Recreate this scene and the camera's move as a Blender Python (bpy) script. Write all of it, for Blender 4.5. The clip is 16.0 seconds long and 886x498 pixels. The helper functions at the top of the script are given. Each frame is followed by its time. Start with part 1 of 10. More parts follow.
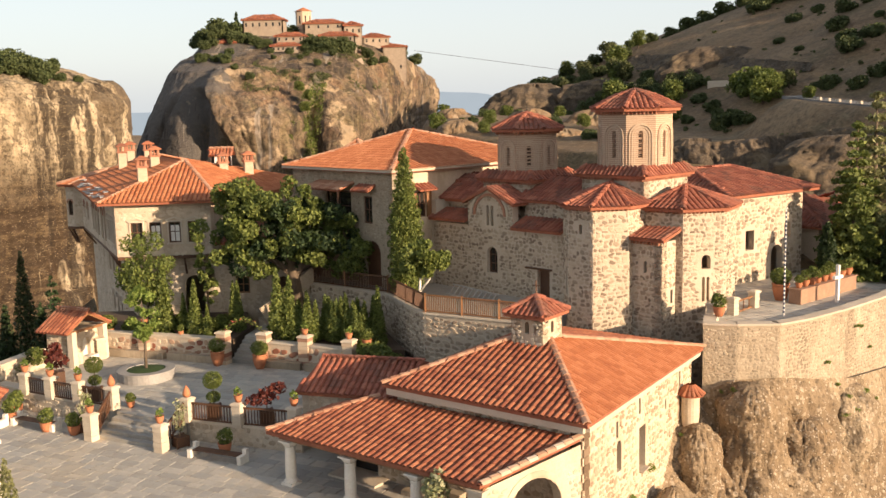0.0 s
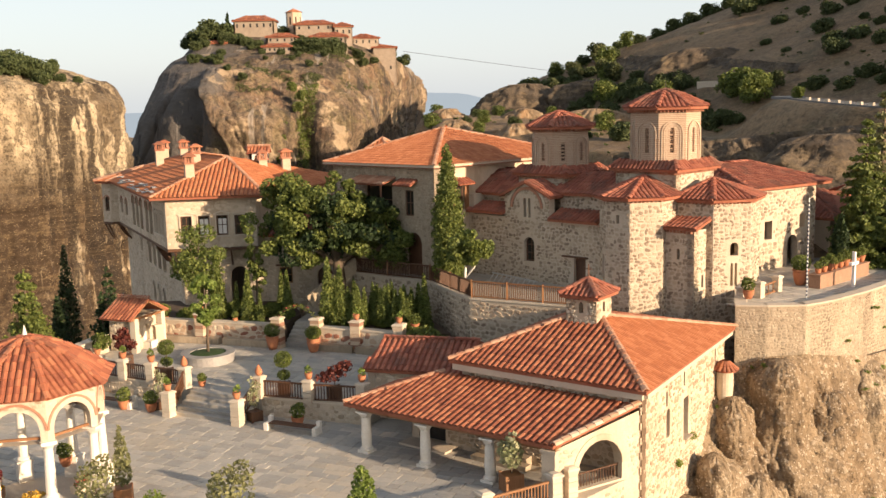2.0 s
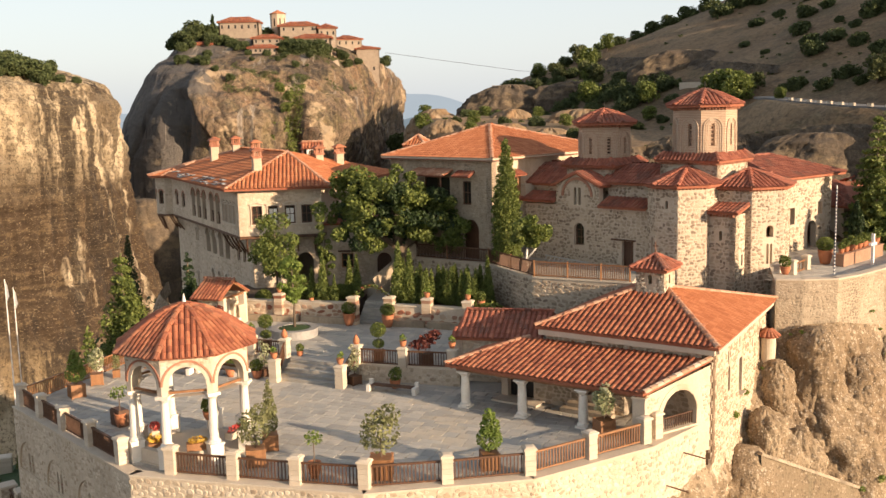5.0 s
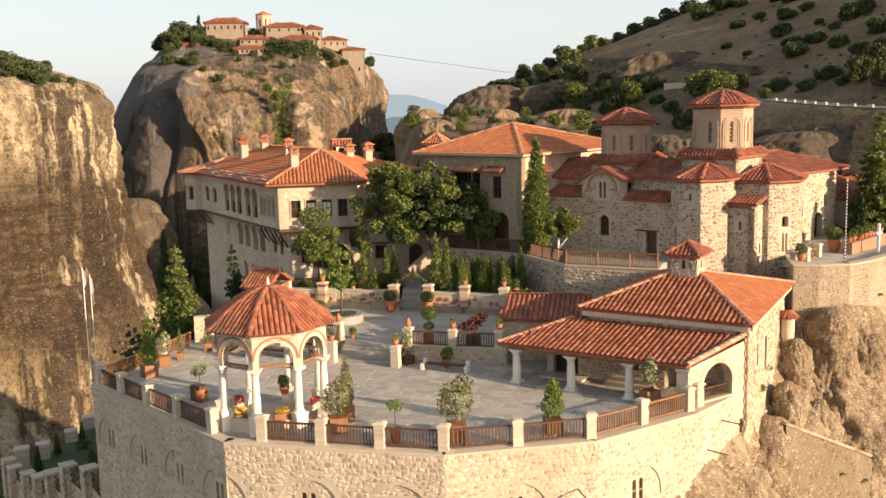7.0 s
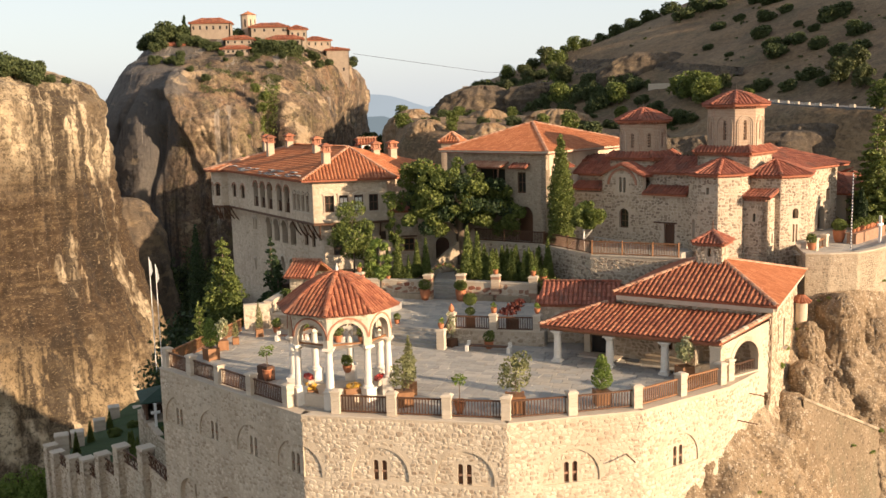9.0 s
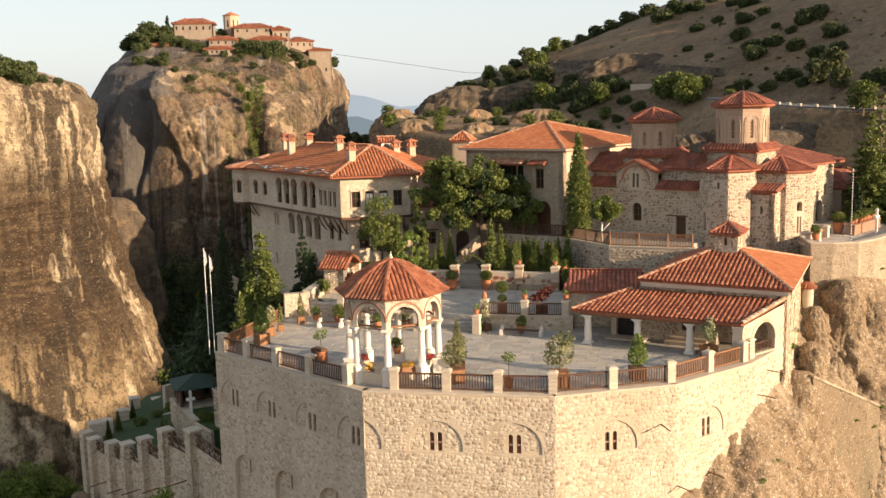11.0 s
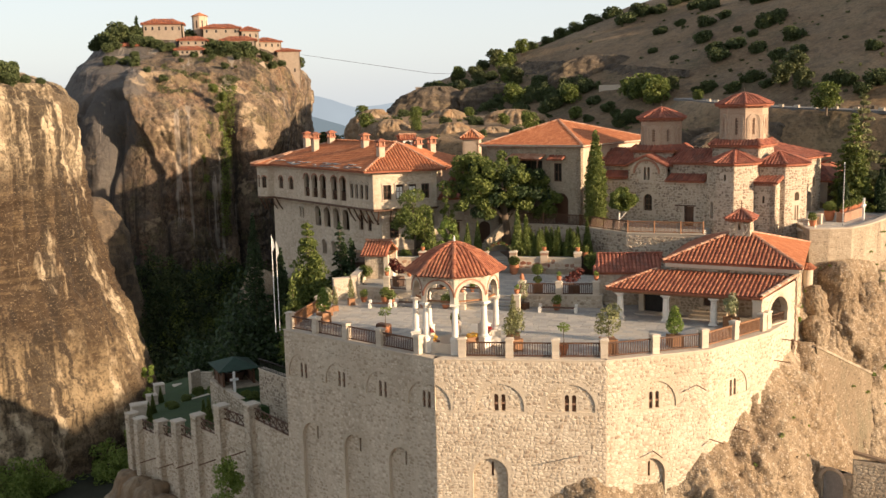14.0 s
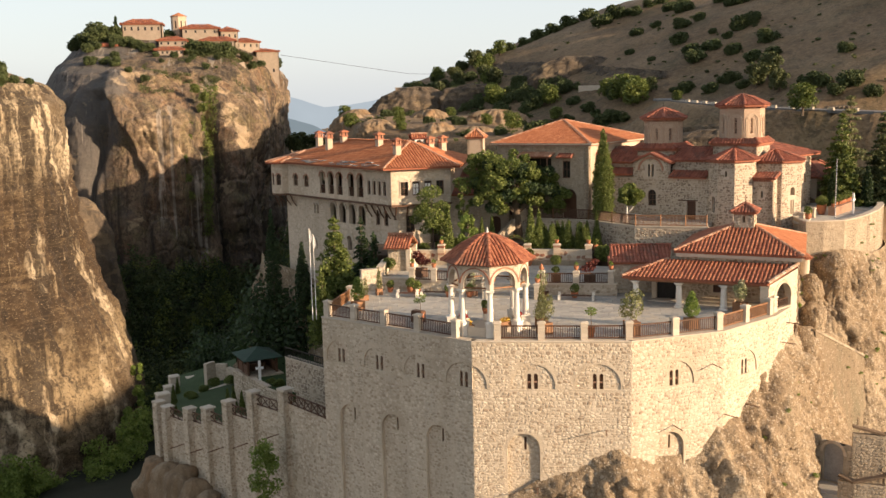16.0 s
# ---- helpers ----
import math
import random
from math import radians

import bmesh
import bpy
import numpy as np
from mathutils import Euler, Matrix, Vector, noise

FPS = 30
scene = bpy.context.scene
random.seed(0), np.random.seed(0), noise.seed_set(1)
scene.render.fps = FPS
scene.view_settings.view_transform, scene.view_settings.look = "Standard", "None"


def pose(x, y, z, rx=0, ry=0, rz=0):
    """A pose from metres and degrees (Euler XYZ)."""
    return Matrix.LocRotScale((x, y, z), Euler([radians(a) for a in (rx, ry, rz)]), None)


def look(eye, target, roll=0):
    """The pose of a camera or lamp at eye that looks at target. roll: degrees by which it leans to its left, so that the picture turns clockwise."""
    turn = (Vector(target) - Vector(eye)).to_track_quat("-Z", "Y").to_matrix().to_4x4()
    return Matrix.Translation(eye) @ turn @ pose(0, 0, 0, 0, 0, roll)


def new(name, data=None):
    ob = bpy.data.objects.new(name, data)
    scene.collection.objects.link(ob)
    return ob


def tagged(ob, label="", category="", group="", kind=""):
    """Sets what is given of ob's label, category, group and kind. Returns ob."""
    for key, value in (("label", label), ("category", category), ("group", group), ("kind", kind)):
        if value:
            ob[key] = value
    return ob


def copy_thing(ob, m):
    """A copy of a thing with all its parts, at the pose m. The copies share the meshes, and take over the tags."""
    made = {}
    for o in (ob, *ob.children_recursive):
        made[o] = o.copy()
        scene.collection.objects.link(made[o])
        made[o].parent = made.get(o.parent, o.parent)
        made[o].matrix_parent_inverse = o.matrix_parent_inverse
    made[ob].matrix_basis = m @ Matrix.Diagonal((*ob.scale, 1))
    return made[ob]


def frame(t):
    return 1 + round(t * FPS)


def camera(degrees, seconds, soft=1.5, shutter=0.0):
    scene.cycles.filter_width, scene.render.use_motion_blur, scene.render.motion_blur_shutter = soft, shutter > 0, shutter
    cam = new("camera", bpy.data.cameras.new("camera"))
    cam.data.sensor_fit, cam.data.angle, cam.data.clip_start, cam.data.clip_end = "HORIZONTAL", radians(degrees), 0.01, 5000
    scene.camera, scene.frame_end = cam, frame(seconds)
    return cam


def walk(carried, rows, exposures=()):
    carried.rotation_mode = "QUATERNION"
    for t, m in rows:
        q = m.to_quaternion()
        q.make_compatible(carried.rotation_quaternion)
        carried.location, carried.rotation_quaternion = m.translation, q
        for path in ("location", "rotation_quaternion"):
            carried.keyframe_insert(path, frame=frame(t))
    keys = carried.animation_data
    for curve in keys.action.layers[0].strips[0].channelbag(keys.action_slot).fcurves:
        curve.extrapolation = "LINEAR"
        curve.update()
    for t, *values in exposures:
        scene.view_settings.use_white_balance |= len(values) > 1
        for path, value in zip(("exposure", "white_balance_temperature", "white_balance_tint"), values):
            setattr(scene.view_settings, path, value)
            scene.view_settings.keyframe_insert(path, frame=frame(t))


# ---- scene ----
cam = camera(48.8, 16.0)
METRES, EYE, TILT, LEAN, TURN = 48.0, 15.35, -1.2, 1.7, 0.0
ROWS = [
    (0.0, 0.0, 0.0, 0.0, 0.04, -7.12, -0.32),
    (0.5, -0.0169, -0.0176, -0.0007, -0.21, -7.11, -0.31),
    (1.0, -0.0363, -0.0376, -0.0017, -0.5, -7.1, -0.3),
    (1.5, -0.055, -0.0564, -0.0028, -0.76, -7.09, -0.28),
    (2.0, -0.076, -0.0773, -0.0041, -1.05, -7.08, -0.26),
    (2.5, -0.0957, -0.097, -0.0052, -1.31, -7.06, -0.24),
    (3.0, -0.1177, -0.1187, -0.0065, -1.61, -7.05, -0.24),
    (3.5, -0.1385, -0.1386, -0.0078, -1.89, -7.04, -0.25),
    (4.0, -0.1612, -0.1605, -0.0092, -2.22, -7.03, -0.23),
    (6.5, -0.2752, -0.265, -0.0149, -3.91, -6.99, -0.2),
    (7.0, -0.2996, -0.2864, -0.0157, -4.31, -6.98, -0.18),
    (7.5, -0.3225, -0.3065, -0.0163, -4.64, -6.98, -0.2),
    (8.0, -0.3473, -0.3278, -0.0168, -5.02, -6.98, -0.2),
    (8.5, -0.3704, -0.3474, -0.0174, -5.38, -6.98, -0.18),
    (9.0, -0.3955, -0.3685, -0.0181, -5.8, -6.98, -0.17),
    (11.5, -0.5176, -0.469, -0.0213, -7.83, -6.96, -0.12),
    (12.0, -0.5439, -0.4898, -0.0222, -8.29, -6.95, -0.11),
    (12.5, -0.5685, -0.5091, -0.0233, -8.72, -6.94, -0.1),
    (13.0, -0.5956, -0.5298, -0.0241, -9.2, -6.95, -0.09),
    (13.5, -0.621, -0.5489, -0.025, -9.65, -6.94, -0.09),
    (14.0, -0.6488, -0.5697, -0.0258, -10.12, -6.94, -0.09),
    (14.5, -0.6748, -0.5887, -0.0264, -10.57, -6.94, -0.09),
    (15.0, -0.7032, -0.6095, -0.0268, -11.04, -6.94, -0.08),
    (15.5, -0.7296, -0.6285, -0.027, -11.48, -6.94, -0.08),
    (16.0, -0.7583, -0.6489, -0.0271, -11.95, -6.94, -0.06),
]
walk(cam, [(t, pose(0, 0, EYE, TILT, LEAN, TURN) @ pose(METRES * x, METRES * y, METRES * z, 90 + pitch, roll, yaw)) for t, x, y, z, yaw, pitch, roll in ROWS])

# ---- light ----
SUN_AZ, SUN_EL = -38.0, 12.5      # degrees: direction towards the sun in plan, from +x
sun_dir = Vector((math.cos(radians(SUN_AZ)) * math.cos(radians(SUN_EL)), math.sin(radians(SUN_AZ)) * math.cos(radians(SUN_EL)), math.sin(radians(SUN_EL))))
lamp = bpy.data.lights.new("sun", "SUN")
lamp.energy, lamp.angle, lamp.color = 4.6, radians(0.6), (1.0, 0.74, 0.50)
sun = new("sun", lamp)
sun.matrix_world = look((60, -60, 60), Vector((60, -60, 60)) - sun_dir)
world = bpy.data.worlds.new("sky")
scene.world = world
world.use_nodes = True
wn = world.node_tree
sky = wn.nodes.new("ShaderNodeTexSky")
sky.sky_type, sky.sun_disc = "NISHITA", False
sky.sun_elevation, sky.sun_rotation = radians(SUN_EL), radians(90 - SUN_AZ)
sky.air_density, sky.dust_density, sky.ozone_density = 1.0, 2.5, 1.0
wn.nodes["Background"].inputs["Strength"].default_value = 0.113
haze = wn.nodes.new("ShaderNodeMix")          # thin milky haze over the whole sky
haze.data_type = "RGBA"
haze.inputs[0].default_value = 0.68
air = wn.nodes.new("ShaderNodeMix")           # the haze thins out towards the zenith
air.data_type = "RGBA"
air.inputs[6].default_value, air.inputs[7].default_value = (4.35, 4.5, 4.66, 1), (2.0, 2.06, 2.2, 1)
wtc, wsep, wmap = wn.nodes.new("ShaderNodeTexCoord"), wn.nodes.new("ShaderNodeSeparateXYZ"), wn.nodes.new("ShaderNodeMapRange")
wmap.inputs[1].default_value, wmap.inputs[2].default_value = 0.05, 0.6
wn.links.new(wtc.outputs["Generated"], wsep.inputs[0])
wn.links.new(wsep.outputs[2], wmap.inputs[0])
wn.links.new(wmap.outputs[0], air.inputs[0])
wn.links.new(air.outputs[2], haze.inputs[7])
wn.links.new(sky.outputs[0], haze.inputs[6])
wn.links.new(haze.outputs[2], wn.nodes["Background"].inputs["Color"])
scene.view_settings.exposure = 1.0


# ---- materials ----
def shade(name, cols, scale=1.0, rough=0.85, bump=0.3, island=0.0, stretch=(1, 1, 1), fine=6.0, stain=None, objrand=0.0,
          metal=0.0, bumpdist=0.05, trans=0.0, beds=None, strata=None, zone=None, late=None, clasts=None):
    """cols: dark, middle and light base colours. scale: size of the large patches per metre. stain: (colour, scale, amount, stretch)."""
    m = bpy.data.materials.new(name)
    m.use_nodes = True
    nt = m.node_tree
    N, L = nt.nodes, nt.links
    bs = N["Principled BSDF"]
    bs.inputs["Roughness"].default_value = rough
    bs.inputs["Metallic"].default_value = metal
    tc = N.new("ShaderNodeTexCoord")
    mp = N.new("ShaderNodeMapping")
    mp.inputs["Scale"].default_value = stretch
    L.new(tc.outputs["Object"], mp.inputs["Vector"])

    def noise_tex(sc, detail, vec=mp.outputs[0]):
        n = N.new("ShaderNodeTexNoise")
        n.inputs["Scale"].default_value, n.inputs["Detail"].default_value = sc, detail
        n.inputs["Roughness"].default_value = 0.68
        L.new(vec, n.inputs["Vector"])
        return n

    def mixed(a, b, fac, kind="MIX"):
        x = N.new("ShaderNodeMix")
        x.data_type, x.blend_type = "RGBA", kind
        for sock, v in ((x.inputs[0], fac), (x.inputs[6], a), (x.inputs[7], b)):
            if isinstance(v, (int, float)):
                sock.default_value = v
            elif isinstance(v, tuple):
                sock.default_value = (*v, 1)
            else:
                L.new(v, sock)
        return x.outputs[2]

    big, small = noise_tex(scale, 4), noise_tex(scale * fine, 6)
    ad = N.new("ShaderNodeMath")
    ad.operation, ad.use_clamp = "MULTIPLY_ADD", True
    ad.inputs[1].default_value, ad.inputs[2].default_value = 0.5, 0.0
    L.new(small.outputs[0], ad.inputs[0])
    sm = N.new("ShaderNodeMath")
    sm.operation = "MULTIPLY_ADD"
    sm.inputs[1].default_value = 0.5
    L.new(big.outputs[0], sm.inputs[0])
    L.new(ad.outputs[0], sm.inputs[2])
    value = sm.outputs[0]
    if island or objrand:
        both, part_of = N.new("ShaderNodeMath"), N.new("ShaderNodeMath")
        both.operation, part_of.operation = "ADD", "FRACT"
        L.new(N.new("ShaderNodeNewGeometry").outputs["Random Per Island"], both.inputs[0])
        L.new(N.new("ShaderNodeObjectInfo").outputs["Random"], both.inputs[1])
        L.new(both.outputs[0], part_of.inputs[0])
        rnd = part_of.outputs[0]
        k = N.new("ShaderNodeMix")
        k.inputs[0].default_value = island or objrand
        mr = N.new("ShaderNodeMapRange")
        mr.inputs[3].default_value, mr.inputs[4].default_value = 0.22, 0.78
        L.new(rnd, mr.inputs[0])
        L.new(value, k.inputs[2])
        L.new(mr.outputs[0], k.inputs[3])
        value = k.outputs[0]
    ramp = N.new("ShaderNodeValToRGB")
    els = ramp.color_ramp.elements
    els[0].position, els[1].position = 0.3, 0.7
    els[0].color, els[1].color = (*cols[0], 1), (*cols[2], 1)
    e = els.new(0.5)
    e.color = (*cols[1], 1)
    L.new(value, ramp.inputs[0])
    col = ramp.outputs[0]
    if strata:                       # (lowest z, highest z, amount, colours from the foot up): broad beds of rock
        sp_ = N.new("ShaderNodeSeparateXYZ")
        L.new(tc.outputs["Object"], sp_.inputs[0])
        wv = noise_tex(0.035, 4, tc.outputs["Object"])
        wz = N.new("ShaderNodeMath")
        wz.operation = "MULTIPLY_ADD"
        wz.inputs[1].default_value = 34.0
        L.new(wv.outputs[0], wz.inputs[0])
        L.new(sp_.outputs[2], wz.inputs[2])
        zr = N.new("ShaderNodeMapRange")
        zr.inputs[1].default_value, zr.inputs[2].default_value = strata[0] + 17, strata[1] + 17
        L.new(wz.outputs[0], zr.inputs[0])
        sr = N.new("ShaderNodeValToRGB")
        n = len(strata[3])
        for k, c in enumerate(strata[3]):
            e = sr.color_ramp.elements[k] if k < 2 else sr.color_ramp.elements.new(k / (n - 1))
            e.position, e.color = (k / (n - 1) if k != 1 or n == 2 else 1 / (n - 1)), (*c, 1)
        L.new(zr.outputs[0], sr.inputs[0])
        col = mixed(col, sr.outputs[0], strata[2])

    def stained(base, spots):
        """spots: (colour, scale, amount, stretch, turn in degrees, edge) each."""
        for sc_col, sc, amount, st, *more in spots:
            mp2 = N.new("ShaderNodeMapping")
            mp2.inputs["Scale"].default_value = st
            if more:
                mp2.inputs["Rotation"].default_value = tuple(radians(v) for v in more[0])
            mp2.inputs["Location"].default_value = (sc * 7, 3.1, 5.7)
            L.new(tc.outputs["Object"], mp2.inputs["Vector"])
            sn = noise_tex(sc, 5, mp2.outputs[0])
            rg = N.new("ShaderNodeMapRange")
            rg.inputs[1].default_value, rg.inputs[2].default_value = more[1] if len(more) > 1 else (0.51, 0.61)
            rg.inputs[4].default_value = amount
            L.new(sn.outputs[0], rg.inputs[0])
            base = mixed(base, sc_col, rg.outputs[0])
        return base

    if stain:
        col = stained(col, stain if isinstance(stain, list) else [stain])
    if zone:                         # (highest x, fading width, amount, colour): grey flank, its shade put into the colour
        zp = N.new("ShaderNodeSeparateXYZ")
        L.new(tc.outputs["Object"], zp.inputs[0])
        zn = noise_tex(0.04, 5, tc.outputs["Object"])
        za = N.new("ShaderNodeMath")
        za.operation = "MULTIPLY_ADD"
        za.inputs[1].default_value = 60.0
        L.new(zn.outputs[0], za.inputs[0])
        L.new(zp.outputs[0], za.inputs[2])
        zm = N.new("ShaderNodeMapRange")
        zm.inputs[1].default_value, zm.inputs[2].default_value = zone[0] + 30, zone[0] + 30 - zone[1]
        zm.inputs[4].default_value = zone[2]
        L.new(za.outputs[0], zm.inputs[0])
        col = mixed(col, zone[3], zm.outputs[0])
    if late:
        col = stained(col, late)
    height = sm.outputs[0]
    for cells, relief, low, high in clasts or ():        # pebbles of their own colours bedded in the rock
        vo = N.new("ShaderNodeTexVoronoi")
        vo.inputs["Scale"].default_value = cells
        wobbled = N.new("ShaderNodeMix")
        wobbled.data_type, wobbled.blend_type = "RGBA", "ADD"
        wobbled.inputs[0].default_value = .12 / cells * 6
        L.new(tc.outputs["Object"], wobbled.inputs[6])
        L.new(noise_tex(cells * .8, 3, tc.outputs["Object"]).outputs["Color"], wobbled.inputs[7])
        L.new(wobbled.outputs[2], vo.inputs["Vector"])
        pick, core = N.new("ShaderNodeSeparateColor"), N.new("ShaderNodeMapRange")
        L.new(vo.outputs["Color"], pick.inputs[0])
        core.inputs[1].default_value, core.inputs[2].default_value = .46, .34
        L.new(vo.outputs["Distance"], core.inputs[0])
        for tint, a, b in ((low, .30, .22), (high, .74, .82)):
            pr, mu = N.new("ShaderNodeMapRange"), N.new("ShaderNodeMath")
            pr.inputs[1].default_value, pr.inputs[2].default_value, pr.inputs[4].default_value = a, b, .55
            L.new(pick.outputs[0], pr.inputs[0])
            mu.operation = "MULTIPLY"
            L.new(pr.outputs[0], mu.inputs[0])
            L.new(core.outputs[0], mu.inputs[1])
            col = mixed(col, tint, mu.outputs[0])
        hc = N.new("ShaderNodeMath")
        hc.operation = "MULTIPLY_ADD"
        hc.inputs[1].default_value = -relief
        L.new(vo.outputs["Distance"], hc.inputs[0])
        L.new(height, hc.inputs[2])
        height = hc.outputs[0]
    if beds:                         # (beds per metre, colour, amount): level bedding lines
        mp3 = N.new("ShaderNodeMapping")
        mp3.inputs["Scale"].default_value = (beds[0] * .04, beds[0] * .04, beds[0])
        L.new(tc.outputs["Object"], mp3.inputs["Vector"])
        bn = noise_tex(1.0, 5, mp3.outputs[0])
        br = N.new("ShaderNodeMapRange")
        br.inputs[1].default_value, br.inputs[2].default_value, br.inputs[4].default_value = 0.5, 0.62, beds[2]
        L.new(bn.outputs[0], br.inputs[0])
        col = mixed(col, beds[1], br.outputs[0])
        hb = N.new("ShaderNodeMath")
        hb.operation = "MULTIPLY_ADD"
        hb.inputs[1].default_value = 0.5
        L.new(bn.outputs[0], hb.inputs[0])
        L.new(height, hb.inputs[2])
        height = hb.outputs[0]
    L.new(col, bs.inputs["Base Color"])
    bp = N.new("ShaderNodeBump")
    bp.inputs["Strength"].default_value, bp.inputs["Distance"].default_value = bump, bumpdist
    L.new(height, bp.inputs["Height"])
    L.new(bp.outputs[0], bs.inputs["Normal"])
    if trans:
        tr = N.new("ShaderNodeBsdfTranslucent")
        L.new(col, tr.inputs["Color"])
        mx = N.new("ShaderNodeMixShader")
        mx.inputs[0].default_value = trans
        L.new(bs.outputs[0], mx.inputs[1])
        L.new(tr.outputs[0], mx.inputs[2])
        L.new(mx.outputs[0], N["Material Output"].inputs["Surface"])
    return m


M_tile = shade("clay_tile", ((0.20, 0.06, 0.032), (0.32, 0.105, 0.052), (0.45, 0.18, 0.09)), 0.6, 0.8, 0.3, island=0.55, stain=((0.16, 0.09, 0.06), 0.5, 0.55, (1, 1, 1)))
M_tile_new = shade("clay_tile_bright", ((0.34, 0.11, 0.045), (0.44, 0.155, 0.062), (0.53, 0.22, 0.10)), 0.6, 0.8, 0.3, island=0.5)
M_tile_dark = shade("clay_tile_old", ((0.20, 0.066, 0.042), (0.30, 0.095, 0.056), (0.40, 0.15, 0.09)), 0.8, 0.85, 0.3, island=0.55, stain=((0.13, 0.08, 0.06), 0.7, 0.5, (1, 1, 1)))
M_verge = shade("verge_tile", ((0.40, 0.22, 0.13), (0.52, 0.36, 0.25), (0.62, 0.50, 0.39)), 2.0, 0.85, 0.3, island=0.6)
M_ridge = shade("ridge_tile", ((0.34, 0.15, 0.085), (0.44, 0.235, 0.145), (0.53, 0.33, 0.225)), 1.5, 0.85, 0.3, island=0.5)
M_gardenstone = shade("mixed_garden_stone", ((0.24, 0.095, 0.058), (0.42, 0.30, 0.21), (0.55, 0.45, 0.335)), 1.2, 0.9, 0.4, island=0.9)
M_tilebed = shade("clay_tile_bed", ((0.22, 0.075, 0.042), (0.32, 0.11, 0.06), (0.40, 0.16, 0.09)), 1.0, 0.9, 0.4)
M_mortar = shade("lime_mortar", ((0.42, 0.345, 0.26), (0.52, 0.435, 0.335), (0.60, 0.515, 0.405)), 0.9, 0.95, 0.5, fine=12)
M_stone = shade("rubble_stone", ((0.22, 0.165, 0.12), (0.37, 0.295, 0.215), (0.53, 0.44, 0.33)), 1.5, 0.9, 0.5, island=0.75)
M_cream = shade("cream_rubble", ((0.32, 0.24, 0.165), (0.57, 0.48, 0.365), (0.675, 0.59, 0.468)), 1.2, 0.92, 0.5, island=0.6, stain=[((0.40, 0.315, 0.22), 0.25, 0.45, (1, 1, .5)), ((0.33, 0.285, 0.225), 0.7, 0.3, (1, 1, .3))])
M_creammortar = shade("cream_mortar", ((0.45, 0.365, 0.265), (0.565, 0.475, 0.36), (0.65, 0.56, 0.435)), 0.8, 0.95, 0.7, fine=10, stain=[((0.40, 0.315, 0.22), 0.2, 0.45, (1, 1, .4)), ((0.33, 0.275, 0.21), 0.6, 0.3, (1, 1, .2))])
M_weathered = shade("weathered_rubble", ((0.27, 0.212, 0.147), (0.40, 0.325, 0.235), (0.50, 0.415, 0.31)), 0.9, 0.92, 0.6, island=0.5, stain=[((0.20, 0.155, 0.105), 0.3, 0.6, (1, 1, .35)), ((0.13, 0.11, 0.08), 1.1, 0.4, (1, 1, .3))])
M_weathermortar = shade("weathered_mortar", ((0.29, 0.23, 0.158), (0.40, 0.325, 0.235), (0.49, 0.405, 0.30)), 0.7, 0.95, 0.7, fine=12, stain=((0.17, 0.13, 0.09), 0.4, 0.55, (1, 1, .35)))
M_patchstone = shade("tan_patch_stone", ((0.30, 0.215, 0.14), (0.45, 0.355, 0.255), (0.60, 0.51, 0.395)), 1.3, 0.92, 0.5, island=0.7)
M_quoin = shade("brown_quoin", ((0.10, 0.065, 0.04), (0.165, 0.112, 0.07), (0.24, 0.17, 0.112)), 2.0, 0.9, 0.4, island=0.6)
M_plaster = shade("ochre_plaster", ((0.48, 0.385, 0.28), (0.58, 0.475, 0.355), (0.66, 0.555, 0.43)), 0.5, 0.92, 0.25, fine=14, stain=((0.36, 0.27, 0.19), 0.6, 0.5, (1, 1, .3)))
M_render = shade("weathered_render", ((0.17, 0.127, 0.08), (0.225, 0.17, 0.11), (0.28, 0.217, 0.147)), 0.35, 0.95, 0.9, fine=20, bumpdist=.12, stain=[((0.32, 0.25, 0.17), 0.3, 0.4, (1, 1, .3)), ((0.13, 0.125, 0.08), 0.5, 0.5, (1, 1, .25)), ((0.10, 0.072, 0.046), 3.0, 0.6, (1, 1, 1), (0, 0, 0), (.56, .62))], clasts=((6.0, .25, (0.10, 0.073, 0.046), (0.42, 0.35, 0.26)),))
M_farwall = shade("old_far_plaster", ((0.22, 0.172, 0.13), (0.30, 0.24, 0.185), (0.38, 0.315, 0.245)), 0.5, 0.92, 0.2, fine=8)
M_ashlar = shade("dressed_stone", ((0.44, 0.36, 0.27), (0.55, 0.47, 0.37), (0.66, 0.58, 0.47)), 1.2, 0.85, 0.3, fine=12, island=0.3)
M_palestone = shade("pale_coursed_stone", ((0.44, 0.35, 0.25), (0.58, 0.485, 0.37), (0.68, 0.585, 0.465)), 1.2, 0.9, 0.4, island=0.5, stain=((0.36, 0.28, 0.19), 0.4, 0.4, (1, 1, .25)))
M_white = shade("white_marble", ((0.66, 0.60, 0.52), (0.75, 0.70, 0.62), (0.82, 0.78, 0.71)), 1.5, 0.6, 0.15, fine=8)
M_brick = shade("thin_brick", ((0.25, 0.10, 0.06), (0.35, 0.155, 0.095), (0.44, 0.24, 0.16)), 3.0, 0.9, 0.4, island=0.5)
M_brickpale = shade("pale_brick", ((0.25, 0.14, 0.09), (0.32, 0.19, 0.125), (0.40, 0.26, 0.18)), 2.0, 0.9, 0.3)
M_drum = shade("drum_brickwork", ((0.41, 0.30, 0.215), (0.49, 0.375, 0.275), (0.56, 0.45, 0.345)), 2.0, 0.9, 0.3, fine=8, stretch=(1, 1, 5))
M_wood = shade("dark_wood", ((0.05, 0.022, 0.012), (0.10, 0.045, 0.022), (0.155, 0.075, 0.035)), 2.0, 0.6, 0.3, stretch=(1, 1, .2), fine=14)
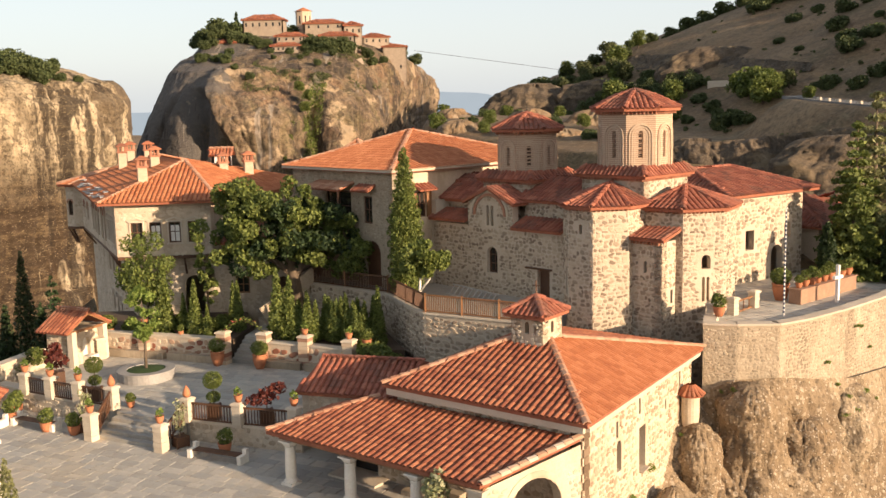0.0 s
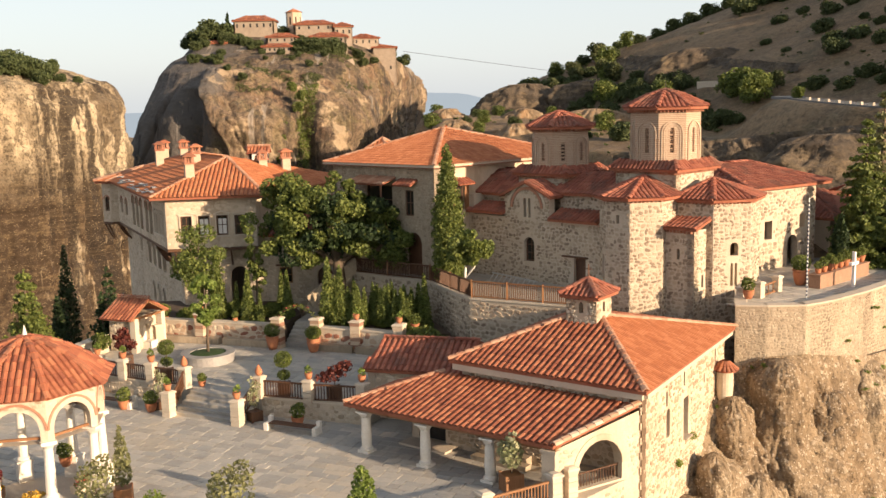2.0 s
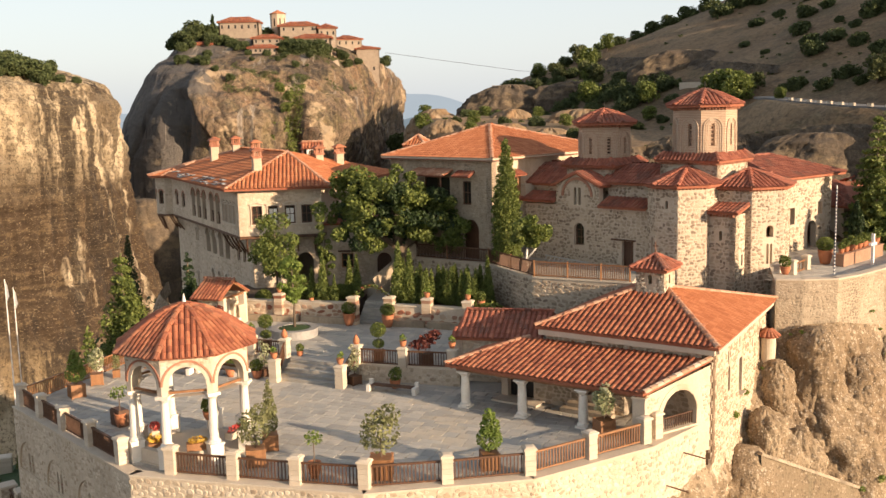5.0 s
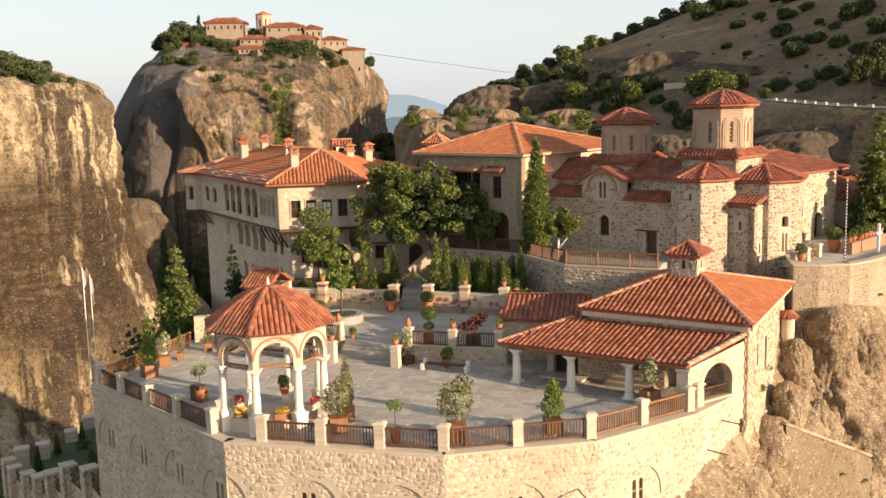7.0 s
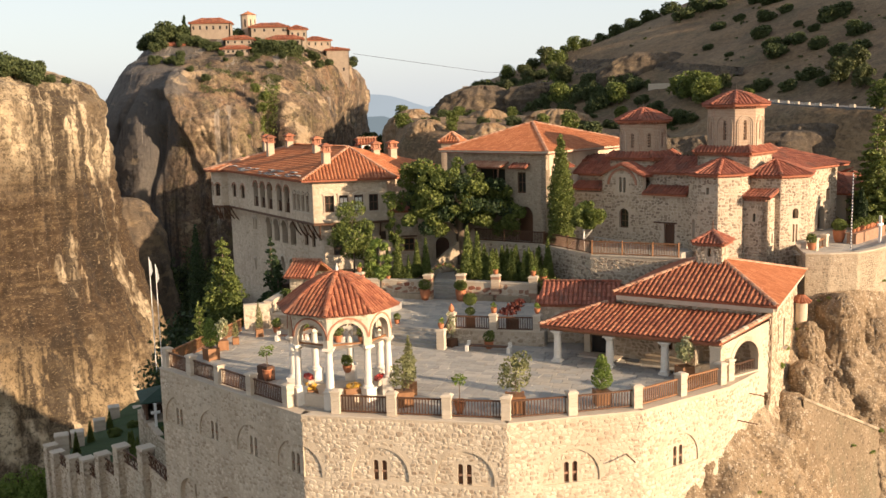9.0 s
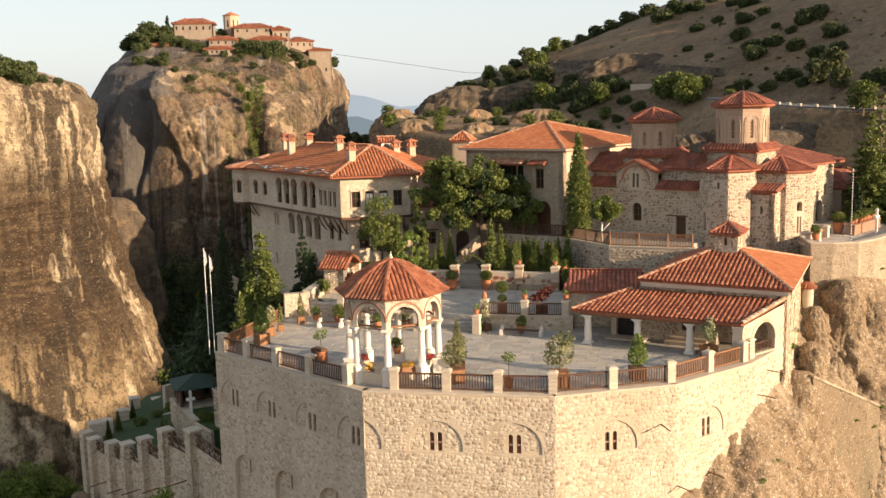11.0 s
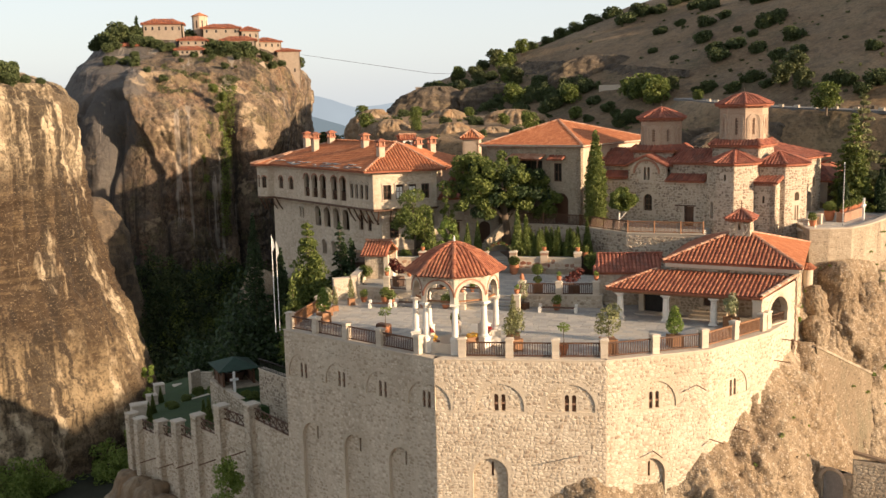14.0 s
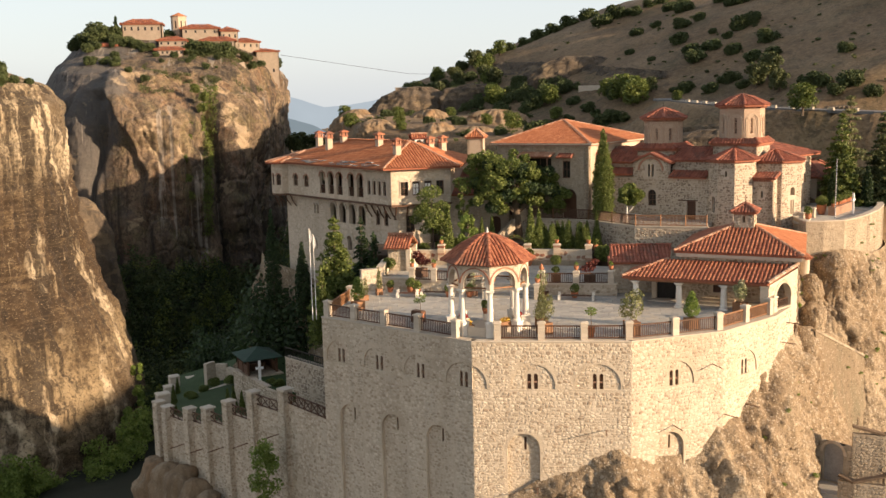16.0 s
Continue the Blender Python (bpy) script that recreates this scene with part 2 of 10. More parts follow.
M_wood_light = shade("brown_wood", ((0.16, 0.072, 0.03), (0.25, 0.118, 0.05), (0.34, 0.17, 0.078)), 2.0, 0.6, 0.3, stretch=(1, 1, .2), fine=14)
M_flag = shade("flagstone", ((0.29, 0.275, 0.25), (0.42, 0.395, 0.35), (0.54, 0.49, 0.415)), 0.9, 0.75, 0.25, island=0.5, fine=9, stain=[((0.50, 0.42, 0.31), 0.22, 0.5, (1, 1, 1)), ((0.31, 0.315, 0.31), 0.3, 0.5, (1, 1, 1)), ((0.28, 0.25, 0.21), 1.6, 0.35, (1, 1, 1))])
M_joint = shade("paving_joint", ((0.29, 0.27, 0.235), (0.37, 0.345, 0.30), (0.44, 0.41, 0.36)), 1.0, 0.95, 0.3)
M_rock = shade("conglomerate", ((0.18, 0.126, 0.074), (0.275, 0.203, 0.127), (0.36, 0.28, 0.186)), 0.3, 0.95, 1.0, fine=24, bumpdist=0.12,
               stain=[((0.24, 0.168, 0.10), 0.2, 0.6, (1, 1, .35)), ((0.42, 0.34, 0.235), 0.22, 0.5, (1, 1, .3)), ((0.14, 0.098, 0.06), 0.45, 0.5, (1, 1, .3)), ((0.12, 0.085, 0.052), 1.6, 0.5, (1, 1, .6))],
               clasts=((3.2, .5, (0.085, 0.06, 0.038), (0.46, 0.39, 0.295)), (7.5, .35, (0.075, 0.055, 0.036), (0.56, 0.49, 0.39))))
M_boulder = shade("brown_boulder", ((0.14, 0.095, 0.055), (0.215, 0.15, 0.09), (0.30, 0.22, 0.14)), 0.5, 0.95, 0.9, fine=14, bumpdist=.1, stain=[((0.27, 0.155, 0.075), 0.35, 0.5, (1, 1, .4)), ((0.10, 0.075, 0.05), 0.8, 0.55, (1, 1, .2)), ((0.36, 0.29, 0.205), 0.6, 0.4, (1, 1, .3))])
M_cliff = shade("layered_cliff", ((0.06, 0.036, 0.018), (0.105, 0.066, 0.034), (0.18, 0.122, 0.066)), 0.07, 0.95, 1.0, fine=16, stretch=(1, 1, 1.2), bumpdist=0.8,
                stain=[((0.045, 0.026, 0.013), 0.06, 0.6, (1, 1, .6)), ((0.27, 0.19, 0.105), 0.3, 0.3, (.6, .6, 1.6)), ((0.032, 0.019, 0.009), 0.55, 0.6, (1, 1, .8))],
                strata=(-64, 26, 0.86, ((0.11, 0.08, 0.048), (0.34, 0.26, 0.155), (0.034, 0.02, 0.01), (0.032, 0.019, 0.009), (0.036, 0.022, 0.011), (0.60, 0.49, 0.33), (0.42, 0.33, 0.21))), beds=(1.5, (0.23, 0.165, 0.09), 0.14),
                late=[((0.54, 0.44, 0.30), 0.045, 0.85, (1, 1, .35), (0, 0, 0), (.55, .60)), ((0.05, 0.03, 0.015), 0.05, 0.8, (1, 1, .5), (0, 0, 0), (.54, .59)), ((0.024, 0.016, 0.010), 0.10, 0.9, (1, 1, .05), (0, 0, 0), (.56, .61)), ((0.46, 0.365, 0.24), 0.16, 0.5, (1, 1, .05), (0, 0, 0), (.62, .66)),
                      ((0.025, 0.015, 0.008), 1.6, 0.6, (1, 1, .9), (0, 0, 0), (.53, .58)), ((0.34, 0.26, 0.155), 2.2, 0.5, (.7, .7, 1.5), (0, 0, 0), (.58, .63))])
# zone: the left flank's own grey and the shade on it, in one colour
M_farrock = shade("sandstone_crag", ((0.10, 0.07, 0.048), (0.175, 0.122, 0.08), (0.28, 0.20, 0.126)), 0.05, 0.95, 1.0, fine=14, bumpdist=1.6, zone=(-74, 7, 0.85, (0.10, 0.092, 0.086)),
                  stain=[((0.36, 0.265, 0.165), 0.03, 0.5, (1, 1, 1)), ((0.16, 0.08, 0.043), 0.05, 0.6, (1, 1, .9)), ((0.032, 0.025, 0.021), 0.05, 0.85, (1, 1, .07)), ((0.12, 0.105, 0.042), 0.14, 0.5, (1, 1, 1)),
                         ((0.04, 0.03, 0.022), 0.35, 0.65, (1, 1, .5)), ((0.33, 0.25, 0.155), 0.7, 0.35, (1, 1, 1)), ((0.04, 0.029, 0.021), 1.3, 0.55, (1, 1, .8))],
                  late=[((0.32, 0.28, 0.235), 0.085, 0.6, (2.2, .5, .05), (0, 26, 0), (.60, .63)), ((0.42, 0.32, 0.205), 0.045, 0.7, (1, 1, 1.3), (0, 15, 0), (.60, .64)), ((0.022, 0.019, 0.018), 0.11, 0.75, (1.4, .6, .05), (0, 20, 0), (.54, .62))],
                  strata=(-40, 46, 0.45, ((0.11, 0.082, 0.062), (0.125, 0.092, 0.068), (0.14, 0.098, 0.066), (0.20, 0.14, 0.088), (0.20, 0.138, 0.082), (0.25, 0.185, 0.11))))
M_hill = shade("dry_grass_slope", ((0.12, 0.074, 0.037), (0.21, 0.133, 0.068), (0.295, 0.195, 0.103)), 0.03, 0.95, 0.9, fine=22, bumpdist=0.5,
               stain=[((0.09, 0.062, 0.037), 0.025, 0.6, (1, 1, 1)), ((0.085, 0.075, 0.035), 0.07, 0.5, (1, 1, 1)), ((0.30, 0.215, 0.125), 0.05, 0.4, (.6, .6, 1)), ((0.06, 0.042, 0.025), 0.3, 0.5, (1, 1, 2)), ((0.33, 0.24, 0.145), 0.9, 0.35, (1, 1, 2)), ((0.05, 0.04, 0.022), 1.4, 0.5, (1, 1, 1))])
# Dark rock, its colour lowered further for the shade on the outcrops.
M_darkrock = shade("dark_outcrop", ((0.05, 0.04, 0.03), (0.105, 0.08, 0.056), (0.20, 0.15, 0.10)), 0.15, 0.95, 1.0, fine=14, bumpdist=0.6, stain=[((0.04, 0.032, 0.025), 0.2, 0.7, (1, 1, .4)), ((0.26, 0.19, 0.11), 0.12, 0.5, (1, 1, 2))])
# Floor of the woods; the deep shade under the trees is in its colour.
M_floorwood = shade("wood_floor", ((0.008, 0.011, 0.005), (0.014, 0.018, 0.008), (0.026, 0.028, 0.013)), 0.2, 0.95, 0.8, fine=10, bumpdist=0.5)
M_leaf = shade("leaf", ((0.06, 0.085, 0.018), (0.125, 0.16, 0.032), (0.22, 0.25, 0.055)), 0.8, 0.7, 0.0, island=0.6, trans=0.3)
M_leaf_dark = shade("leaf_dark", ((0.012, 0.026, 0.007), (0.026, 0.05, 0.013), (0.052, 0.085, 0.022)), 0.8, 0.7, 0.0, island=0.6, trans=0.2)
M_leaf_lime = shade("leaf_bright", ((0.10, 0.15, 0.025), (0.17, 0.24, 0.045), (0.27, 0.33, 0.075)), 0.8, 0.7, 0.0, island=0.6, trans=0.35)
M_leaf_pale = shade("leaf_variegated", ((0.20, 0.23, 0.10), (0.34, 0.35, 0.19), (0.50, 0.48, 0.32)), 0.8, 0.7, 0.0, island=0.6, trans=0.3)
M_leaf_red = shade("leaf_red", ((0.07, 0.015, 0.012), (0.13, 0.028, 0.02), (0.19, 0.05, 0.03)), 0.8, 0.7, 0.0, island=0.6, trans=0.3)
M_leaf_grey = shade("leaf_grey", ((0.13, 0.14, 0.055), (0.22, 0.225, 0.095), (0.32, 0.315, 0.15)), 0.8, 0.75, 0.0, island=0.6, trans=0.3)
M_leaf_olive = shade("olive_leaf", ((0.045, 0.058, 0.02), (0.085, 0.10, 0.034), (0.15, 0.155, 0.055)), 0.3, 0.8, 0.0, island=0.5, trans=0.2)
M_scrub = shade("scrub_leaf", ((0.034, 0.05, 0.016), (0.064, 0.086, 0.026), (0.11, 0.128, 0.042)), 0.3, 0.8, 0.0, island=0.5, trans=0.15)
M_bark = shade("bark", ((0.07, 0.05, 0.035), (0.13, 0.095, 0.065), (0.20, 0.155, 0.11)), 3, 0.95, 0.6, stretch=(1, 1, .3))
M_terra = shade("terracotta", ((0.34, 0.12, 0.055), (0.44, 0.17, 0.08), (0.52, 0.23, 0.12)), 3, 0.85, 0.2)
M_soil = shade("soil", ((0.05, 0.035, 0.022), (0.09, 0.06, 0.04), (0.13, 0.095, 0.06)), 2, 1.0, 0.6)
M_lawn = shade("lawn", ((0.014, 0.034, 0.006), (0.026, 0.056, 0.010), (0.045, 0.08, 0.017)), 0.8, 0.95, 0.6, fine=16)
M_dark = shade("dark_iron", ((0.02, 0.018, 0.016), (0.035, 0.03, 0.027), (0.055, 0.05, 0.045)), 3, 0.55, 0.1, metal=0.6)
M_rust = shade("rusty_pipe", ((0.09, 0.04, 0.025), (0.15, 0.075, 0.045), (0.22, 0.13, 0.08)), 4, 0.8, 0.3)
M_metal = shade("galvanised", ((0.35, 0.34, 0.33), (0.48, 0.47, 0.45), (0.60, 0.59, 0.57)), 2, 0.45, 0.05, metal=0.5)
M_paint = shade("white_paint", ((0.72, 0.70, 0.66), (0.79, 0.77, 0.73), (0.84, 0.82, 0.79)), 2, 0.6, 0.05)
M_greenroof = shade("green_sheet_roof", ((0.014, 0.034, 0.022), (0.022, 0.05, 0.034), (0.034, 0.07, 0.048)), 1, 0.8, 0.1)
M_bluepaint = shade("blue_paint", ((0.03, 0.04, 0.07), (0.045, 0.058, 0.10), (0.07, 0.085, 0.14)), 2, 0.6, 0.05)
M_lead = shade("grey_sheet", ((0.22, 0.21, 0.20), (0.30, 0.285, 0.27), (0.38, 0.365, 0.34)), 1.5, 0.6, 0.2)
M_fabric_red = shade("red_flower", ((0.35, 0.03, 0.03), (0.5, 0.06, 0.05), (0.6, 0.2, 0.15)), 3, 0.8, 0.0, island=0.6)
M_flower_yel = shade("yellow_flower", ((0.45, 0.26, 0.03), (0.6, 0.38, 0.05), (0.7, 0.5, 0.12)), 3, 0.8, 0.0, island=0.6)
M_asphalt = shade("asphalt", ((0.10, 0.098, 0.095), (0.14, 0.135, 0.13), (0.19, 0.185, 0.175)), 0.4, 0.9, 0.2)


def glass_mat():
    m = bpy.data.materials.new("window_glass")
    m.use_nodes = True
    b = m.node_tree.nodes["Principled BSDF"]
    b.inputs["Base Color"].default_value = (0.03, 0.028, 0.025, 1)
    b.inputs["Roughness"].default_value = 0.08
    b.inputs["Specular IOR Level"].default_value = 0.7
    return m


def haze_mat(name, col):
    """Far distance behind everything: a plain glowing backdrop, the haze painted into its colour."""
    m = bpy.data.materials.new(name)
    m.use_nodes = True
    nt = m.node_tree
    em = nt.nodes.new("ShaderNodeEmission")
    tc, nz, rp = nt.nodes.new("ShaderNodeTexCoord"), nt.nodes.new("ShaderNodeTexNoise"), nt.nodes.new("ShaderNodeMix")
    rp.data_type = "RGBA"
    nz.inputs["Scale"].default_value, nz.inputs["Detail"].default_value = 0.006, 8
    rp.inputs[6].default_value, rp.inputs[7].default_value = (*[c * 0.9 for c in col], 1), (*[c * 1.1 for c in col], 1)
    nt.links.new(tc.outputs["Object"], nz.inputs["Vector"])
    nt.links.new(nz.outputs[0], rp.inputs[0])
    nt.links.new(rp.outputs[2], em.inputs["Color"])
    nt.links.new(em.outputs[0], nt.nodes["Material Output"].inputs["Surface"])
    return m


M_glass = glass_mat()
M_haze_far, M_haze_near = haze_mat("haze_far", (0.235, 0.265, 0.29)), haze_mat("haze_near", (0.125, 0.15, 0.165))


# ---- building blocks ----
class Shape:
    """Collects faces for one mesh."""

    def __init__(self):
        self.v, self.f = [], []

    def face(self, *pts):
        n = len(self.v)
        self.v += [tuple(p) for p in pts]
        self.f.append(tuple(range(n, n + len(pts))))
        return self

    def add(self, vs, fs):
        n = len(self.v)
        self.v += [tuple(p) for p in vs]
        self.f += [tuple(i + n for i in f) for f in fs]
        return self

    def box(self, c, s, rz=0.0, top=1.0):
        """c: middle of the base; s: size; top: how far the upper face is drawn in."""
        ca, sa = math.cos(rz), math.sin(rz)
        vs = []
        for z, k in ((0, 1), (s[2], top)):
            for x, y in ((-1, -1), (1, -1), (1, 1), (-1, 1)):
                a, b = x * s[0] / 2 * k, y * s[1] / 2 * k
                vs.append((c[0] + a * ca - b * sa, c[1] + a * sa + b * ca, c[2] + z))
        return self.add(vs, [(3, 2, 1, 0), (4, 5, 6, 7), (0, 1, 5, 4), (1, 2, 6, 5), (2, 3, 7, 6), (3, 0, 4, 7)])

    def beam(self, a, b, w, h):
        """A bar of section w x h from a to b; h runs upwards."""
        a, b = Vector(a), Vector(b)
        d = (b - a).normalized()
        side = d.cross(Vector((0, 0, 1)))
        side = side.normalized() if side.length > 1e-4 else Vector((1, 0, 0))
        up = side.cross(d)
        vs = [p + side * (x * w / 2) + up * (y * h / 2) for p in (a, b) for x, y in ((-1, -1), (1, -1), (1, 1), (-1, 1))]
        return self.add(vs, [(0, 1, 2, 3), (7, 6, 5, 4), (0, 4, 5, 1), (1, 5, 6, 2), (2, 6, 7, 3), (3, 7, 4, 0)])

    def prism(self, poly, z0, z1):
        n = len(poly)
        zs = z1 if isinstance(z1, (list, tuple)) else [z1] * n
        vs = [(p[0], p[1], z0) for p in poly] + [(p[0], p[1], z) for p, z in zip(poly, zs)]
        return self.add(vs, [tuple(reversed(range(n))), tuple(range(n, 2 * n))] + [(i, (i + 1) % n, n + (i + 1) % n, n + i) for i in range(n)])

    def lathe(self, c, prof, n=14, a0=0.0, sx=1.0):
        vs, fs = [], []
        for r, z in prof:
            vs += [(c[0] + r * math.cos(a0 + 2 * math.pi * k / n) * sx, c[1] + r * math.sin(a0 + 2 * math.pi * k / n), c[2] + z) for k in range(n)]
        for j in range(len(prof) - 1):
            fs += [(j * n + k, j * n + (k + 1) % n, (j + 1) * n + (k + 1) % n, (j + 1) * n + k) for k in range(n)]
        fs += [tuple(reversed(range(n))), tuple(range((len(prof) - 1) * n, len(prof) * n))]
        return self.add(vs, fs)

    def tube(self, pts, radii, n=7):
        rings = []
        pts = [Vector(p) for p in pts]
        for i, p in enumerate(pts):
            d = (pts[min(i + 1, len(pts) - 1)] - pts[max(i - 1, 0)]).normalized()
            a = d.cross(Vector((0.3, 0.9, 0.2))).normalized()
            b = d.cross(a)
            r = radii[i] if isinstance(radii, (list, tuple)) else radii
            rings.append([p + a * (r * math.cos(2 * math.pi * k / n)) + b * (r * math.sin(2 * math.pi * k / n)) for k in range(n)])
        vs = [q for r in rings for q in r]
        fs = [(i * n + k, i * n + (k + 1) % n, (i + 1) * n + (k + 1) % n, (i + 1) * n + k) for i in range(len(pts) - 1) for k in range(n)]
        fs += [tuple(reversed(range(n))), tuple(range((len(pts) - 1) * n, len(pts) * n))]
        return self.add(vs, fs)

    def mesh(self, name, mat, smooth=False):
        me = bpy.data.meshes.new(name)
        me.from_pydata(self.v, [], self.f)
        me.materials.append(mat)
        if smooth:
            me.polygons.foreach_set("use_smooth", [True] * len(me.polygons))
        return me

    def put(self, name, mat, parent=None, label="", smooth=False):
        ob = new(name, self.mesh(name, mat, smooth))
        ob.parent = parent
        if label:
            ob["label"] = label
        return ob


def thing(name, label, category, group="", kind=""):
    ob = new(name)
    ob.empty_display_size = 0.2
    return tagged(ob, label, category, group, kind)


def joined(name, units, mats, mat, parent, label="", kind="stuff"):
    """Many transformed copies of small unit meshes (vertices, faces), joined in one mesh."""
    vs, fs, base = [], [], 0
    for i, m in enumerate(mats):
        uv, uf = units[i % len(units)]
        a = np.array(m)
        vs.append(uv @ a[:3, :3].T + a[:3, 3])
        fs += [tuple(k + base for k in f) for f in uf]
        base += len(uv)
    if not vs:
        return None
    me = bpy.data.meshes.new(name)
    me.from_pydata(np.concatenate(vs).tolist(), [], fs)
    me.materials.append(mat)
    ob = new(name, me)
    ob.parent = parent
    return tagged(ob, label, kind=kind)


def pieces(name, units, mats, mat, parent, single=0):
    """The first `single` pieces as objects of their own that share unit meshes, the rest joined."""
    if single:
        data = []
        for uv, uf in units:
            me = bpy.data.meshes.new(name)
            me.from_pydata(uv.tolist(), [], uf)
            me.materials.append(mat)
            data.append(me)
        for i, m in enumerate(mats[:single]):
            ob = new(name, data[i % len(data)])
            ob.parent = parent
            ob.matrix_basis = m
    if len(mats) > single:
        joined(name + "_bed" if name == "stone" else name + "_rest", units, mats[single:], mat, parent)


def unit_tile(seg=4):
    """A half-round tile along +y, 1 long, 1 wide, open below; the lower end lies a little proud."""
    vs, fs = [], []
    for y, r, lift in ((0.0, 0.5, 0.07), (1.0, 0.45, 0.0)):
        vs += [(r * math.cos(math.pi * k / seg), y, r * 0.8 * math.sin(math.pi * k / seg) + lift) for k in range(seg + 1)]
    n = seg + 1
    fs = [(k + 1, k, n + k, n + k + 1) for k in range(seg)]
    vs += [(v[0] * 0.78, v[1] + 0.0, 0.07 + (v[2] - 0.07) * 0.76) for v in vs[:n]]
    fs += [(k, k + 1, 2 * n + k + 1, 2 * n + k) for k in range(seg)]
    return np.array(vs), fs


UNIT_TILE = [unit_tile(4)]


def unit_stones(count=9, n=7):
    out = []
    rs = random.Random(5)
    for _ in range(count):
        back, front = [], []
        for k in range(n):
            a = 2 * math.pi * (k + 0.5) / n
            sq = 1 / max(abs(math.cos(a)), abs(math.sin(a)))
            r = 0.5 * (0.66 * sq + 0.34) * rs.uniform(0.8, 1.1)
            x, y = r * math.cos(a), r * math.sin(a)
            back.append((x, 0.0, y))
            front.append((x * 0.8, -1.0 + rs.uniform(-.3, .3), y * 0.78))
        out.append((np.array(back + front), [(k, (k + 1) % n, n + (k + 1) % n, n + k) for k in range(n)] + [tuple(range(n, 2 * n))]))
    return out


UNIT_STONES = unit_stones()


def stonework(p0, p1, z0, z1, holes=(), size=0.32, proud=0.04, seed=1, off=0.0):
    """Poses for rubble stones on the wall face from p0 to p1 (seen with p0 on the left). holes: (s0, s1, z0, z1). z1 may be a function of s."""
    rs = random.Random(seed)
    p0, p1 = Vector((p0[0], p0[1])), Vector((p1[0], p1[1]))
    length = (p1 - p0).length
    u = (p1 - p0) / length
    rot = math.atan2(u.y, u.x)
    nx, ny = u.y, -u.x
    top = z1 if callable(z1) else (lambda s: z1)
    zmax = max(top(length * k / 12) for k in range(13))
    out = []
    z = z0
    while z < zmax:
        h = size * rs.uniform(0.55, 1.0)
        s = -rs.uniform(0, size)
        while s < length:
            w = size * rs.uniform(0.6, 1.7)
            a, b = max(s, 0.0), min(s + w, length)
            zz = z + rs.uniform(-.22, .22) * size
            if b - a > size * 0.35 and zz > z0 - .05 and zz + h < top((a + b) / 2) + size * 0.1 and not any(b > q[0] and a < q[1] and zz + h > q[2] and zz < q[3] for q in holes):
                c = p0 + u * ((a + b) / 2)
                m = Matrix.Translation((c.x + nx * off, c.y + ny * off, zz + h / 2)) @ Matrix.Rotation(rot, 4, "Z") @ Matrix.Rotation(rs.uniform(-.45, .45), 4, "Y") \
                    @ Matrix.Diagonal((b - a - 0.02, proud * rs.uniform(0.4, 1.4), (h - 0.02) * rs.uniform(.8, 1.1), 1))
                out.append(m)
            s += w
        z += h
    rs.shuffle(out)
    return out


def wall(shape, p0, p1, z0, z1, thick, holes=()):
    """A wall with its outer face from p0 to p1 (p0 on the left, seen from outside). holes: (middle s, sill z, width, height, arched)."""
    p0, p1 = Vector((p0[0], p0[1])), Vector((p1[0], p1[1]))
    length = (p1 - p0).length
    u = (p1 - p0) / length
    inn = Vector((-u.y, u.x))

    def P(s, z, d=0.0):
        q = p0 + u * s + inn * d
        return (q.x, q.y, z)

    xs, zs = {0.0, length}, {z0, z1}
    for s, zb, w, h, *_ in holes:
        xs |= {s - w / 2, s + w / 2}
        zs |= {zb, zb + h}
    xs, zs = sorted(x for x in xs if 0 <= x <= length), sorted(zs)
    for a, b in zip(xs, xs[1:]):
        for c, d in zip(zs, zs[1:]):
            ms, mz = (a + b) / 2, (c + d) / 2
            if any(abs(ms - s) < w / 2 and zb < mz < zb + h for s, zb, w, h, *_ in holes):
                continue
            shape.face(P(a, c), P(b, c), P(b, d), P(a, d))
            shape.face(P(b, c, thick), P(a, c, thick), P(a, d, thick), P(b, d, thick))
    shape.face(P(0, z1), P(length, z1), P(length, z1, thick), P(0, z1, thick))
    shape.face(P(0, z0, thick), P(0, z0), P(0, z1), P(0, z1, thick))
    shape.face(P(length, z0), P(length, z0, thick), P(length, z1, thick), P(length, z1))
    for s, zb, w, h, *arch in holes:
        a, b, c, d = max(0.0, s - w / 2), min(length, s + w / 2), zb, zb + h
        if a > 0:
            shape.face(P(a, c), P(a, d), P(a, d, thick), P(a, c, thick))
        if b < length:
            shape.face(P(b, d), P(b, c), P(b, c, thick), P(b, d, thick))
        shape.face(P(b, c), P(a, c), P(a, c, thick), P(b, c, thick))
        shape.face(P(a, d), P(b, d), P(b, d, thick), P(a, d, thick))
        if arch and arch[0]:
            n, r = 10, w / 2
            for k in range(n):
                t0, t1 = math.pi * k / n, math.pi * (k + 1) / n
                q0, q1 = (s - r * math.cos(t0), d - r + r * math.sin(t0)), (s - r * math.cos(t1), d - r + r * math.sin(t1))
                if q1[0] < 0 or q0[0] > length:
                    continue
                q0, q1 = ((min(length, max(0.0, q[0])), q[1]) for q in (q0, q1))
                e = 0.001
                shape.face(P(q0[0], q0[1], e), P(q1[0], q1[1], e), P(q1[0], d, e), P(q0[0], d, e))
                shape.face(P(q1[0], q1[1], thick - e), P(q0[0], q0[1], thick - e), P(q0[0], d, thick - e), P(q1[0], d, thick - e))
                shape.face(P(q0[0], q0[1]), P(q0[0], q0[1], thick), P(q1[0], q1[1], thick), P(q1[0], q1[1]))
    return shape


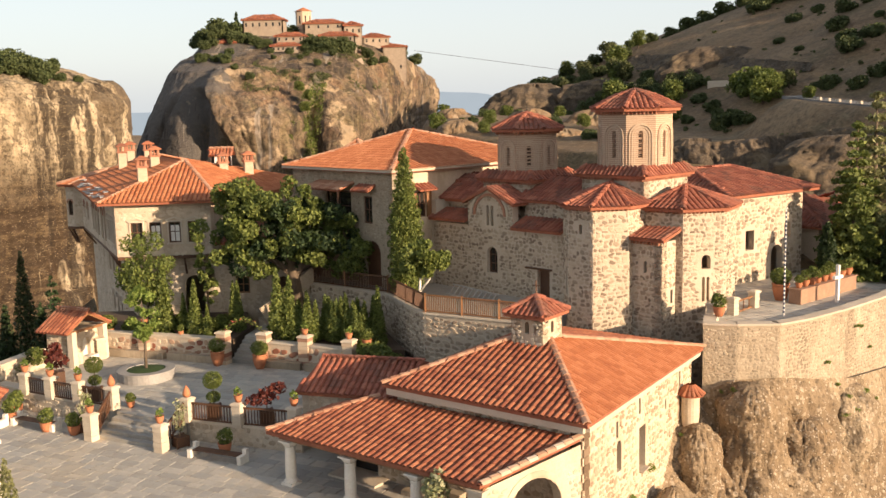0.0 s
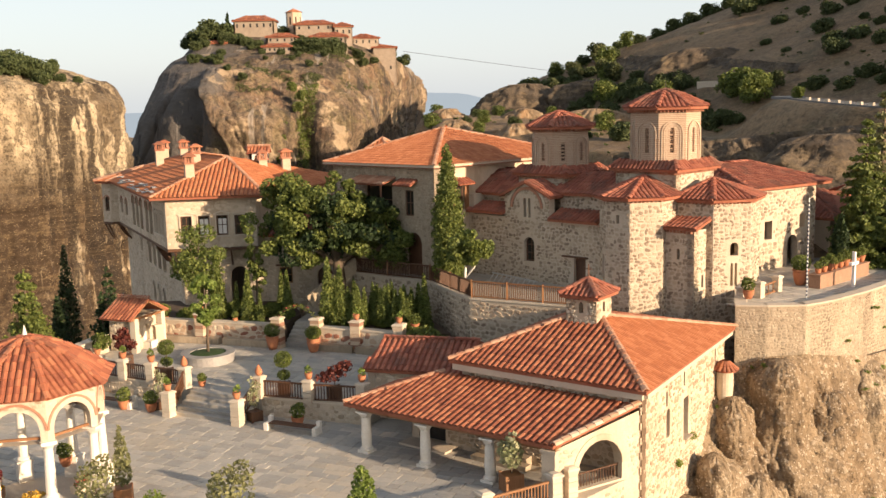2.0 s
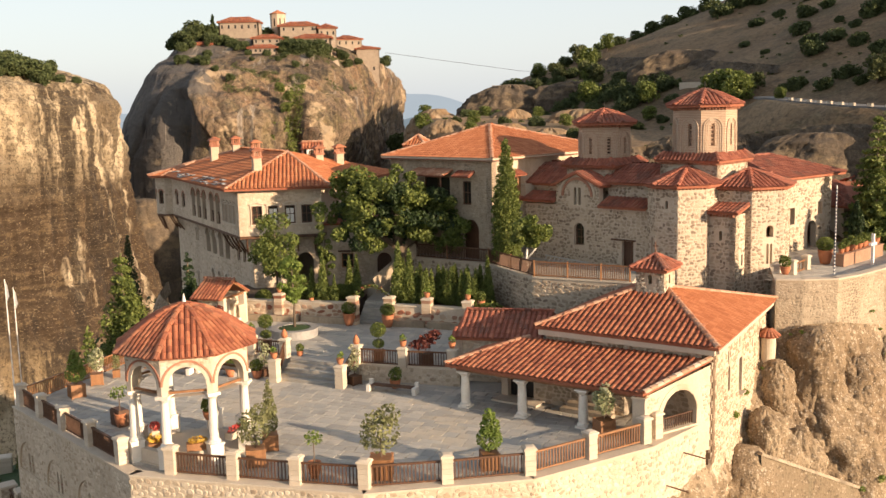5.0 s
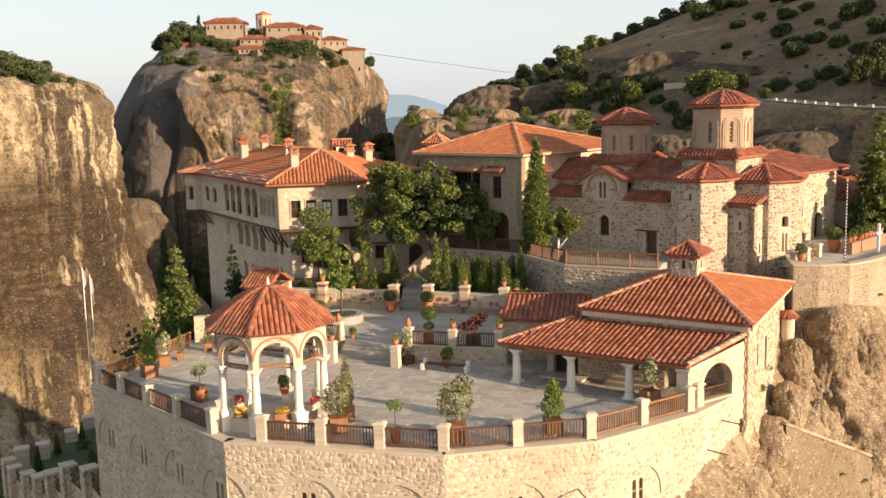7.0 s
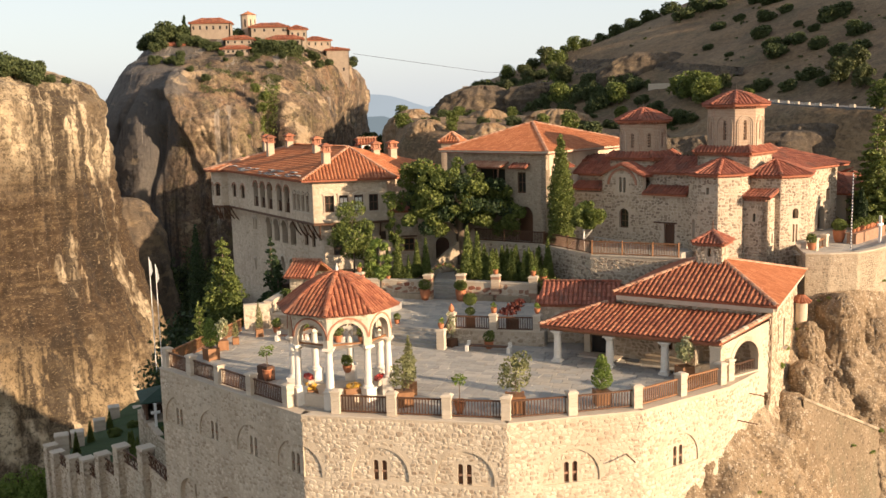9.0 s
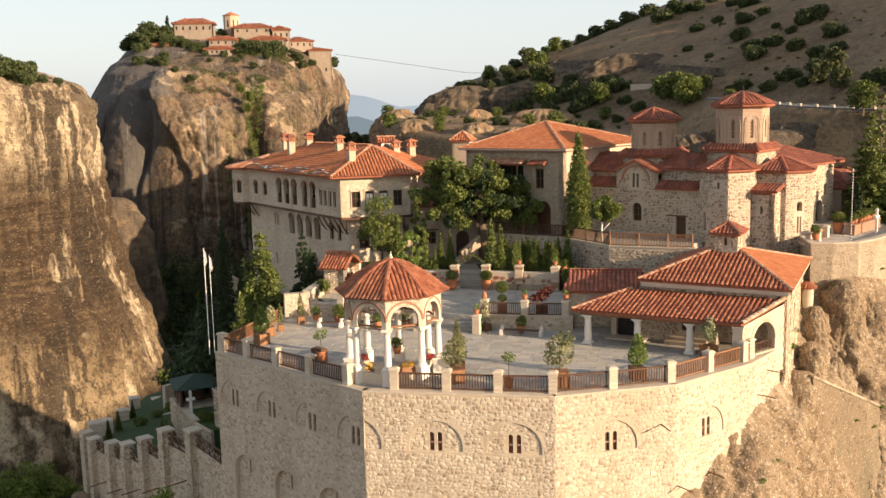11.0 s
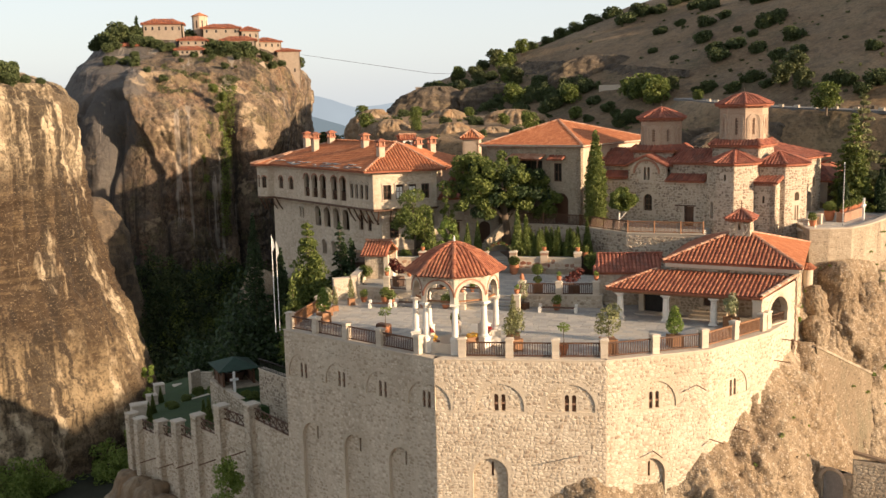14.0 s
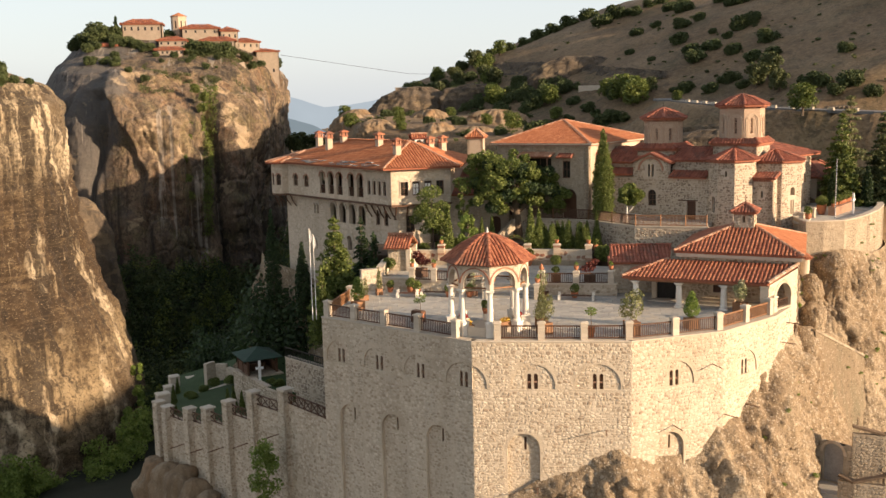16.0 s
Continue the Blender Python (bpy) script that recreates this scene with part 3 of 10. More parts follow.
def at_wall(p0, p1, s, d=0.0):
    """A point s along the wall's outer face, d behind it, and the wall's turn about z."""
    p0, p1 = Vector((p0[0], p0[1])), Vector((p1[0], p1[1]))
    u = (p1 - p0).normalized()
    q = p0 + u * s + Vector((-u.y, u.x)) * d
    return q.x, q.y, math.atan2(u.y, u.x)


def holes_of(ops, grow=0.05):
    return [(s - w / 2 - grow, s + w / 2 + grow, z - grow, z + h + grow) for s, z, w, h, *_ in ops]


def window(parent, p0, p1, op, frame_mat, bars=(1, 1), deep=0.18, light=False):
    """A frame with glazing bars and a pane, set into an opening."""
    s, z, w, h, *_ = op
    x, y, r = at_wall(p0, p1, s, deep)
    fr = Shape()
    t = min(0.09, w * 0.12)
    for dx in (-w / 2 + t / 2, w / 2 - t / 2):
        fr.box((x + dx * math.cos(r), y + dx * math.sin(r), z), (t, 0.08, h), r)
    for dz in (0, h - t):
        fr.box((x, y, z + dz), (w - 2 * t, 0.08, t), r)
    for k in range(bars[0]):
        dx = -w / 2 + w * (k + 1) / (bars[0] + 1)
        fr.box((x + dx * math.cos(r), y + dx * math.sin(r), z + t), (t * .6, 0.06, h - 2 * t), r)
    for k in range(bars[1]):
        fr.box((x, y, z + h * (k + 1) / (bars[1] + 1)), (w - 2 * t, 0.05, t * .6), r)
    f = fr.put("window", frame_mat, parent)
    Shape().box((x, y, z + t * .5), (w - t, 0.012, h - t), r).put("pane", M_glass, f)
    return f


def arch_ring(p0, p1, s, zc, r, w, proud, n=12, squash=1.0, deep=0.03, end=None):
    """A half-round moulding on a wall face, its middle s along it and its springing at zc."""
    vs, fs = [], []
    for k in range(n + 1):
        t = math.pi * k / n
        for d, q in ((-proud, r), (-proud, r + w), (deep, r + w), (deep, r)):
            x, y, _ = at_wall(p0, p1, s - q * math.cos(t) if end is None else min(end, max(0.0, s - q * math.cos(t))), d)
            vs.append((x, y, zc + q * math.sin(t) * squash))
    for k in range(n):
        fs += [(4 * k + j, 4 * k + (j + 1) % 4, 4 * k + 4 + (j + 1) % 4, 4 * k + 4 + j) for j in range(4)]
    fs += [(0, 1, 2, 3), (4 * n + 3, 4 * n + 2, 4 * n + 1, 4 * n)]
    return Shape().add(vs, fs)


def inside(poly, x, y):
    c = False
    for (x0, y0), (x1, y1) in zip(poly, poly[1:] + poly[:1]):
        if (y0 > y) != (y1 > y) and x < (x1 - x0) * (y - y0) / (y1 - y0) + x0:
            c = not c
    return c


def tile_poses(poly, pitch=0.30, length=0.40, width=0.25, seed=3):
    """Poses of cover tiles on a roof plane. The first edge of poly is its eave."""
    rs = random.Random(seed)
    P = [Vector(p) for p in poly]
    u = (P[1] - P[0]).normalized()
    nrm = Vector((0, 0, 0))
    for a, b in zip(P, P[1:] + P[:1]):
        nrm += a.cross(b)
    nrm.normalize()
    if nrm.z < 0:
        nrm = -nrm
    w = nrm.cross(u)
    if w.z < 0:
        w = -w
    flat = [((p - P[0]).dot(u), (p - P[0]).dot(w)) for p in P]
    s0, s1, r0, r1 = min(a for a, _ in flat), max(a for a, _ in flat), min(b for _, b in flat), max(b for _, b in flat)
    out = []
    n = max(1, round((s1 - s0) / pitch))
    right = w.cross(nrm)
    for i in range(n):
        s = s0 + (i + 0.5) * (s1 - s0) / n
        r = r0 - 0.06
        while r < r1:
            if inside(flat, s, r + length * 0.4 + (0.06 if r < r0 else 0)):
                o = P[0] + u * (s + rs.uniform(-.012, .012)) + w * r + nrm * 0.015
                m = Matrix((right, w, nrm)).transposed().to_4x4()
                m.translation = o
                out.append(m @ Matrix.Rotation(rs.uniform(-.03, .03), 4, "Z") @ Matrix.Diagonal((width, length * 1.12, width, 1)))
            r += length
    return out


def cap_poses(a, b, length=0.42, width=0.34):
    """Ridge or hip tiles from the lower end a to the upper end b."""
    a, b = Vector(a), Vector(b)
    d = (b - a).normalized()
    side = d.cross(Vector((0, 0, 1))).normalized()
    up = side.cross(d)
    n = max(1, round((b - a).length / length))
    step = (b - a) / n
    out = []
    for i in range(n):
        m = Matrix((side, d, up)).transposed().to_4x4()
        m.translation = a + step * i + up * 0.03
        out.append(m @ Matrix.Diagonal((width, step.length * 1.12, width, 1)))
    return out


def roof(parent, planes, caps=(), mat=None, single=0, pitch=0.30, thick=0.14, slab_name="roof", length=0.46, label="", fine=True):
    """Roof planes with a bed below, cover tiles and hip tiles."""
    mat = mat or M_tile
    slab = None
    for poly in planes:
        up = [Vector(p) for p in poly]
        n = len(up)
        lo = [p - Vector((0, 0, thick)) for p in up]
        ob = Shape().add([*up, *lo], [tuple(range(n)), tuple(reversed(range(n, 2 * n)))] + [(i, n + i, n + (i + 1) % n, (i + 1) % n) for i in range(n)]).put(slab_name, M_tilebed, parent, label)
        slab = slab or ob
    ps = []
    for k, poly in enumerate(planes):
        ps += tile_poses(poly, pitch, length, pitch * 0.84, seed=k + 3)
    cp = []
    for a, b in caps:
        cp += cap_poses(a, b)
    pieces("roof_tile", UNIT_TILE, ps, mat, slab, single)
    if cp:
        joined("ridge_tile_run", UNIT_TILE, cp, mat if mat is M_tile_dark else M_ridge, slab)
    return slab


def fbm(p, octaves=4):
    return noise.fractal(p, 1.0, 2.0, octaves)


# ---- land ----
def lerp(pts, t):
    if t <= pts[0][0]:
        return pts[0][1]
    for (a, va), (b, vb) in zip(pts, pts[1:]):
        if t <= b:
            return va + (vb - va) * (t - a) / (b - a)
    return pts[-1][1]


def bell(x, y, cx, cy, rx, ry):
    return math.exp(-((x - cx) / rx) ** 2 - ((y - cy) / ry) ** 2)


FOOT = ((60, 75), (150, 80), (180, 72), (200, 70), (255, 58), (300, 45), (370, 18), (400, 5), (520, -10))
BENCH = ((-300, -60), (60, -60), (90, -52), (120, -42), (150, -18), (180, 2.5), (200, 5), (240, 8), (300, 12), (370, 15), (400, 12), (520, -20), (700, -70))
STEEP = ((100, .46), (254, .41), (310, .37), (394, .36))
ROAD_X, ROAD_Z = ((136, 122), (150, 106), (165, 92), (181, 83), (195, 80), (210, 79), (225, 78)), ((136, 10.4), (150, 11.5), (181, 13.4), (210, 15.1), (225, 16))
BRINK = ((60, 40), (150, 55), (200, 30), (250, -2), (300, 0), (340, 22), (370, 31), (420, 42))


def land(x, y):
    """Height of the open ground."""
    d = x - lerp(FOOT, y)
    hill = lerp(BENCH, y) + (lerp(STEEP, y) * d if d > 0 else 0)
    hill -= 2.2 * max(0.0, lerp(BRINK, y) - x)
    hill = hill if hill < 50 else 50 + 30 * (1 - math.exp(-(hill - 50) / 30))
    floor_z = -74 + 14 * bell(x, y, -25, 140, 80, 60) + 14 * bell(x, y, -150, 420, 120, 160)
    far = math.hypot(x - 20, y - 200)
    if far > 600:
        k = min(1.0, (far - 600) / 700)
        hill = hill * (1 - k) + floor_z * k
    z = max(hill, floor_z)
    z = max(z, 3.9 - 1.1 * max(0.0, math.hypot(x - 30, y - 74) - 13))
    n = noise.fractal(Vector((x * .02, y * .02, 0)), 1.0, 2.0, 5)
    if 128 < y < 222:
        xr, zr = lerp(ROAD_X, y), lerp(ROAD_Z, y)
        k = max(0.0, 1 - max(0.0, abs(x - xr) - 6) / 10) * min(1.0, (222 - y) / 8, (y - 128) / 8)
        return (z + n * 2) * (1 - k) + (zr - .25) * k
    return z + n * (2.0 if far < 700 else 20) + noise.noise(Vector((x * .15, y * .15, 3))) * 0.4


def grid_lines(lo, hi, mid, fine, n):
    """Coordinates dense round mid."""
    k = np.linspace(-1, 1, n)
    out = []
    for t in k:
        span = hi - mid if t > 0 else mid - lo
        out.append(mid + math.copysign(1, t) * (fine * abs(t) + (span - fine) * abs(t) ** 4))
    return out


def make_land():
    xs, ys = grid_lines(-4200, 4200, 30, 230, 190), grid_lines(-3800, 4600, 210, 260, 210)
    vs = [(x, y, land(x, y)) for y in ys for x in xs]
    n = len(xs)
    fs = [(j * n + i, j * n + i + 1, (j + 1) * n + i + 1, (j + 1) * n + i) for j in range(len(ys) - 1) for i in range(n - 1)]
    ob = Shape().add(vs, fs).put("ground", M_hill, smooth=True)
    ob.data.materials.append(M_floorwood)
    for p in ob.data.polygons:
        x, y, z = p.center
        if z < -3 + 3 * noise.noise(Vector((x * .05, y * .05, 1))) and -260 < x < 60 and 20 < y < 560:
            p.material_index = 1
    tagged(ob, "dry grassy hillside falling into a wooded valley", "ground", kind="structure")


make_land()


def crag(name, rings, nth, nz, mat, label, amp=1.0, scale=0.05, groove=0.0, seed=0.0, kind="structure", category="rock", a0=0.0, lump=0.5, band=0.0, flute=0.0):
    """A rock from elliptical rings (z, rx, ry, cx, cy), roughened by noise."""
    zs = [r[0] for r in rings]
    vs, fs = [], []
    for j in range(nz + 1):
        t = j / nz
        z = zs[0] + (zs[-1] - zs[0]) * t
        rx, ry, cx, cy = (lerp([(r[0], r[k]) for r in rings], z) for k in (1, 2, 3, 4))
        for i in range(nth):
            a = a0 + 2 * math.pi * i / nth
            ca, sa = math.cos(a), math.sin(a)
            p = Vector((cx + rx * ca, cy + ry * sa, z))
            q = p * scale + Vector((seed, seed * 1.7, 0))
            d = fbm(q, 6) * amp * 0.8
            v1 = noise.voronoi(q * 1.6)[0]
            d += amp * lump * (0.55 - v1[0]) + amp * 0.35 * lump * (0.5 - noise.voronoi(q * 4.1)[0][0])
            if groove:
                g = noise.noise(Vector((a * 9 + seed + 1.5 * noise.noise(q), q.z * 0.35, seed)))
                d -= groove * max(0.0, 0.16 - abs(g)) * 5
            if flute:
                fl = noise.voronoi(Vector((a * 7.5 + .12 * fbm(q * 3, 3), q.z * .12, seed)))[0]
                d += flute * (.5 - fl[0]) - flute * 1.6 * max(0.0, .1 - (fl[1] - fl[0])) * 3
            if band:
                d += band * noise.noise(Vector((q.x * .6, q.y * .6, z * .33))) + band * .6 * noise.noise(Vector((q.x, q.y, z * 1.1)))
            dd = noise.voronoi(Vector((q.x, q.y, q.z * .45)) * 2.4 + Vector((fbm(q * 2, 3), fbm(q * 2 + Vector((5, 5, 5)), 3), 0)) * .5)[0]
            d -= amp * .5 * max(0.0, .12 - (dd[1] - dd[0])) * 3 - amp * .1 * fbm(q * 9, 4)
            k = 1.0 if 0 < j < nz else 0.6
            vs.append((p.x + ca * d * k, p.y + sa * d * k, z + 0.25 * d))
    top = rings[-1]
    for j in range(nz):
        fs += [(j * nth + i, j * nth + (i + 1) % nth, (j + 1) * nth + (i + 1) % nth, (j + 1) * nth + i) for i in range(nth)]
    vs.append((top[3], top[4], top[0] + min(top[1], top[2]) * 0.12))
    fs += [(nz * nth + i, nz * nth + (i + 1) % nth, len(vs) - 1) for i in range(nth)]
    ob = Shape().add(vs, fs).put(name, mat, smooth=True)
    return tagged(ob, label, category, kind=kind)



def crag_plan(name, levels, nth, nz, mat, label, amp, scale, seed, lump=.7, groove=0.0, band=0.0, soft=.35, shares=None, form=None):
    """A rock from plans at several heights: (z, [(x, y), ...]) with the same number of corners, rounded and roughened."""
    zs = [l[0] for l in levels]
    m = len(levels[0][1])
    vs, fs = [], []
    shares = shares or [1 / m] * m
    ends = [sum(shares[:k]) for k in range(m + 1)]
    ring_at = [min(m - 1e-6, lerp(list(zip(ends, range(m + 1))), i / nth)) for i in range(nth)]
    for j in range(nz + 1):
        t = j / nz
        z = zs[0] + (zs[-1] - zs[0]) * t if t < .25 else lerp([(.25, zs[0] * .75 + zs[-1] * .25), (.3, -45), (1, zs[-1])], t)
        pts = [Vector((lerp([(l[0], l[1][k][0]) for l in levels], z), lerp([(l[0], l[1][k][1]) for l in levels], z))) for k in range(m)]
        mid = sum(pts, Vector((0, 0))) / m
        ring = []
        for i in range(nth):
            u = ring_at[i]
            k, f = int(u), u - int(u)
            a, b, c, d = pts[k - 1], pts[k], pts[(k + 1) % m], pts[(k + 2) % m]
            line = b.lerp(c, f)
            curve = 0.5 * ((2 * b) + (c - a) * f + (2 * a - 5 * b + 4 * c - d) * f * f + (3 * b - a - 3 * c + d) * f ** 3)
            ring.append(line.lerp(curve, soft * 2))
        for i in range(nth):
            p2 = ring[i]
            tang = ring[(i + 1) % nth] - ring[i - 1]
            n = Vector((tang.y, -tang.x)).normalized()
            if n.dot(p2 - mid) < 0:
                n = -n
            p = Vector((p2.x, p2.y, z))
            q = p * scale + Vector((seed, seed * 1.7, 0))
            d = fbm(q, 6) * amp
            d += amp * lump * (0.55 - noise.voronoi(q * 1.3)[0][0]) + amp * .45 * lump * (0.5 - noise.voronoi(q * 3.1)[0][0]) + amp * .2 * lump * (0.5 - noise.voronoi(q * 7.3)[0][0])
            dd = noise.voronoi(q * 2.2 + Vector((fbm(q * 2, 3), fbm(q * 2 + Vector((5, 5, 5)), 3), 0)) * .5)[0]
            d -= amp * .6 * max(0.0, .12 - (dd[1] - dd[0])) * 3
            d += amp * .2 * fbm(q * 7, 5)
            if z > 30:
                d *= max(.25, 1 - (z - 30) / 14)
            if groove:
                g = noise.noise(Vector((q.x * 1.6 + .5 * q.z, q.y * 1.6, q.z * 0.22 + seed)))
                d -= groove * max(0.0, 0.12 - abs(g)) * 8
            if band:
                d += band * noise.noise(Vector((q.x * .6, q.y * .6, z * .33))) + band * .6 * noise.noise(Vector((q.x, q.y, z * 1.1)))
            if form:
                d = form(p, q, d)
            vs.append((p.x + n.x * d, p.y + n.y * d, z + 0.3 * d))
    for j in range(nz):
        fs += [(j * nth + i, j * nth + (i + 1) % nth, (j + 1) * nth + (i + 1) % nth, (j + 1) * nth + i) for i in range(nth)]
    mid = sum((Vector(p) for p in levels[-1][1]), Vector((0, 0))) / m
    vs.append((mid.x, mid.y, zs[-1] + 1.5))
    fs += [(nz * nth + i, nz * nth + (i + 1) % nth, len(vs) - 1) for i in range(nth)]
    return tagged(Shape().add(vs, fs).put(name, mat, smooth=True), label, "rock", kind="structure")


GREAT = [(-95, [(-140, 455), (-119, 356), (-78, 322), (-52, 330), (-32, 345), (-26, 440), (-12, 610), (-60, 650), (-118, 600)]),
         (-20, [(-136, 453), (-116, 358), (-77, 327), (-51, 333), (-30, 350), (-23, 446), (-8, 612), (-60, 645), (-116, 598)]),
         (0, [(-132, 452), (-113, 360), (-76, 329), (-50, 336), (-28, 355), (-18, 450), (-4, 612), (-60, 640), (-114, 595)]),
         (12, [(-128, 450), (-109, 361), (-76, 331), (-48, 340), (-27, 360), (-17, 450), (-4, 611), (-60, 638), (-113, 593)]),
         (20, [(-124, 450), (-105, 362), (-77, 338), (-49, 348), (-28, 365), (-16, 450), (-5, 610), (-60, 635), (-112, 590)]),
         (30, [(-117, 448), (-101, 368), (-80, 353), (-54, 362), (-34, 375), (-15, 452), (-9, 600), (-60, 620), (-107, 580)]),
         (35, [(-114, 447), (-100, 380), (-83, 372), (-60, 375), (-37, 383), (-17, 453), (-14, 590), (-60, 605), (-104, 570)]),
         (38, [(-111, 446), (-96, 388), (-83, 384), (-60, 389), (-39, 391), (-19, 453), (-20, 570), (-60, 590), (-102, 550)]),
         (42, [(-107, 442), (-94, 394), (-84, 394), (-62, 399), (-41, 402), (-26, 453), (-30, 520), (-60, 540), (-98, 510)]),
         (45, [(-105, 439), (-93, 401), (-84, 402), (-64, 406), (-48, 410), (-38, 445), (-40, 480), (-60, 490), (-94, 482)]),
         (48.5, [(-102, 440), (-93, 410), (-87, 408), (-77, 424), (-66, 432), (-58, 450), (-60, 470), (-70, 480), (-92, 476)])]
GREAT_CRACKS = ((-45.5, 20, -.06, 2.2, 7.0), (-31, 14, -.22, 1.6, 4.0), (-66, -4, .05, 1.3, 2.6), (-93, 24, .5, 1.1, 1.6), (-84, 16, .2, 1.6, 3.0), (-56, 8, -.1, .8, 1.8))


def great_shape(p, q, d):
    """Broad forms of the great crag: a smooth tilted flank, rounded buttresses, long cracks and a ledge under the grassy brow."""
    flank = min(1.0, max(0.0, (-80 - p.x) / 8))
    d *= 1 - .78 * flank
    edge = -80 + .42 * min(30.0, max(0.0, 24 - p.z)) + 1.5 * noise.noise(Vector((0, 5, p.z * .12)))
    bay = min(1.0, max(0.0, (edge - p.x) / 2.5)) * min(1.0, max(0.0, (24 - p.z) / 3)) * min(1.0, max(0.0, (p.x + 92) / 6))
    d = d * (1 - .7 * bay) - 4.5 * bay
    for x, top, lean, w, deep in GREAT_CRACKS:
        c = x + lean * (p.z - top) + 2.2 * noise.noise(Vector((p.z * .06, x, 0)))
        d -= deep * math.exp(-((p.x - c) / w) ** 2) * min(1.0, max(0.0, (top - p.z) / 7 + .3))
    d += 4.2 * math.exp(-((p.x + 78.5) / 3.6) ** 2) * min(1.0, max(0.0, (p.z - 14) / 5)) * min(1.0, max(0.0, (36 - p.z) / 8))
    d += 2.6 * math.exp(-((p.x + 62) / 9) ** 2 - ((p.z - 12) / 6) ** 2) + 2.4 * math.exp(-((p.x + 36) / 6) ** 2 - ((p.z - 6) / 9) ** 2)
    d -= 2.6 * math.exp(-((p.x + 66) / 8) ** 2 - ((p.z - 3) / 3.5) ** 2)
    d += 4.5 * math.exp(-((p.y - 428) / 16) ** 2) * (p.x > -40) * min(1.0, max(0.0, (27 - p.z) / 6))
    return d


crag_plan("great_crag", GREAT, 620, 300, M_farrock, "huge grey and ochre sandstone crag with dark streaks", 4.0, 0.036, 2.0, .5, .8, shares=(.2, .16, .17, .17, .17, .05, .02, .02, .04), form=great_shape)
LEFT = [(-100, 68, 70, -124, 246), (-63, 60, 60.5, -124, 246), (-45, 55, 56, -124, 246), (-27, 48, 49.5, -124, 246), (-18, 45, 47.5, -124, 246), (-7, 44.3, 46.2, -124, 246), (8, 44, 45.6, -124, 246), (18, 42.3, 43.6, -124, 246), (23, 38.5, 39, -124, 247), (27, 30, 29, -125, 250), (29, 22, 20, -127, 250)]
crag("near_crag", LEFT, 460, 280, M_cliff, "layered ochre sandstone cliff with dark water streaks", 2.8, 0.05, 1.6, 9.0, lump=.35, band=.5, flute=1.6)
crag("rock_pillar", [(-60, 11, 11, -116, 335), (10, 8.5, 8.5, -114.5, 335), (20, 7.5, 7.5, -114, 335), (24, 5.5, 5.5, -114, 335), (26.5, 2, 2, -114, 335)], 80, 60, M_darkrock, "dark rounded rock pillar", 1.2, 0.1, 0.8, 4.0)

crag("rock_shoulder", [(-70, 20, 16, -92, 306), (-24, 13.5, 12, -91, 304), (-14, 8, 8, -90, 303), (-11.5, 4, 4, -89, 302)], 110, 70, M_darkrock, "low brown rock shoulder at the foot of the crag", 1.8, .09, .6, 7.0, lump=.5, band=.3)

# boulders on the shoulder behind the roofs
for name, rings, seed in (
        ("boulder", [(-2, 10, 8, 3, 289), (8, 9.5, 7, 3, 289), (12, 7, 5, 3, 289), (14.5, 2.5, 2, 3, 289)], 1.0),
        ("boulder", [(-2, 8, 7, 24, 276), (8, 7.5, 6, 24, 276), (12, 6, 4, 24, 276), (14, 2.5, 2, 24, 276)], 2.0),
        ("boulder", [(0, 13, 7, 42, 262), (8, 12, 6, 42, 262), (12, 9, 4, 42, 262), (13.6, 4, 2, 42, 262)], 3.0),
        ("boulder", [(2, 20, 9, 30, 330), (14, 18, 8, 30, 330), (19, 13, 6, 30, 330), (22, 6, 3, 30, 330)], 4.0),
        ("boulder", [(-8, 17, 8, 73, 176), (3, 16, 7, 73, 176), (7, 12, 5, 73, 176), (8.4, 6, 2.5, 73, 176)], 5.0),
        ("boulder", [(8, 26, 6, 88, 318), (21, 25, 5.5, 88, 318), (25, 20, 5, 88, 319), (27, 9, 3, 88, 321)], 9.0),
        ("boulder", [(6, 16, 6, 52, 322), (17, 15, 5.5, 52, 322), (21, 12, 4, 52, 323), (22.5, 6, 2, 52, 324)], 10.0),
        ("boulder", [(-2.3, 7.5, 6, 4.0, 252.0), (7.7, 6.5, 5, 4.0, 252.0), (10.5, 4.5, 3.5, 4.0, 252.0), (11.7, 1.9, 1.6, 4.0, 252.0)], 12.0),
        ("boulder", [(-3.5, 8.5, 6, 18.6, 240.0), (6.5, 7.5, 5, 18.6, 240.0), (9.3, 5.2, 3.5, 18.6, 240.0), (10.5, 2.2, 1.6, 18.6, 240.0)], 13.0),
        ("boulder", [(-4.6, 9.0, 6, 28.0, 232.0), (5.4, 8.0, 5, 28.0, 232.0), (8.2, 5.6, 3.5, 28.0, 232.0), (9.4, 2.4, 1.6, 28.0, 232.0)], 14.0),
        ("boulder", [(-8, 12, 7, 98, 168), (6, 11, 6, 98, 168), (11, 8, 4, 98, 168), (13, 4, 2, 98, 168)], 6.0),
        ("boulder", [(-6, 9, 6, 48, 190), (3, 8.5, 5.5, 48, 190), (6.5, 6, 4, 48, 190), (8, 3, 2, 48, 190)], 7.0),
        ("boulder", [(4, 22, 7, 84, 300), (24, 20, 6, 84, 300), (29, 14, 4.5, 84, 300), (31, 7, 2, 84, 300)], 8.0)):
    crag(name, rings, 110, 54, M_darkrock if rings[0][4] < 200 or rings[0][4] > 291 else M_boulder, "weathered brown rock outcrop in dry grass", 1.5, 0.16, 0.8, seed, kind="", category="rock", lump=.9)


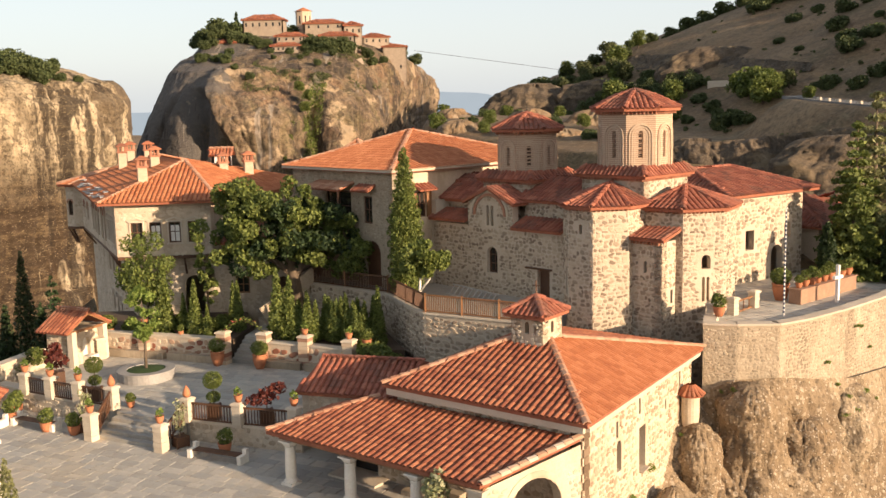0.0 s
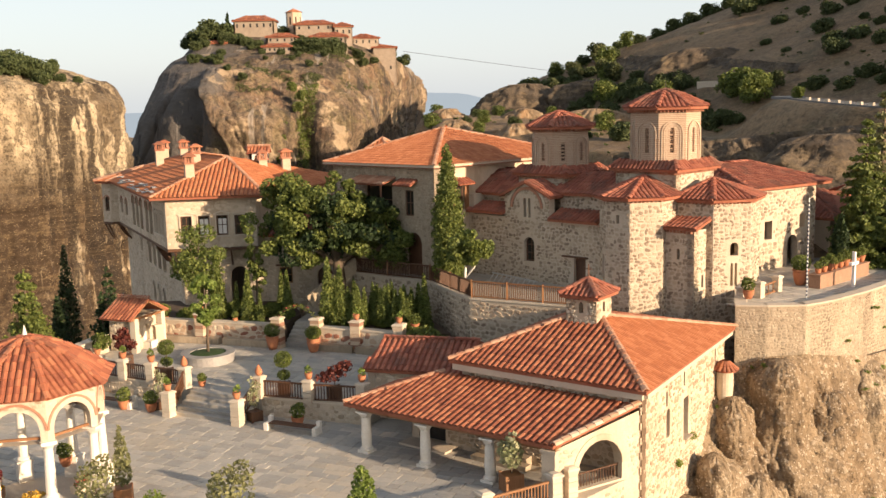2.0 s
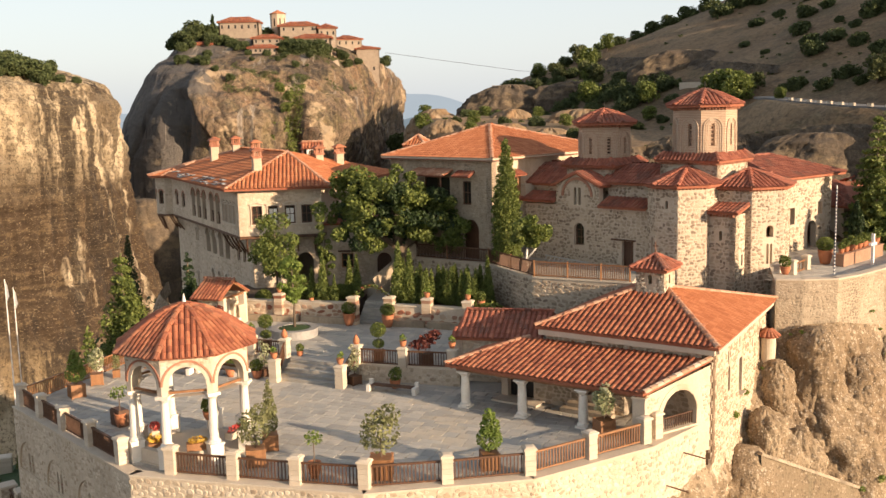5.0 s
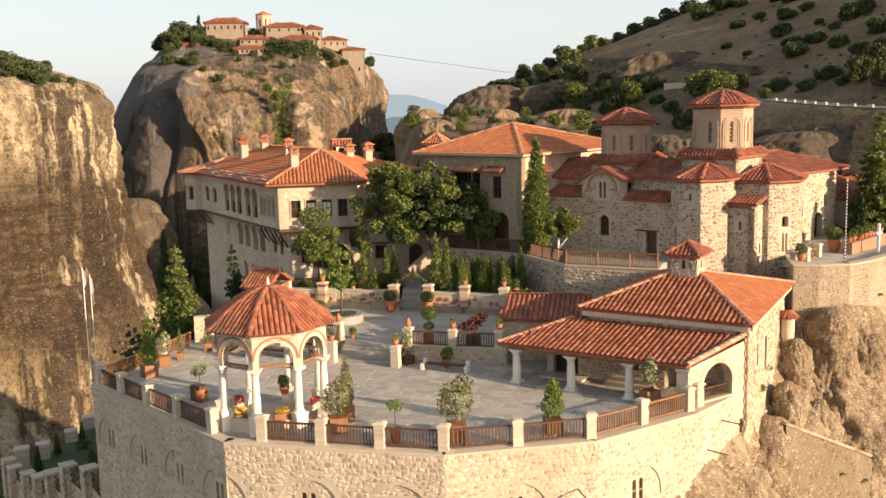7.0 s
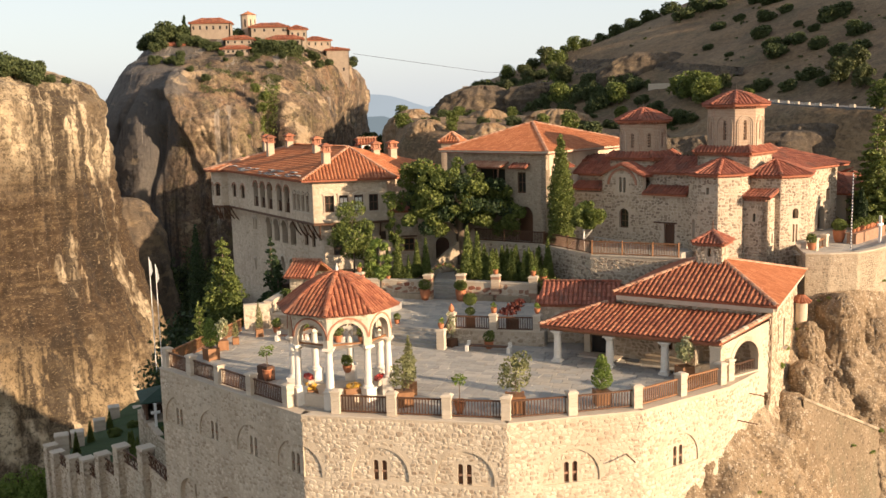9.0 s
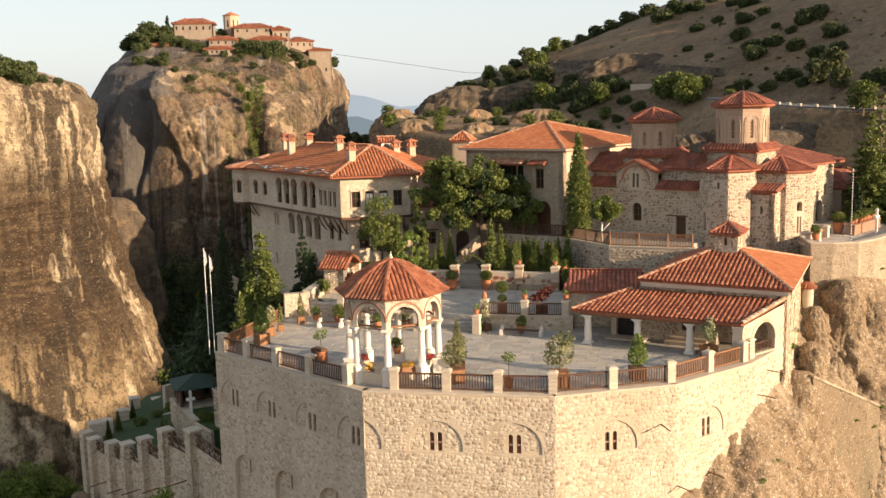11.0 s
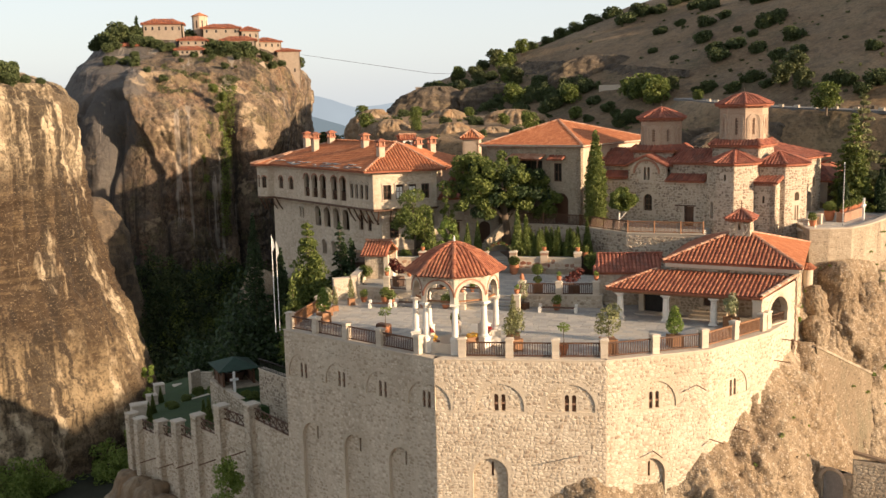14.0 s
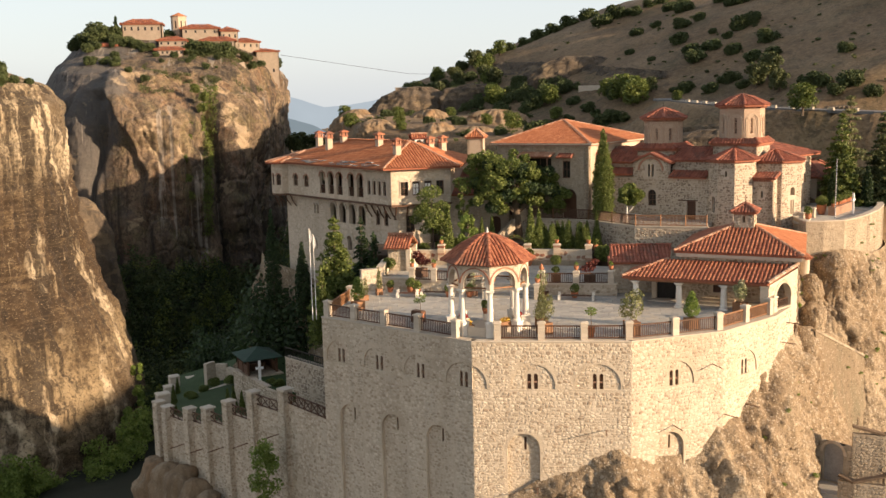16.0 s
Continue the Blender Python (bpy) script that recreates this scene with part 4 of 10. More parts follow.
def far_ridge(name, y, x0, x1, peaks, mat, seed):
    n = 120
    vs, fs = [], []
    for i in range(n + 1):
        x = x0 + (x1 - x0) * i / n
        h = lerp(peaks, x) + fbm(Vector((x * .004, seed, 0)), 5) * 18
        vs += [(x, y, -500), (x, y, h), (x, y + 300, h - 120)]
    for i in range(n):
        fs += [(3 * i, 3 * i + 3, 3 * i + 4, 3 * i + 1), (3 * i + 1, 3 * i + 4, 3 * i + 5, 3 * i + 2)]
    tagged(Shape().add(vs, fs).put(name, mat), "pale blue hazy mountains far away", "mountains", kind="structure")


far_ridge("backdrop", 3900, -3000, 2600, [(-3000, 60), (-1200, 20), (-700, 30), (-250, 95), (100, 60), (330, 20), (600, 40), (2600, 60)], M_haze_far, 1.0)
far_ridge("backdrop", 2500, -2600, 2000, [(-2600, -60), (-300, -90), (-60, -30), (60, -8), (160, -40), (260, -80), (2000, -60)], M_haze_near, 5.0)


# ---- bastion, terraces and the rock below ----
EDGE = [(-30.75, 41.85), (-21.7, 30.9), (-11.6, 27.75), (-4.6, 28.55), (1.2, 31.75), (5.35, 35.6)]   # outer edge of the terrace, left to right
BASTION_BACK = [(5.35, 45), (-6.5, 47), (-21.5, 51.5), (-27.5, 52.5)]
bastion = thing("bastion", "high cream rubble-stone bastion wall under the terrace", "wall", kind="structure")
core = Shape()


def arch_gap(s, zb, w, h, grow=0.0):
    """Rectangles that together cover an arched opening."""
    r = w / 2
    out = [(s - r - grow, s + r + grow, zb - grow, zb + h - r)]
    for k in range(6):
        a, b = zb + h - r + r * k / 6, zb + h - r + r * (k + 1) / 6
        q = math.sqrt(max(0.0, r * r - (a - (zb + h - r)) ** 2)) + grow
        out.append((s - q, s + q, a, b))
    return out


def in_arch(x, z, s, zb, w, h, grow=0.0):
    r = w / 2
    if abs(x - s) > r + grow or z < zb - grow:
        return False
    return z < zb + h - r or math.hypot(x - s, z - (zb + h - r)) < r + grow


stones, deep_stones = [], []
for i, ((p, q), z0) in enumerate(zip(zip(EDGE, EDGE[1:]), (-19, -16, -13, -11, -6))):
    length = math.dist(p, q)
    if i == 0:
        cs = [(length * k, -3.6) for k in (0.131, 0.402, 0.676, 0.945)]
        tall = [(length * k, -16.0, 2.4, 9.6) for k in (0.193, 0.493, 0.79)]
    elif i == 1:
        cs, tall = [(-.52, -3.62), (4.05, -3.62), (8.4, -3.62)], [(3.4, -15.5, 2.2, 9.1)]
    elif i == 2:
        cs, tall = [(3.28, -3.7)], [(2.95, -12.5, 2.2, 5.9)]
    elif i == 3:
        cs, tall = [(2.75, -3.85)], []
    else:
        cs, tall = [], []
    upper = [(s, z + .3, 3.0, 1.75) for s, z in cs]
    twin = [(s + d, z + .3, 0.26, 1.08, True) for s, z in cs if s > 0 for d in (-0.22, 0.22)]
    single = [(s + .12, z + h - 1.25, .16, 0.95, False) for s, z, w, h in tall]
    niches = upper + tall
    wall(core, p, q, z0, -0.05, 0.08, [(*n, True) for n in niches])
    p2, q2 = at_wall(p, q, 0, .081)[:2], at_wall(p, q, length, .081)[:2]
    wall(core, p2, q2, z0, -0.06, 0.19, twin + [(*n, True) for n in tall])
    p2, q2 = at_wall(p, q, 0, .272)[:2], at_wall(p, q, length, .272)[:2]
    wall(core, p2, q2, z0, -0.06, 0.45, twin + single)
    gaps = [g for n in niches for g in arch_gap(*n, .03)]
    stones.append(stonework(p, q, z0, -0.1, gaps, 0.26, 0.024 if i else 0.018, seed=20 + i))
    us = (Vector(q) - Vector(p)).normalized()
    for s, zb, w, h in niches:
        zb2, back = max(zb, z0), .27 if h > 2 else .08
        lo, hi = max(.02, s - w / 2), min(length - .02, s + w / 2)
        for m in stonework(at_wall(p, q, lo, 0)[:2], at_wall(p, q, hi, 0)[:2], zb2, zb + h, holes_of([(o[0] - lo, *o[1:]) for o in twin + single], .04), .24, .024, int(abs(s) * 10) + i, -back):
            t = m.translation
            x = (Vector((t.x, t.y)) - Vector(p)).dot(us)
            if in_arch(x, t.z, s, zb, w, h, -.08):
                deep_stones.append(m)
        # thin flush brickwork round each blind arch
        arch_ring(p, q, s, zb + h - w / 2, w / 2 + .01, 0.13, 0.008, 16, end=length).put("arch", M_creammortar, bastion)
    for o in twin + single:
        x, y, r = at_wall(p, q, o[0], 0.24 if o in twin else .42)
        Shape().box((x, y, o[1]), (o[2] - .02, 0.05, o[3]), r).put("window", M_wood, bastion, "narrow slit window with a brown shutter")
    for s, z in cs:
        if s > 0:
            x, y, r = at_wall(p, q, s, .13)
            Shape().box((x, y, z + .74), (.66, .05, .1), r).put("window_bar", M_brickpale, bastion)
    # coping and the thin string course between the springings
    x, y, r = at_wall(p, q, length / 2, 0.27)
    Shape().box((x, y, -0.06), (length + .06, 0.64, 0.075), r).put("coping", M_ashlar, bastion)
    if i in (1, 2, 3):
        marks = [0.0] + [v for s, z in cs for v in (max(0.0, s - 1.65), s + 1.65)] + [length]
        for a, b in zip(marks[::2], marks[1::2]):
            if b - a > .3:
                x, y, r = at_wall(p, q, (a + b) / 2, .01)
                Shape().box((x, y, cs[0][1] + .28), (b - a, .06, .07), r).put("string_course", M_creammortar, bastion)
core.put("wall", M_creammortar, bastion)
pieces("stone", UNIT_STONES, stones[1], M_cream, bastion, 300)
joined("stones", UNIT_STONES, stones[0] + stones[2] + stones[3] + stones[4] + deep_stones, M_cream, bastion)

# pipes that stick out of the bastion's front
for i, s, z in ((1, 8.9, -6.1), (2, 3.2, -6.15), (3, .2, -5.9), (3, 2.9, -5.75), (2, 6.2, -2.2), (4, 1.2, -2.2), (4, 2.6, -1.0), (1, 4.3, -10.2)):
    p, q = EDGE[i], EDGE[i + 1]
    x, y, r = at_wall(p, q, s, 0.1)
    a = Vector((x, y, z))
    out = Vector((math.sin(r), -math.cos(r), -0.02))
    tagged(Shape().tube([a, a + out * 1.25], 0.035, 6).put("waste_pipe", M_rust), "rusty iron pipe sticking out of the rubble wall", "pipe", "wall pipes")

# terrace paving: a bed and flagstones laid in courses
TERRACE = EDGE + BASTION_BACK
FLOOR_EDGE = [(-30.2, 42.2), (-21.45, 31.55), (-11.55, 28.4), (-4.85, 29.2), (0.85, 32.3), (4.9, 36.1)]
Shape().prism(FLOOR_EDGE + [(5.0, 45)] + BASTION_BACK[1:], -2.0, -0.03).put("floor", M_joint)
tagged(bpy.data.objects["floor"], "grey stone-flagged courtyard terrace", "floor", kind="structure")
UNIT_FLAG = [(np.array([(-.5, -.5, 0), (.5, -.5, 0), (.5, .5, 0), (-.5, .5, 0), (-.48, -.48, 1), (.48, -.48, 1), (.48, .48, 1), (-.48, .48, 1)]),
              [(4, 5, 6, 7), (0, 1, 5, 4), (1, 2, 6, 5), (2, 3, 7, 6), (3, 0, 4, 7)])]


def flags(poly, z, parent, single, turn, size=0.62, seed=4, gap=0.014):
    rs = random.Random(seed)
    ca, sa = math.cos(turn), math.sin(turn)
    xs = [x * ca + y * sa for x, y in poly]
    ys = [-x * sa + y * ca for x, y in poly]
    flat = list(zip(xs, ys))
    out, y = [], min(ys)
    while y < max(ys):
        h = size * rs.uniform(0.6, 1.15)
        x = min(xs) - rs.random()
        while x < max(xs):
            w = size * rs.uniform(0.8, 1.9)
            if all(inside(flat, x + w * a, y + h * b) for a, b in ((.05, .05), (.95, .05), (.05, .95), (.95, .95))):
                c = (x + w / 2, y + h / 2)
                out.append(Matrix.Translation((c[0] * ca - c[1] * sa, c[0] * sa + c[1] * ca, z - 0.03)) @ Matrix.Rotation(turn, 4, "Z")
                           @ Matrix.Rotation(rs.uniform(-.004, .004), 4, "X") @ Matrix.Diagonal((w - gap, h - gap, 0.03 + rs.uniform(0, .008), 1)))
            x += w
        y += h
    rs.shuffle(out)
    pieces("flagstone", UNIT_FLAG, out, M_flag, parent, single)


inner = [(-30.2, 42.0), (-21.6, 31.6), (-11.6, 28.5), (-4.8, 29.3), (1.0, 32.4), (4.2, 35.2), (-6.8, 43.0), (-21.5, 51.5), (-27.5, 52.5)]
flags(inner, 0.0, bpy.data.objects["floor"], 300, radians(-25))

# upper court, 0.9 m higher
COURT_Z = 0.9
COURT = [(-22.6, 49.9), (-17.0, 46.9), (-12.4, 44.5), (-6.7, 42.4), (-3.5, 50.6), (-5.5, 52.4), (-10.6, 54.6), (-16.7, 56.7), (-21.5, 58.2), (-24.5, 55.5)]
court = Shape().prism(COURT, -1.0, COURT_Z - 0.03).put("floor", M_joint)
tagged(court, "raised upper courtyard paved in grey flagstone", "floor", kind="structure")
flags([(x * .985 - .25, y * .99 + .5) for x, y in COURT], COURT_Z, court, 200, radians(-22), seed=8)
# court wall towards the terrace, in two runs beside the steps
for a, b in (((-22.6, 49.85), (-17.05, 46.85)), ((-12.35, 44.42), (-6.75, 42.3))):
    w = thing("wall_court", "low rubble retaining wall of the upper courtyard", "wall", kind="structure")
    s = Shape()
    wall(s, a, b, -0.1, COURT_Z + 0.02, 0.4)
    s.put("wall", M_mortar, w)
    pieces("stone", UNIT_STONES, stonework(a, b, 0.0, COURT_Z, (), 0.3, 0.03, 7), M_cream, w, 40)
    x, y, r = at_wall(a, b, math.dist(a, b) / 2, 0.2)
    Shape().box((x, y, COURT_Z + 0.02), (math.dist(a, b), 0.5, 0.08), r).put("coping", M_ashlar, w)
steps = thing("steps", "five broad stone steps up to the upper courtyard", "stairs", kind="structure")
sa, sb = Vector((-17.0, 44.95)), Vector((-13.2, 43.1))
back = Vector((0.42, 0.9))
for k in range(5):
    o = back * (0.36 * k)
    e = back * 2.6
    Shape().prism([sa + o, sb + o, sb + e, sa + e], -0.05 + 0.18 * k, 0.18 * (k + 1)).put("step", M_flag, steps)

# gardens and the church's platform: earth held by stone walls
E_DIR, N_DIR = Vector((0.69, -0.7238)), Vector((0.7238, 0.69))
DOME = Vector((10.2, 53.75))


def ch(e, n):
    """Plan point in the church's own axes: e to the apse, n away from the court."""
    p = DOME + E_DIR * e + N_DIR * n
    return (p.x, p.y)


CHURCH_Z = 4.35
garden = Shape().prism([(-21.5, 58.3), (-16.7, 56.8), (-13.1, 55.5), (-12.3, 60.5), (-14, 66), (-24, 66), (-24.5, 58.5)], -2, 1.9).put("garden_bed", M_soil)
tagged(garden, "planted garden bed above the retaining wall", "ground", kind="structure")
garden2 = Shape().prism([(-10.6, 54.8), (-5.6, 52.5), (-2.5, 53.0), (-3.8, 57.6), (-8, 61), (-10.5, 60.0)], -2, 2.0).put("garden_bed", M_soil)
tagged(garden2, "planted garden bed above the retaining wall", "ground", kind="structure")
PLATFORM = [(-1.1, 51.9), (4.4, 48.7), (5.3, 50.9), (6.7, 51.8), (9.4, 51.0), (11.3, 50.1), (13.8, 50.1), (12.6, 46.2), (13.5, 45.45), (15.6, 45.35), (17.4, 46.3), (20.1, 48.4), (23.3, 51.3), (26.5, 55.0), (31, 62), (40, 74), (36, 90), (0, 92), (-7, 78), (-8.6, 64.5), (-9.3, 62.4), (-3.7, 57.6)]
plat = Shape().prism(PLATFORM, -6, CHURCH_Z).put("ground_platform", M_joint)
tagged(plat, "paved platform round the church, held by stone walls", "ground", kind="structure")
flags([(12.2, 47.5), (15.6, 46.2), (17.0, 47.0), (22.8, 52), (26, 56), (22, 60), (15, 56)], CHURCH_Z + .04, plat, 60, radians(20), seed=12)
# path from the gate in the garden wall up to the refectory
path_steps = thing("steps", "stone steps climbing from the courtyard gate", "stairs", kind="structure")
pa, pb = Vector((-12.75, 55.6)), Vector((-10.85, 54.85))
pd = Vector((0.20, 0.98))
for k in range(6):
    o, e = pd * (0.40 * k), pd * (0.40 * k + 1.2)
    Shape().prism([pa + o, pb + o, pb + e, pa + e], 0.2, COURT_Z + 0.17 * (k + 1)).put("step", M_flag, path_steps)
o, e = pd * 2.5, pd * 6.2
Shape().prism([pa + o, pb + o, pb + e, pa + e], 0.2, COURT_Z + 1.04).put("path", M_flag, path_steps)
# stair along the refectory, with a sloping parapet
qa, qb = Vector((-11.6, 60.4)), Vector((-8.6, 61.9))
for k in range(12):
    a, c = qa.lerp(qb, k / 12), qa.lerp(qb, (k + 2.5) / 12)
    n = Vector((-.45, .9)) * 1.5
    Shape().prism([a, c, c + n, a + n], 0.5, 1.95 + .2 * (k + 1)).put("step", M_ashlar, path_steps)
Shape().beam((-11.7, 60.1, 2.7), (-8.5, 61.7, 5.0), .3, .9).put("parapet", M_weathermortar, path_steps)


def stone_wall(name, a, b, z0, z1, label, mat=None, size=0.32, thick=0.5, coping=True, single=30, seed=1, proud=0.035, mortar=None):
    w = thing(name, label, "wall", kind="structure")
    s = Shape()
    wall(s, a, b, z0, z1, thick)
    s.put("wall", mortar or M_mortar, w)
    pieces("stone", UNIT_STONES, stonework(a, b, z0, z1 - 0.05, (), size, proud, seed), mat or M_stone, w, single)
    if coping:
        x, y, r = at_wall(a, b, math.dist(a, b) / 2, thick / 2)
        Shape().box((x, y, z1), (math.dist(a, b), thick + 0.12, 0.09), r).put("coping", M_ashlar, w)
    return w


# garden retaining wall with pillars
GW = [(-21.6, 58.2), (-16.7, 56.6), (-13.0, 55.25)]
GW2 = [(-10.6, 54.4), (-8.1, 53.4), (-5.5, 52.1)]
for k, (a, b) in enumerate([*zip(GW, GW[1:]), *zip(GW2, GW2[1:])]):
    stone_wall("wall_garden", a, b, COURT_Z - .1, 2.2, "low garden wall of pale and reddish dressed stone", M_gardenstone, 0.42, seed=30 + k)
    d = (Vector(b) - Vector(a)).normalized()
    n = Vector((d.y, -d.x)) * 0.3
    x, y, r = at_wall(a, b, math.dist(a, b) / 2, -0.22)
    Shape().box((x, y, COURT_Z), (math.dist(a, b) - .3, 0.45, 0.42), r).put("stone_bench", M_weathered)
    tagged(bpy.data.objects["stone_bench"] if k == 0 else bpy.data.objects["stone_bench.%03d" % k], "built-in stone bench along the garden wall", "bench", kind="structure")


def pillar(x, y, z0, h, w=0.55, rz=0.0, label="square pillar of pale dressed stone with a cap", group="pillars", mat=None):
    p = thing("stone_pillar", label, "pillar", group)
    n = max(3, round(h / 0.24))
    rs = random.Random(int(x * 31 + y * 17))
    for k in range(n):
        d = rs.uniform(-.02, .02)
        Shape().box((x, y, z0 + h * k / n), (w + d, w + d, h / n - 0.012), rz, 0.985).put("block", mat or M_ashlar, p)
    Shape().box((x, y, z0 + h - 0.005), (w + 0.12, w + 0.12, 0.09), rz, 0.93).box((x, y, z0 + h + 0.084), (w, w, 0.05), rz, 0.7).put("cap", M_ashlar, p)
    return p


rz_gw = math.atan2(-1.3, 3.4)
for x, y in [(-21.6, 58.3), (-18.2, 57.1), (-13.05, 55.05), (-10.6, 54.55), (-8.1, 53.55), (-5.5, 52.25)]:
    pillar(x, y, COURT_Z, 1.82, 0.62, rz_gw, "square pillar of pale and red stone in the garden wall", "garden wall pillars", M_gardenstone)
# wall under the church's fence
stone_wall("wall_fence", (-3.75, 57.5), (-1.35, 51.5), 1.5, 4.3, "grey rubble wall below the wooden fence", M_stone, seed=41)
stone_wall("wall_fence", (-1.35, 51.5), (4.3, 48.3), 1.0, 4.3, "grey rubble wall below the wooden fence", M_stone, seed=42)
stone_wall("wall_fence", (-9.4, 62.2), (-3.75, 57.5), 1.5, 4.3, "grey rubble wall below the wooden fence", M_stone, seed=43)
# curved retaining wall on the sunny side
RW = [(12.1, 45.5), (13.6, 45.1), (15.6, 45.05), (17.4, 46.05), (20.1, 48.15), (23.3, 51.05), (26.5, 54.75), (31, 61.8)]
for k, (a, b) in enumerate(zip(RW, RW[1:])):
    stone_wall("wall_sunny", a, b, -6, 4.75, "tall weathered rubble retaining wall", M_weathered, 0.21, seed=50 + k, proud=0.018, single=20, mortar=M_weathermortar)

stone_wall("wall_sunny", (13.6, 50.2), (12.12, 45.55), -3, 4.7, "short return of the rubble retaining wall", M_weathered, 0.21, seed=60, proud=0.018, single=10, mortar=M_weathermortar)

# the rock that carries it all


def cliff(name, top, foot, nu, nv, mat, label, amp, scale, seed, bulge=0.0, carve=0.0):
    """A rock face between two polylines (x, y, z), roughened along its normal."""
    def along(pl, t):
        L = [0.0]
        for a, b in zip(pl, pl[1:]):
            L.append(L[-1] + math.dist(a, b))
        d = t * L[-1]
        for k in range(len(pl) - 1):
            if d <= L[k + 1] + 1e-6:
                return Vector(pl[k]).lerp(Vector(pl[k + 1]), (d - L[k]) / (L[k + 1] - L[k]))
        return Vector(pl[-1])
    vs = []
    for j in range(nv + 1):
        v = j / nv
        for i in range(nu + 1):
            u = i / nu
            a, b = along(top, u), along(foot, u)
            p = a.lerp(b, v)
            du = (along(top, min(1, u + .02)) - along(top, max(0, u - .02))).normalized()
            nrm = du.cross(b - a).normalized() * -1
            if nrm.z < -0.2:
                nrm = -nrm
            q = p * scale + Vector((seed, 0, 0))
            wob = Vector((fbm(q * 2, 3), fbm(q * 2 + Vector((5, 5, 5)), 3), fbm(q * 2 + Vector((9, 1, 3)), 3))) * .35
            d = fbm(q, 6) * amp
            lum = noise.voronoi(Vector((q.x + .35 * q.z, q.y, q.z * .45)) * .95 + wob)[0]
            d += amp * .9 * (0.6 - lum[0]) - amp * .7 * max(0.0, .12 - (lum[1] - lum[0])) * 4
            g = 1 - abs(noise.noise(Vector((q.x * 3.2 + 1.1 * q.z, q.y * 3.2, q.z * .7)) + wob))
            d -= amp * .45 * max(0.0, g - .9) * 6
            d += amp * .3 * noise.ridged_multi_fractal(q * 3.5, 1.0, 2.1, 5, .9, 2.0) * .5 + amp * .16 * fbm(q * 14, 4)
            d += bulge * math.sin(math.pi * v)
            d -= carve * math.exp(-((p.x - 7.5) / 3.0) ** 2 - ((p.z + 12.5) / 3.0) ** 2)
            d -= carve * .6 * math.exp(-((p.x - 16.5) / 4.5) ** 4 - ((p.z + 12.0) / 6.0) ** 4)
            vs.append(p + nrm * d * min(1.0, v * 22 + 0.05))
    fs = [(j * (nu + 1) + i, (j + 1) * (nu + 1) + i, (j + 1) * (nu + 1) + i + 1, j * (nu + 1) + i + 1) for j in range(nv) for i in range(nu)]
    return tagged(Shape().add(vs, fs).put(name, mat, smooth=True), label, "rock", kind="structure")


ROCK_TOP = [(-26, 36, -14.5), (-22.5, 31.8, -13.0), (-20.2, 30.5, -11.5), (-17.6, 29.7, -9.7), (-15.8, 29.2, -8.9), (-14.0, 28.6, -8.0), (-12.4, 28.1, -7.1), (-11.0, 27.9, -7.6), (-9.3, 28.15, -8.3), (-8.0, 28.3, -8.4), (-6.2, 28.55, -7.9), (-4.9, 28.7, -6.3), (-2.6, 29.9, -6.2), (-1.1, 30.7, -3.8), (1.1, 31.9, -2.2), (4.2, 34.8, -1.9), (6.0, 37.6, -1.0), (8.4, 41.4, 0.2),
            (10.4, 44.2, 0.9), (12.0, 45.5, 1.4), (13.4, 44.85, 2.2), (15.6, 44.75, 2.3), (17.5, 45.75, 1.9), (20.2, 47.85, 1.3), (23.4, 50.75, 1.0), (26.6, 54.45, 0.8), (31.2, 61.6, 0.8), (40, 76, 1)]
ROCK_FOOT = [(-30, 26, -60), (-25, 20, -60), (-17, 14, -60), (-10, 12, -60), (-3, 12, -60), (3, 14, -60), (9, 17, -60), (15, 20, -60), (21, 24, -60), (26, 28, -60), (30, 32, -60), (34, 37, -60), (38, 42, -60), (44, 50, -60), (56, 70, -60)]
cliff("rock_face", ROCK_TOP, ROCK_FOOT, 480, 340, M_rock, "sunlit ochre conglomerate rock below the monastery", 1.25, 0.15, 3.0, 1.6, 2.2)
for k, (x, y, r, z0, z1) in enumerate(((14.2, 44.3, 1.75, -7, 2.1), (17.0, 45.2, 1.9, -8, 0.2), (11.4, 43.4, 1.25, -6, .5), (19.8, 47.6, 1.9, -8, 1.0), (15.8, 43.6, 1.6, -9, -3.4), (12.4, 42.0, 1.3, -9, -3.0), (9.6, 40.4, 1.2, -8, -1.2))):
    crag("boulder", [(z0, r * 1.05, r * .95, x, y), (z1 - r * 1.3, r, r * .9, x, y), (z1 - r * .5, r * .82, r * .75, x, y), (z1, r * .32, r * .3, x, y)], 90, 60, M_rock, "tall rounded conglomerate boulder below the wall", .5, .45, .15, 30.0 + k, kind="", category="rock", lump=.6)
LEFT_TOP = [(-34, 92, -2.0), (-33.5, 86, -2.2), (-31.0, 80, -2.4), (-28.5, 73, -2.8), (-26, 66, -4.5), (-26.5, 58, -9), (-28, 50, -13), (-33, 47, -20), (-30, 40, -18), (-24, 33, -16)]
LEFT_FOOT = [(-44, 98, -62), (-43, 88, -62), (-40, 80, -62), (-39, 72, -62), (-41, 66, -62), (-44, 58, -62), (-48, 50, -62), (-46, 40, -62), (-38, 30, -62), (-28, 22, -62)]
cliff("rock_face", LEFT_TOP, LEFT_FOOT, 150, 100, M_rock, "shaded rock below the gallery wing", 1.6, 0.12, 8.0, 1.0)


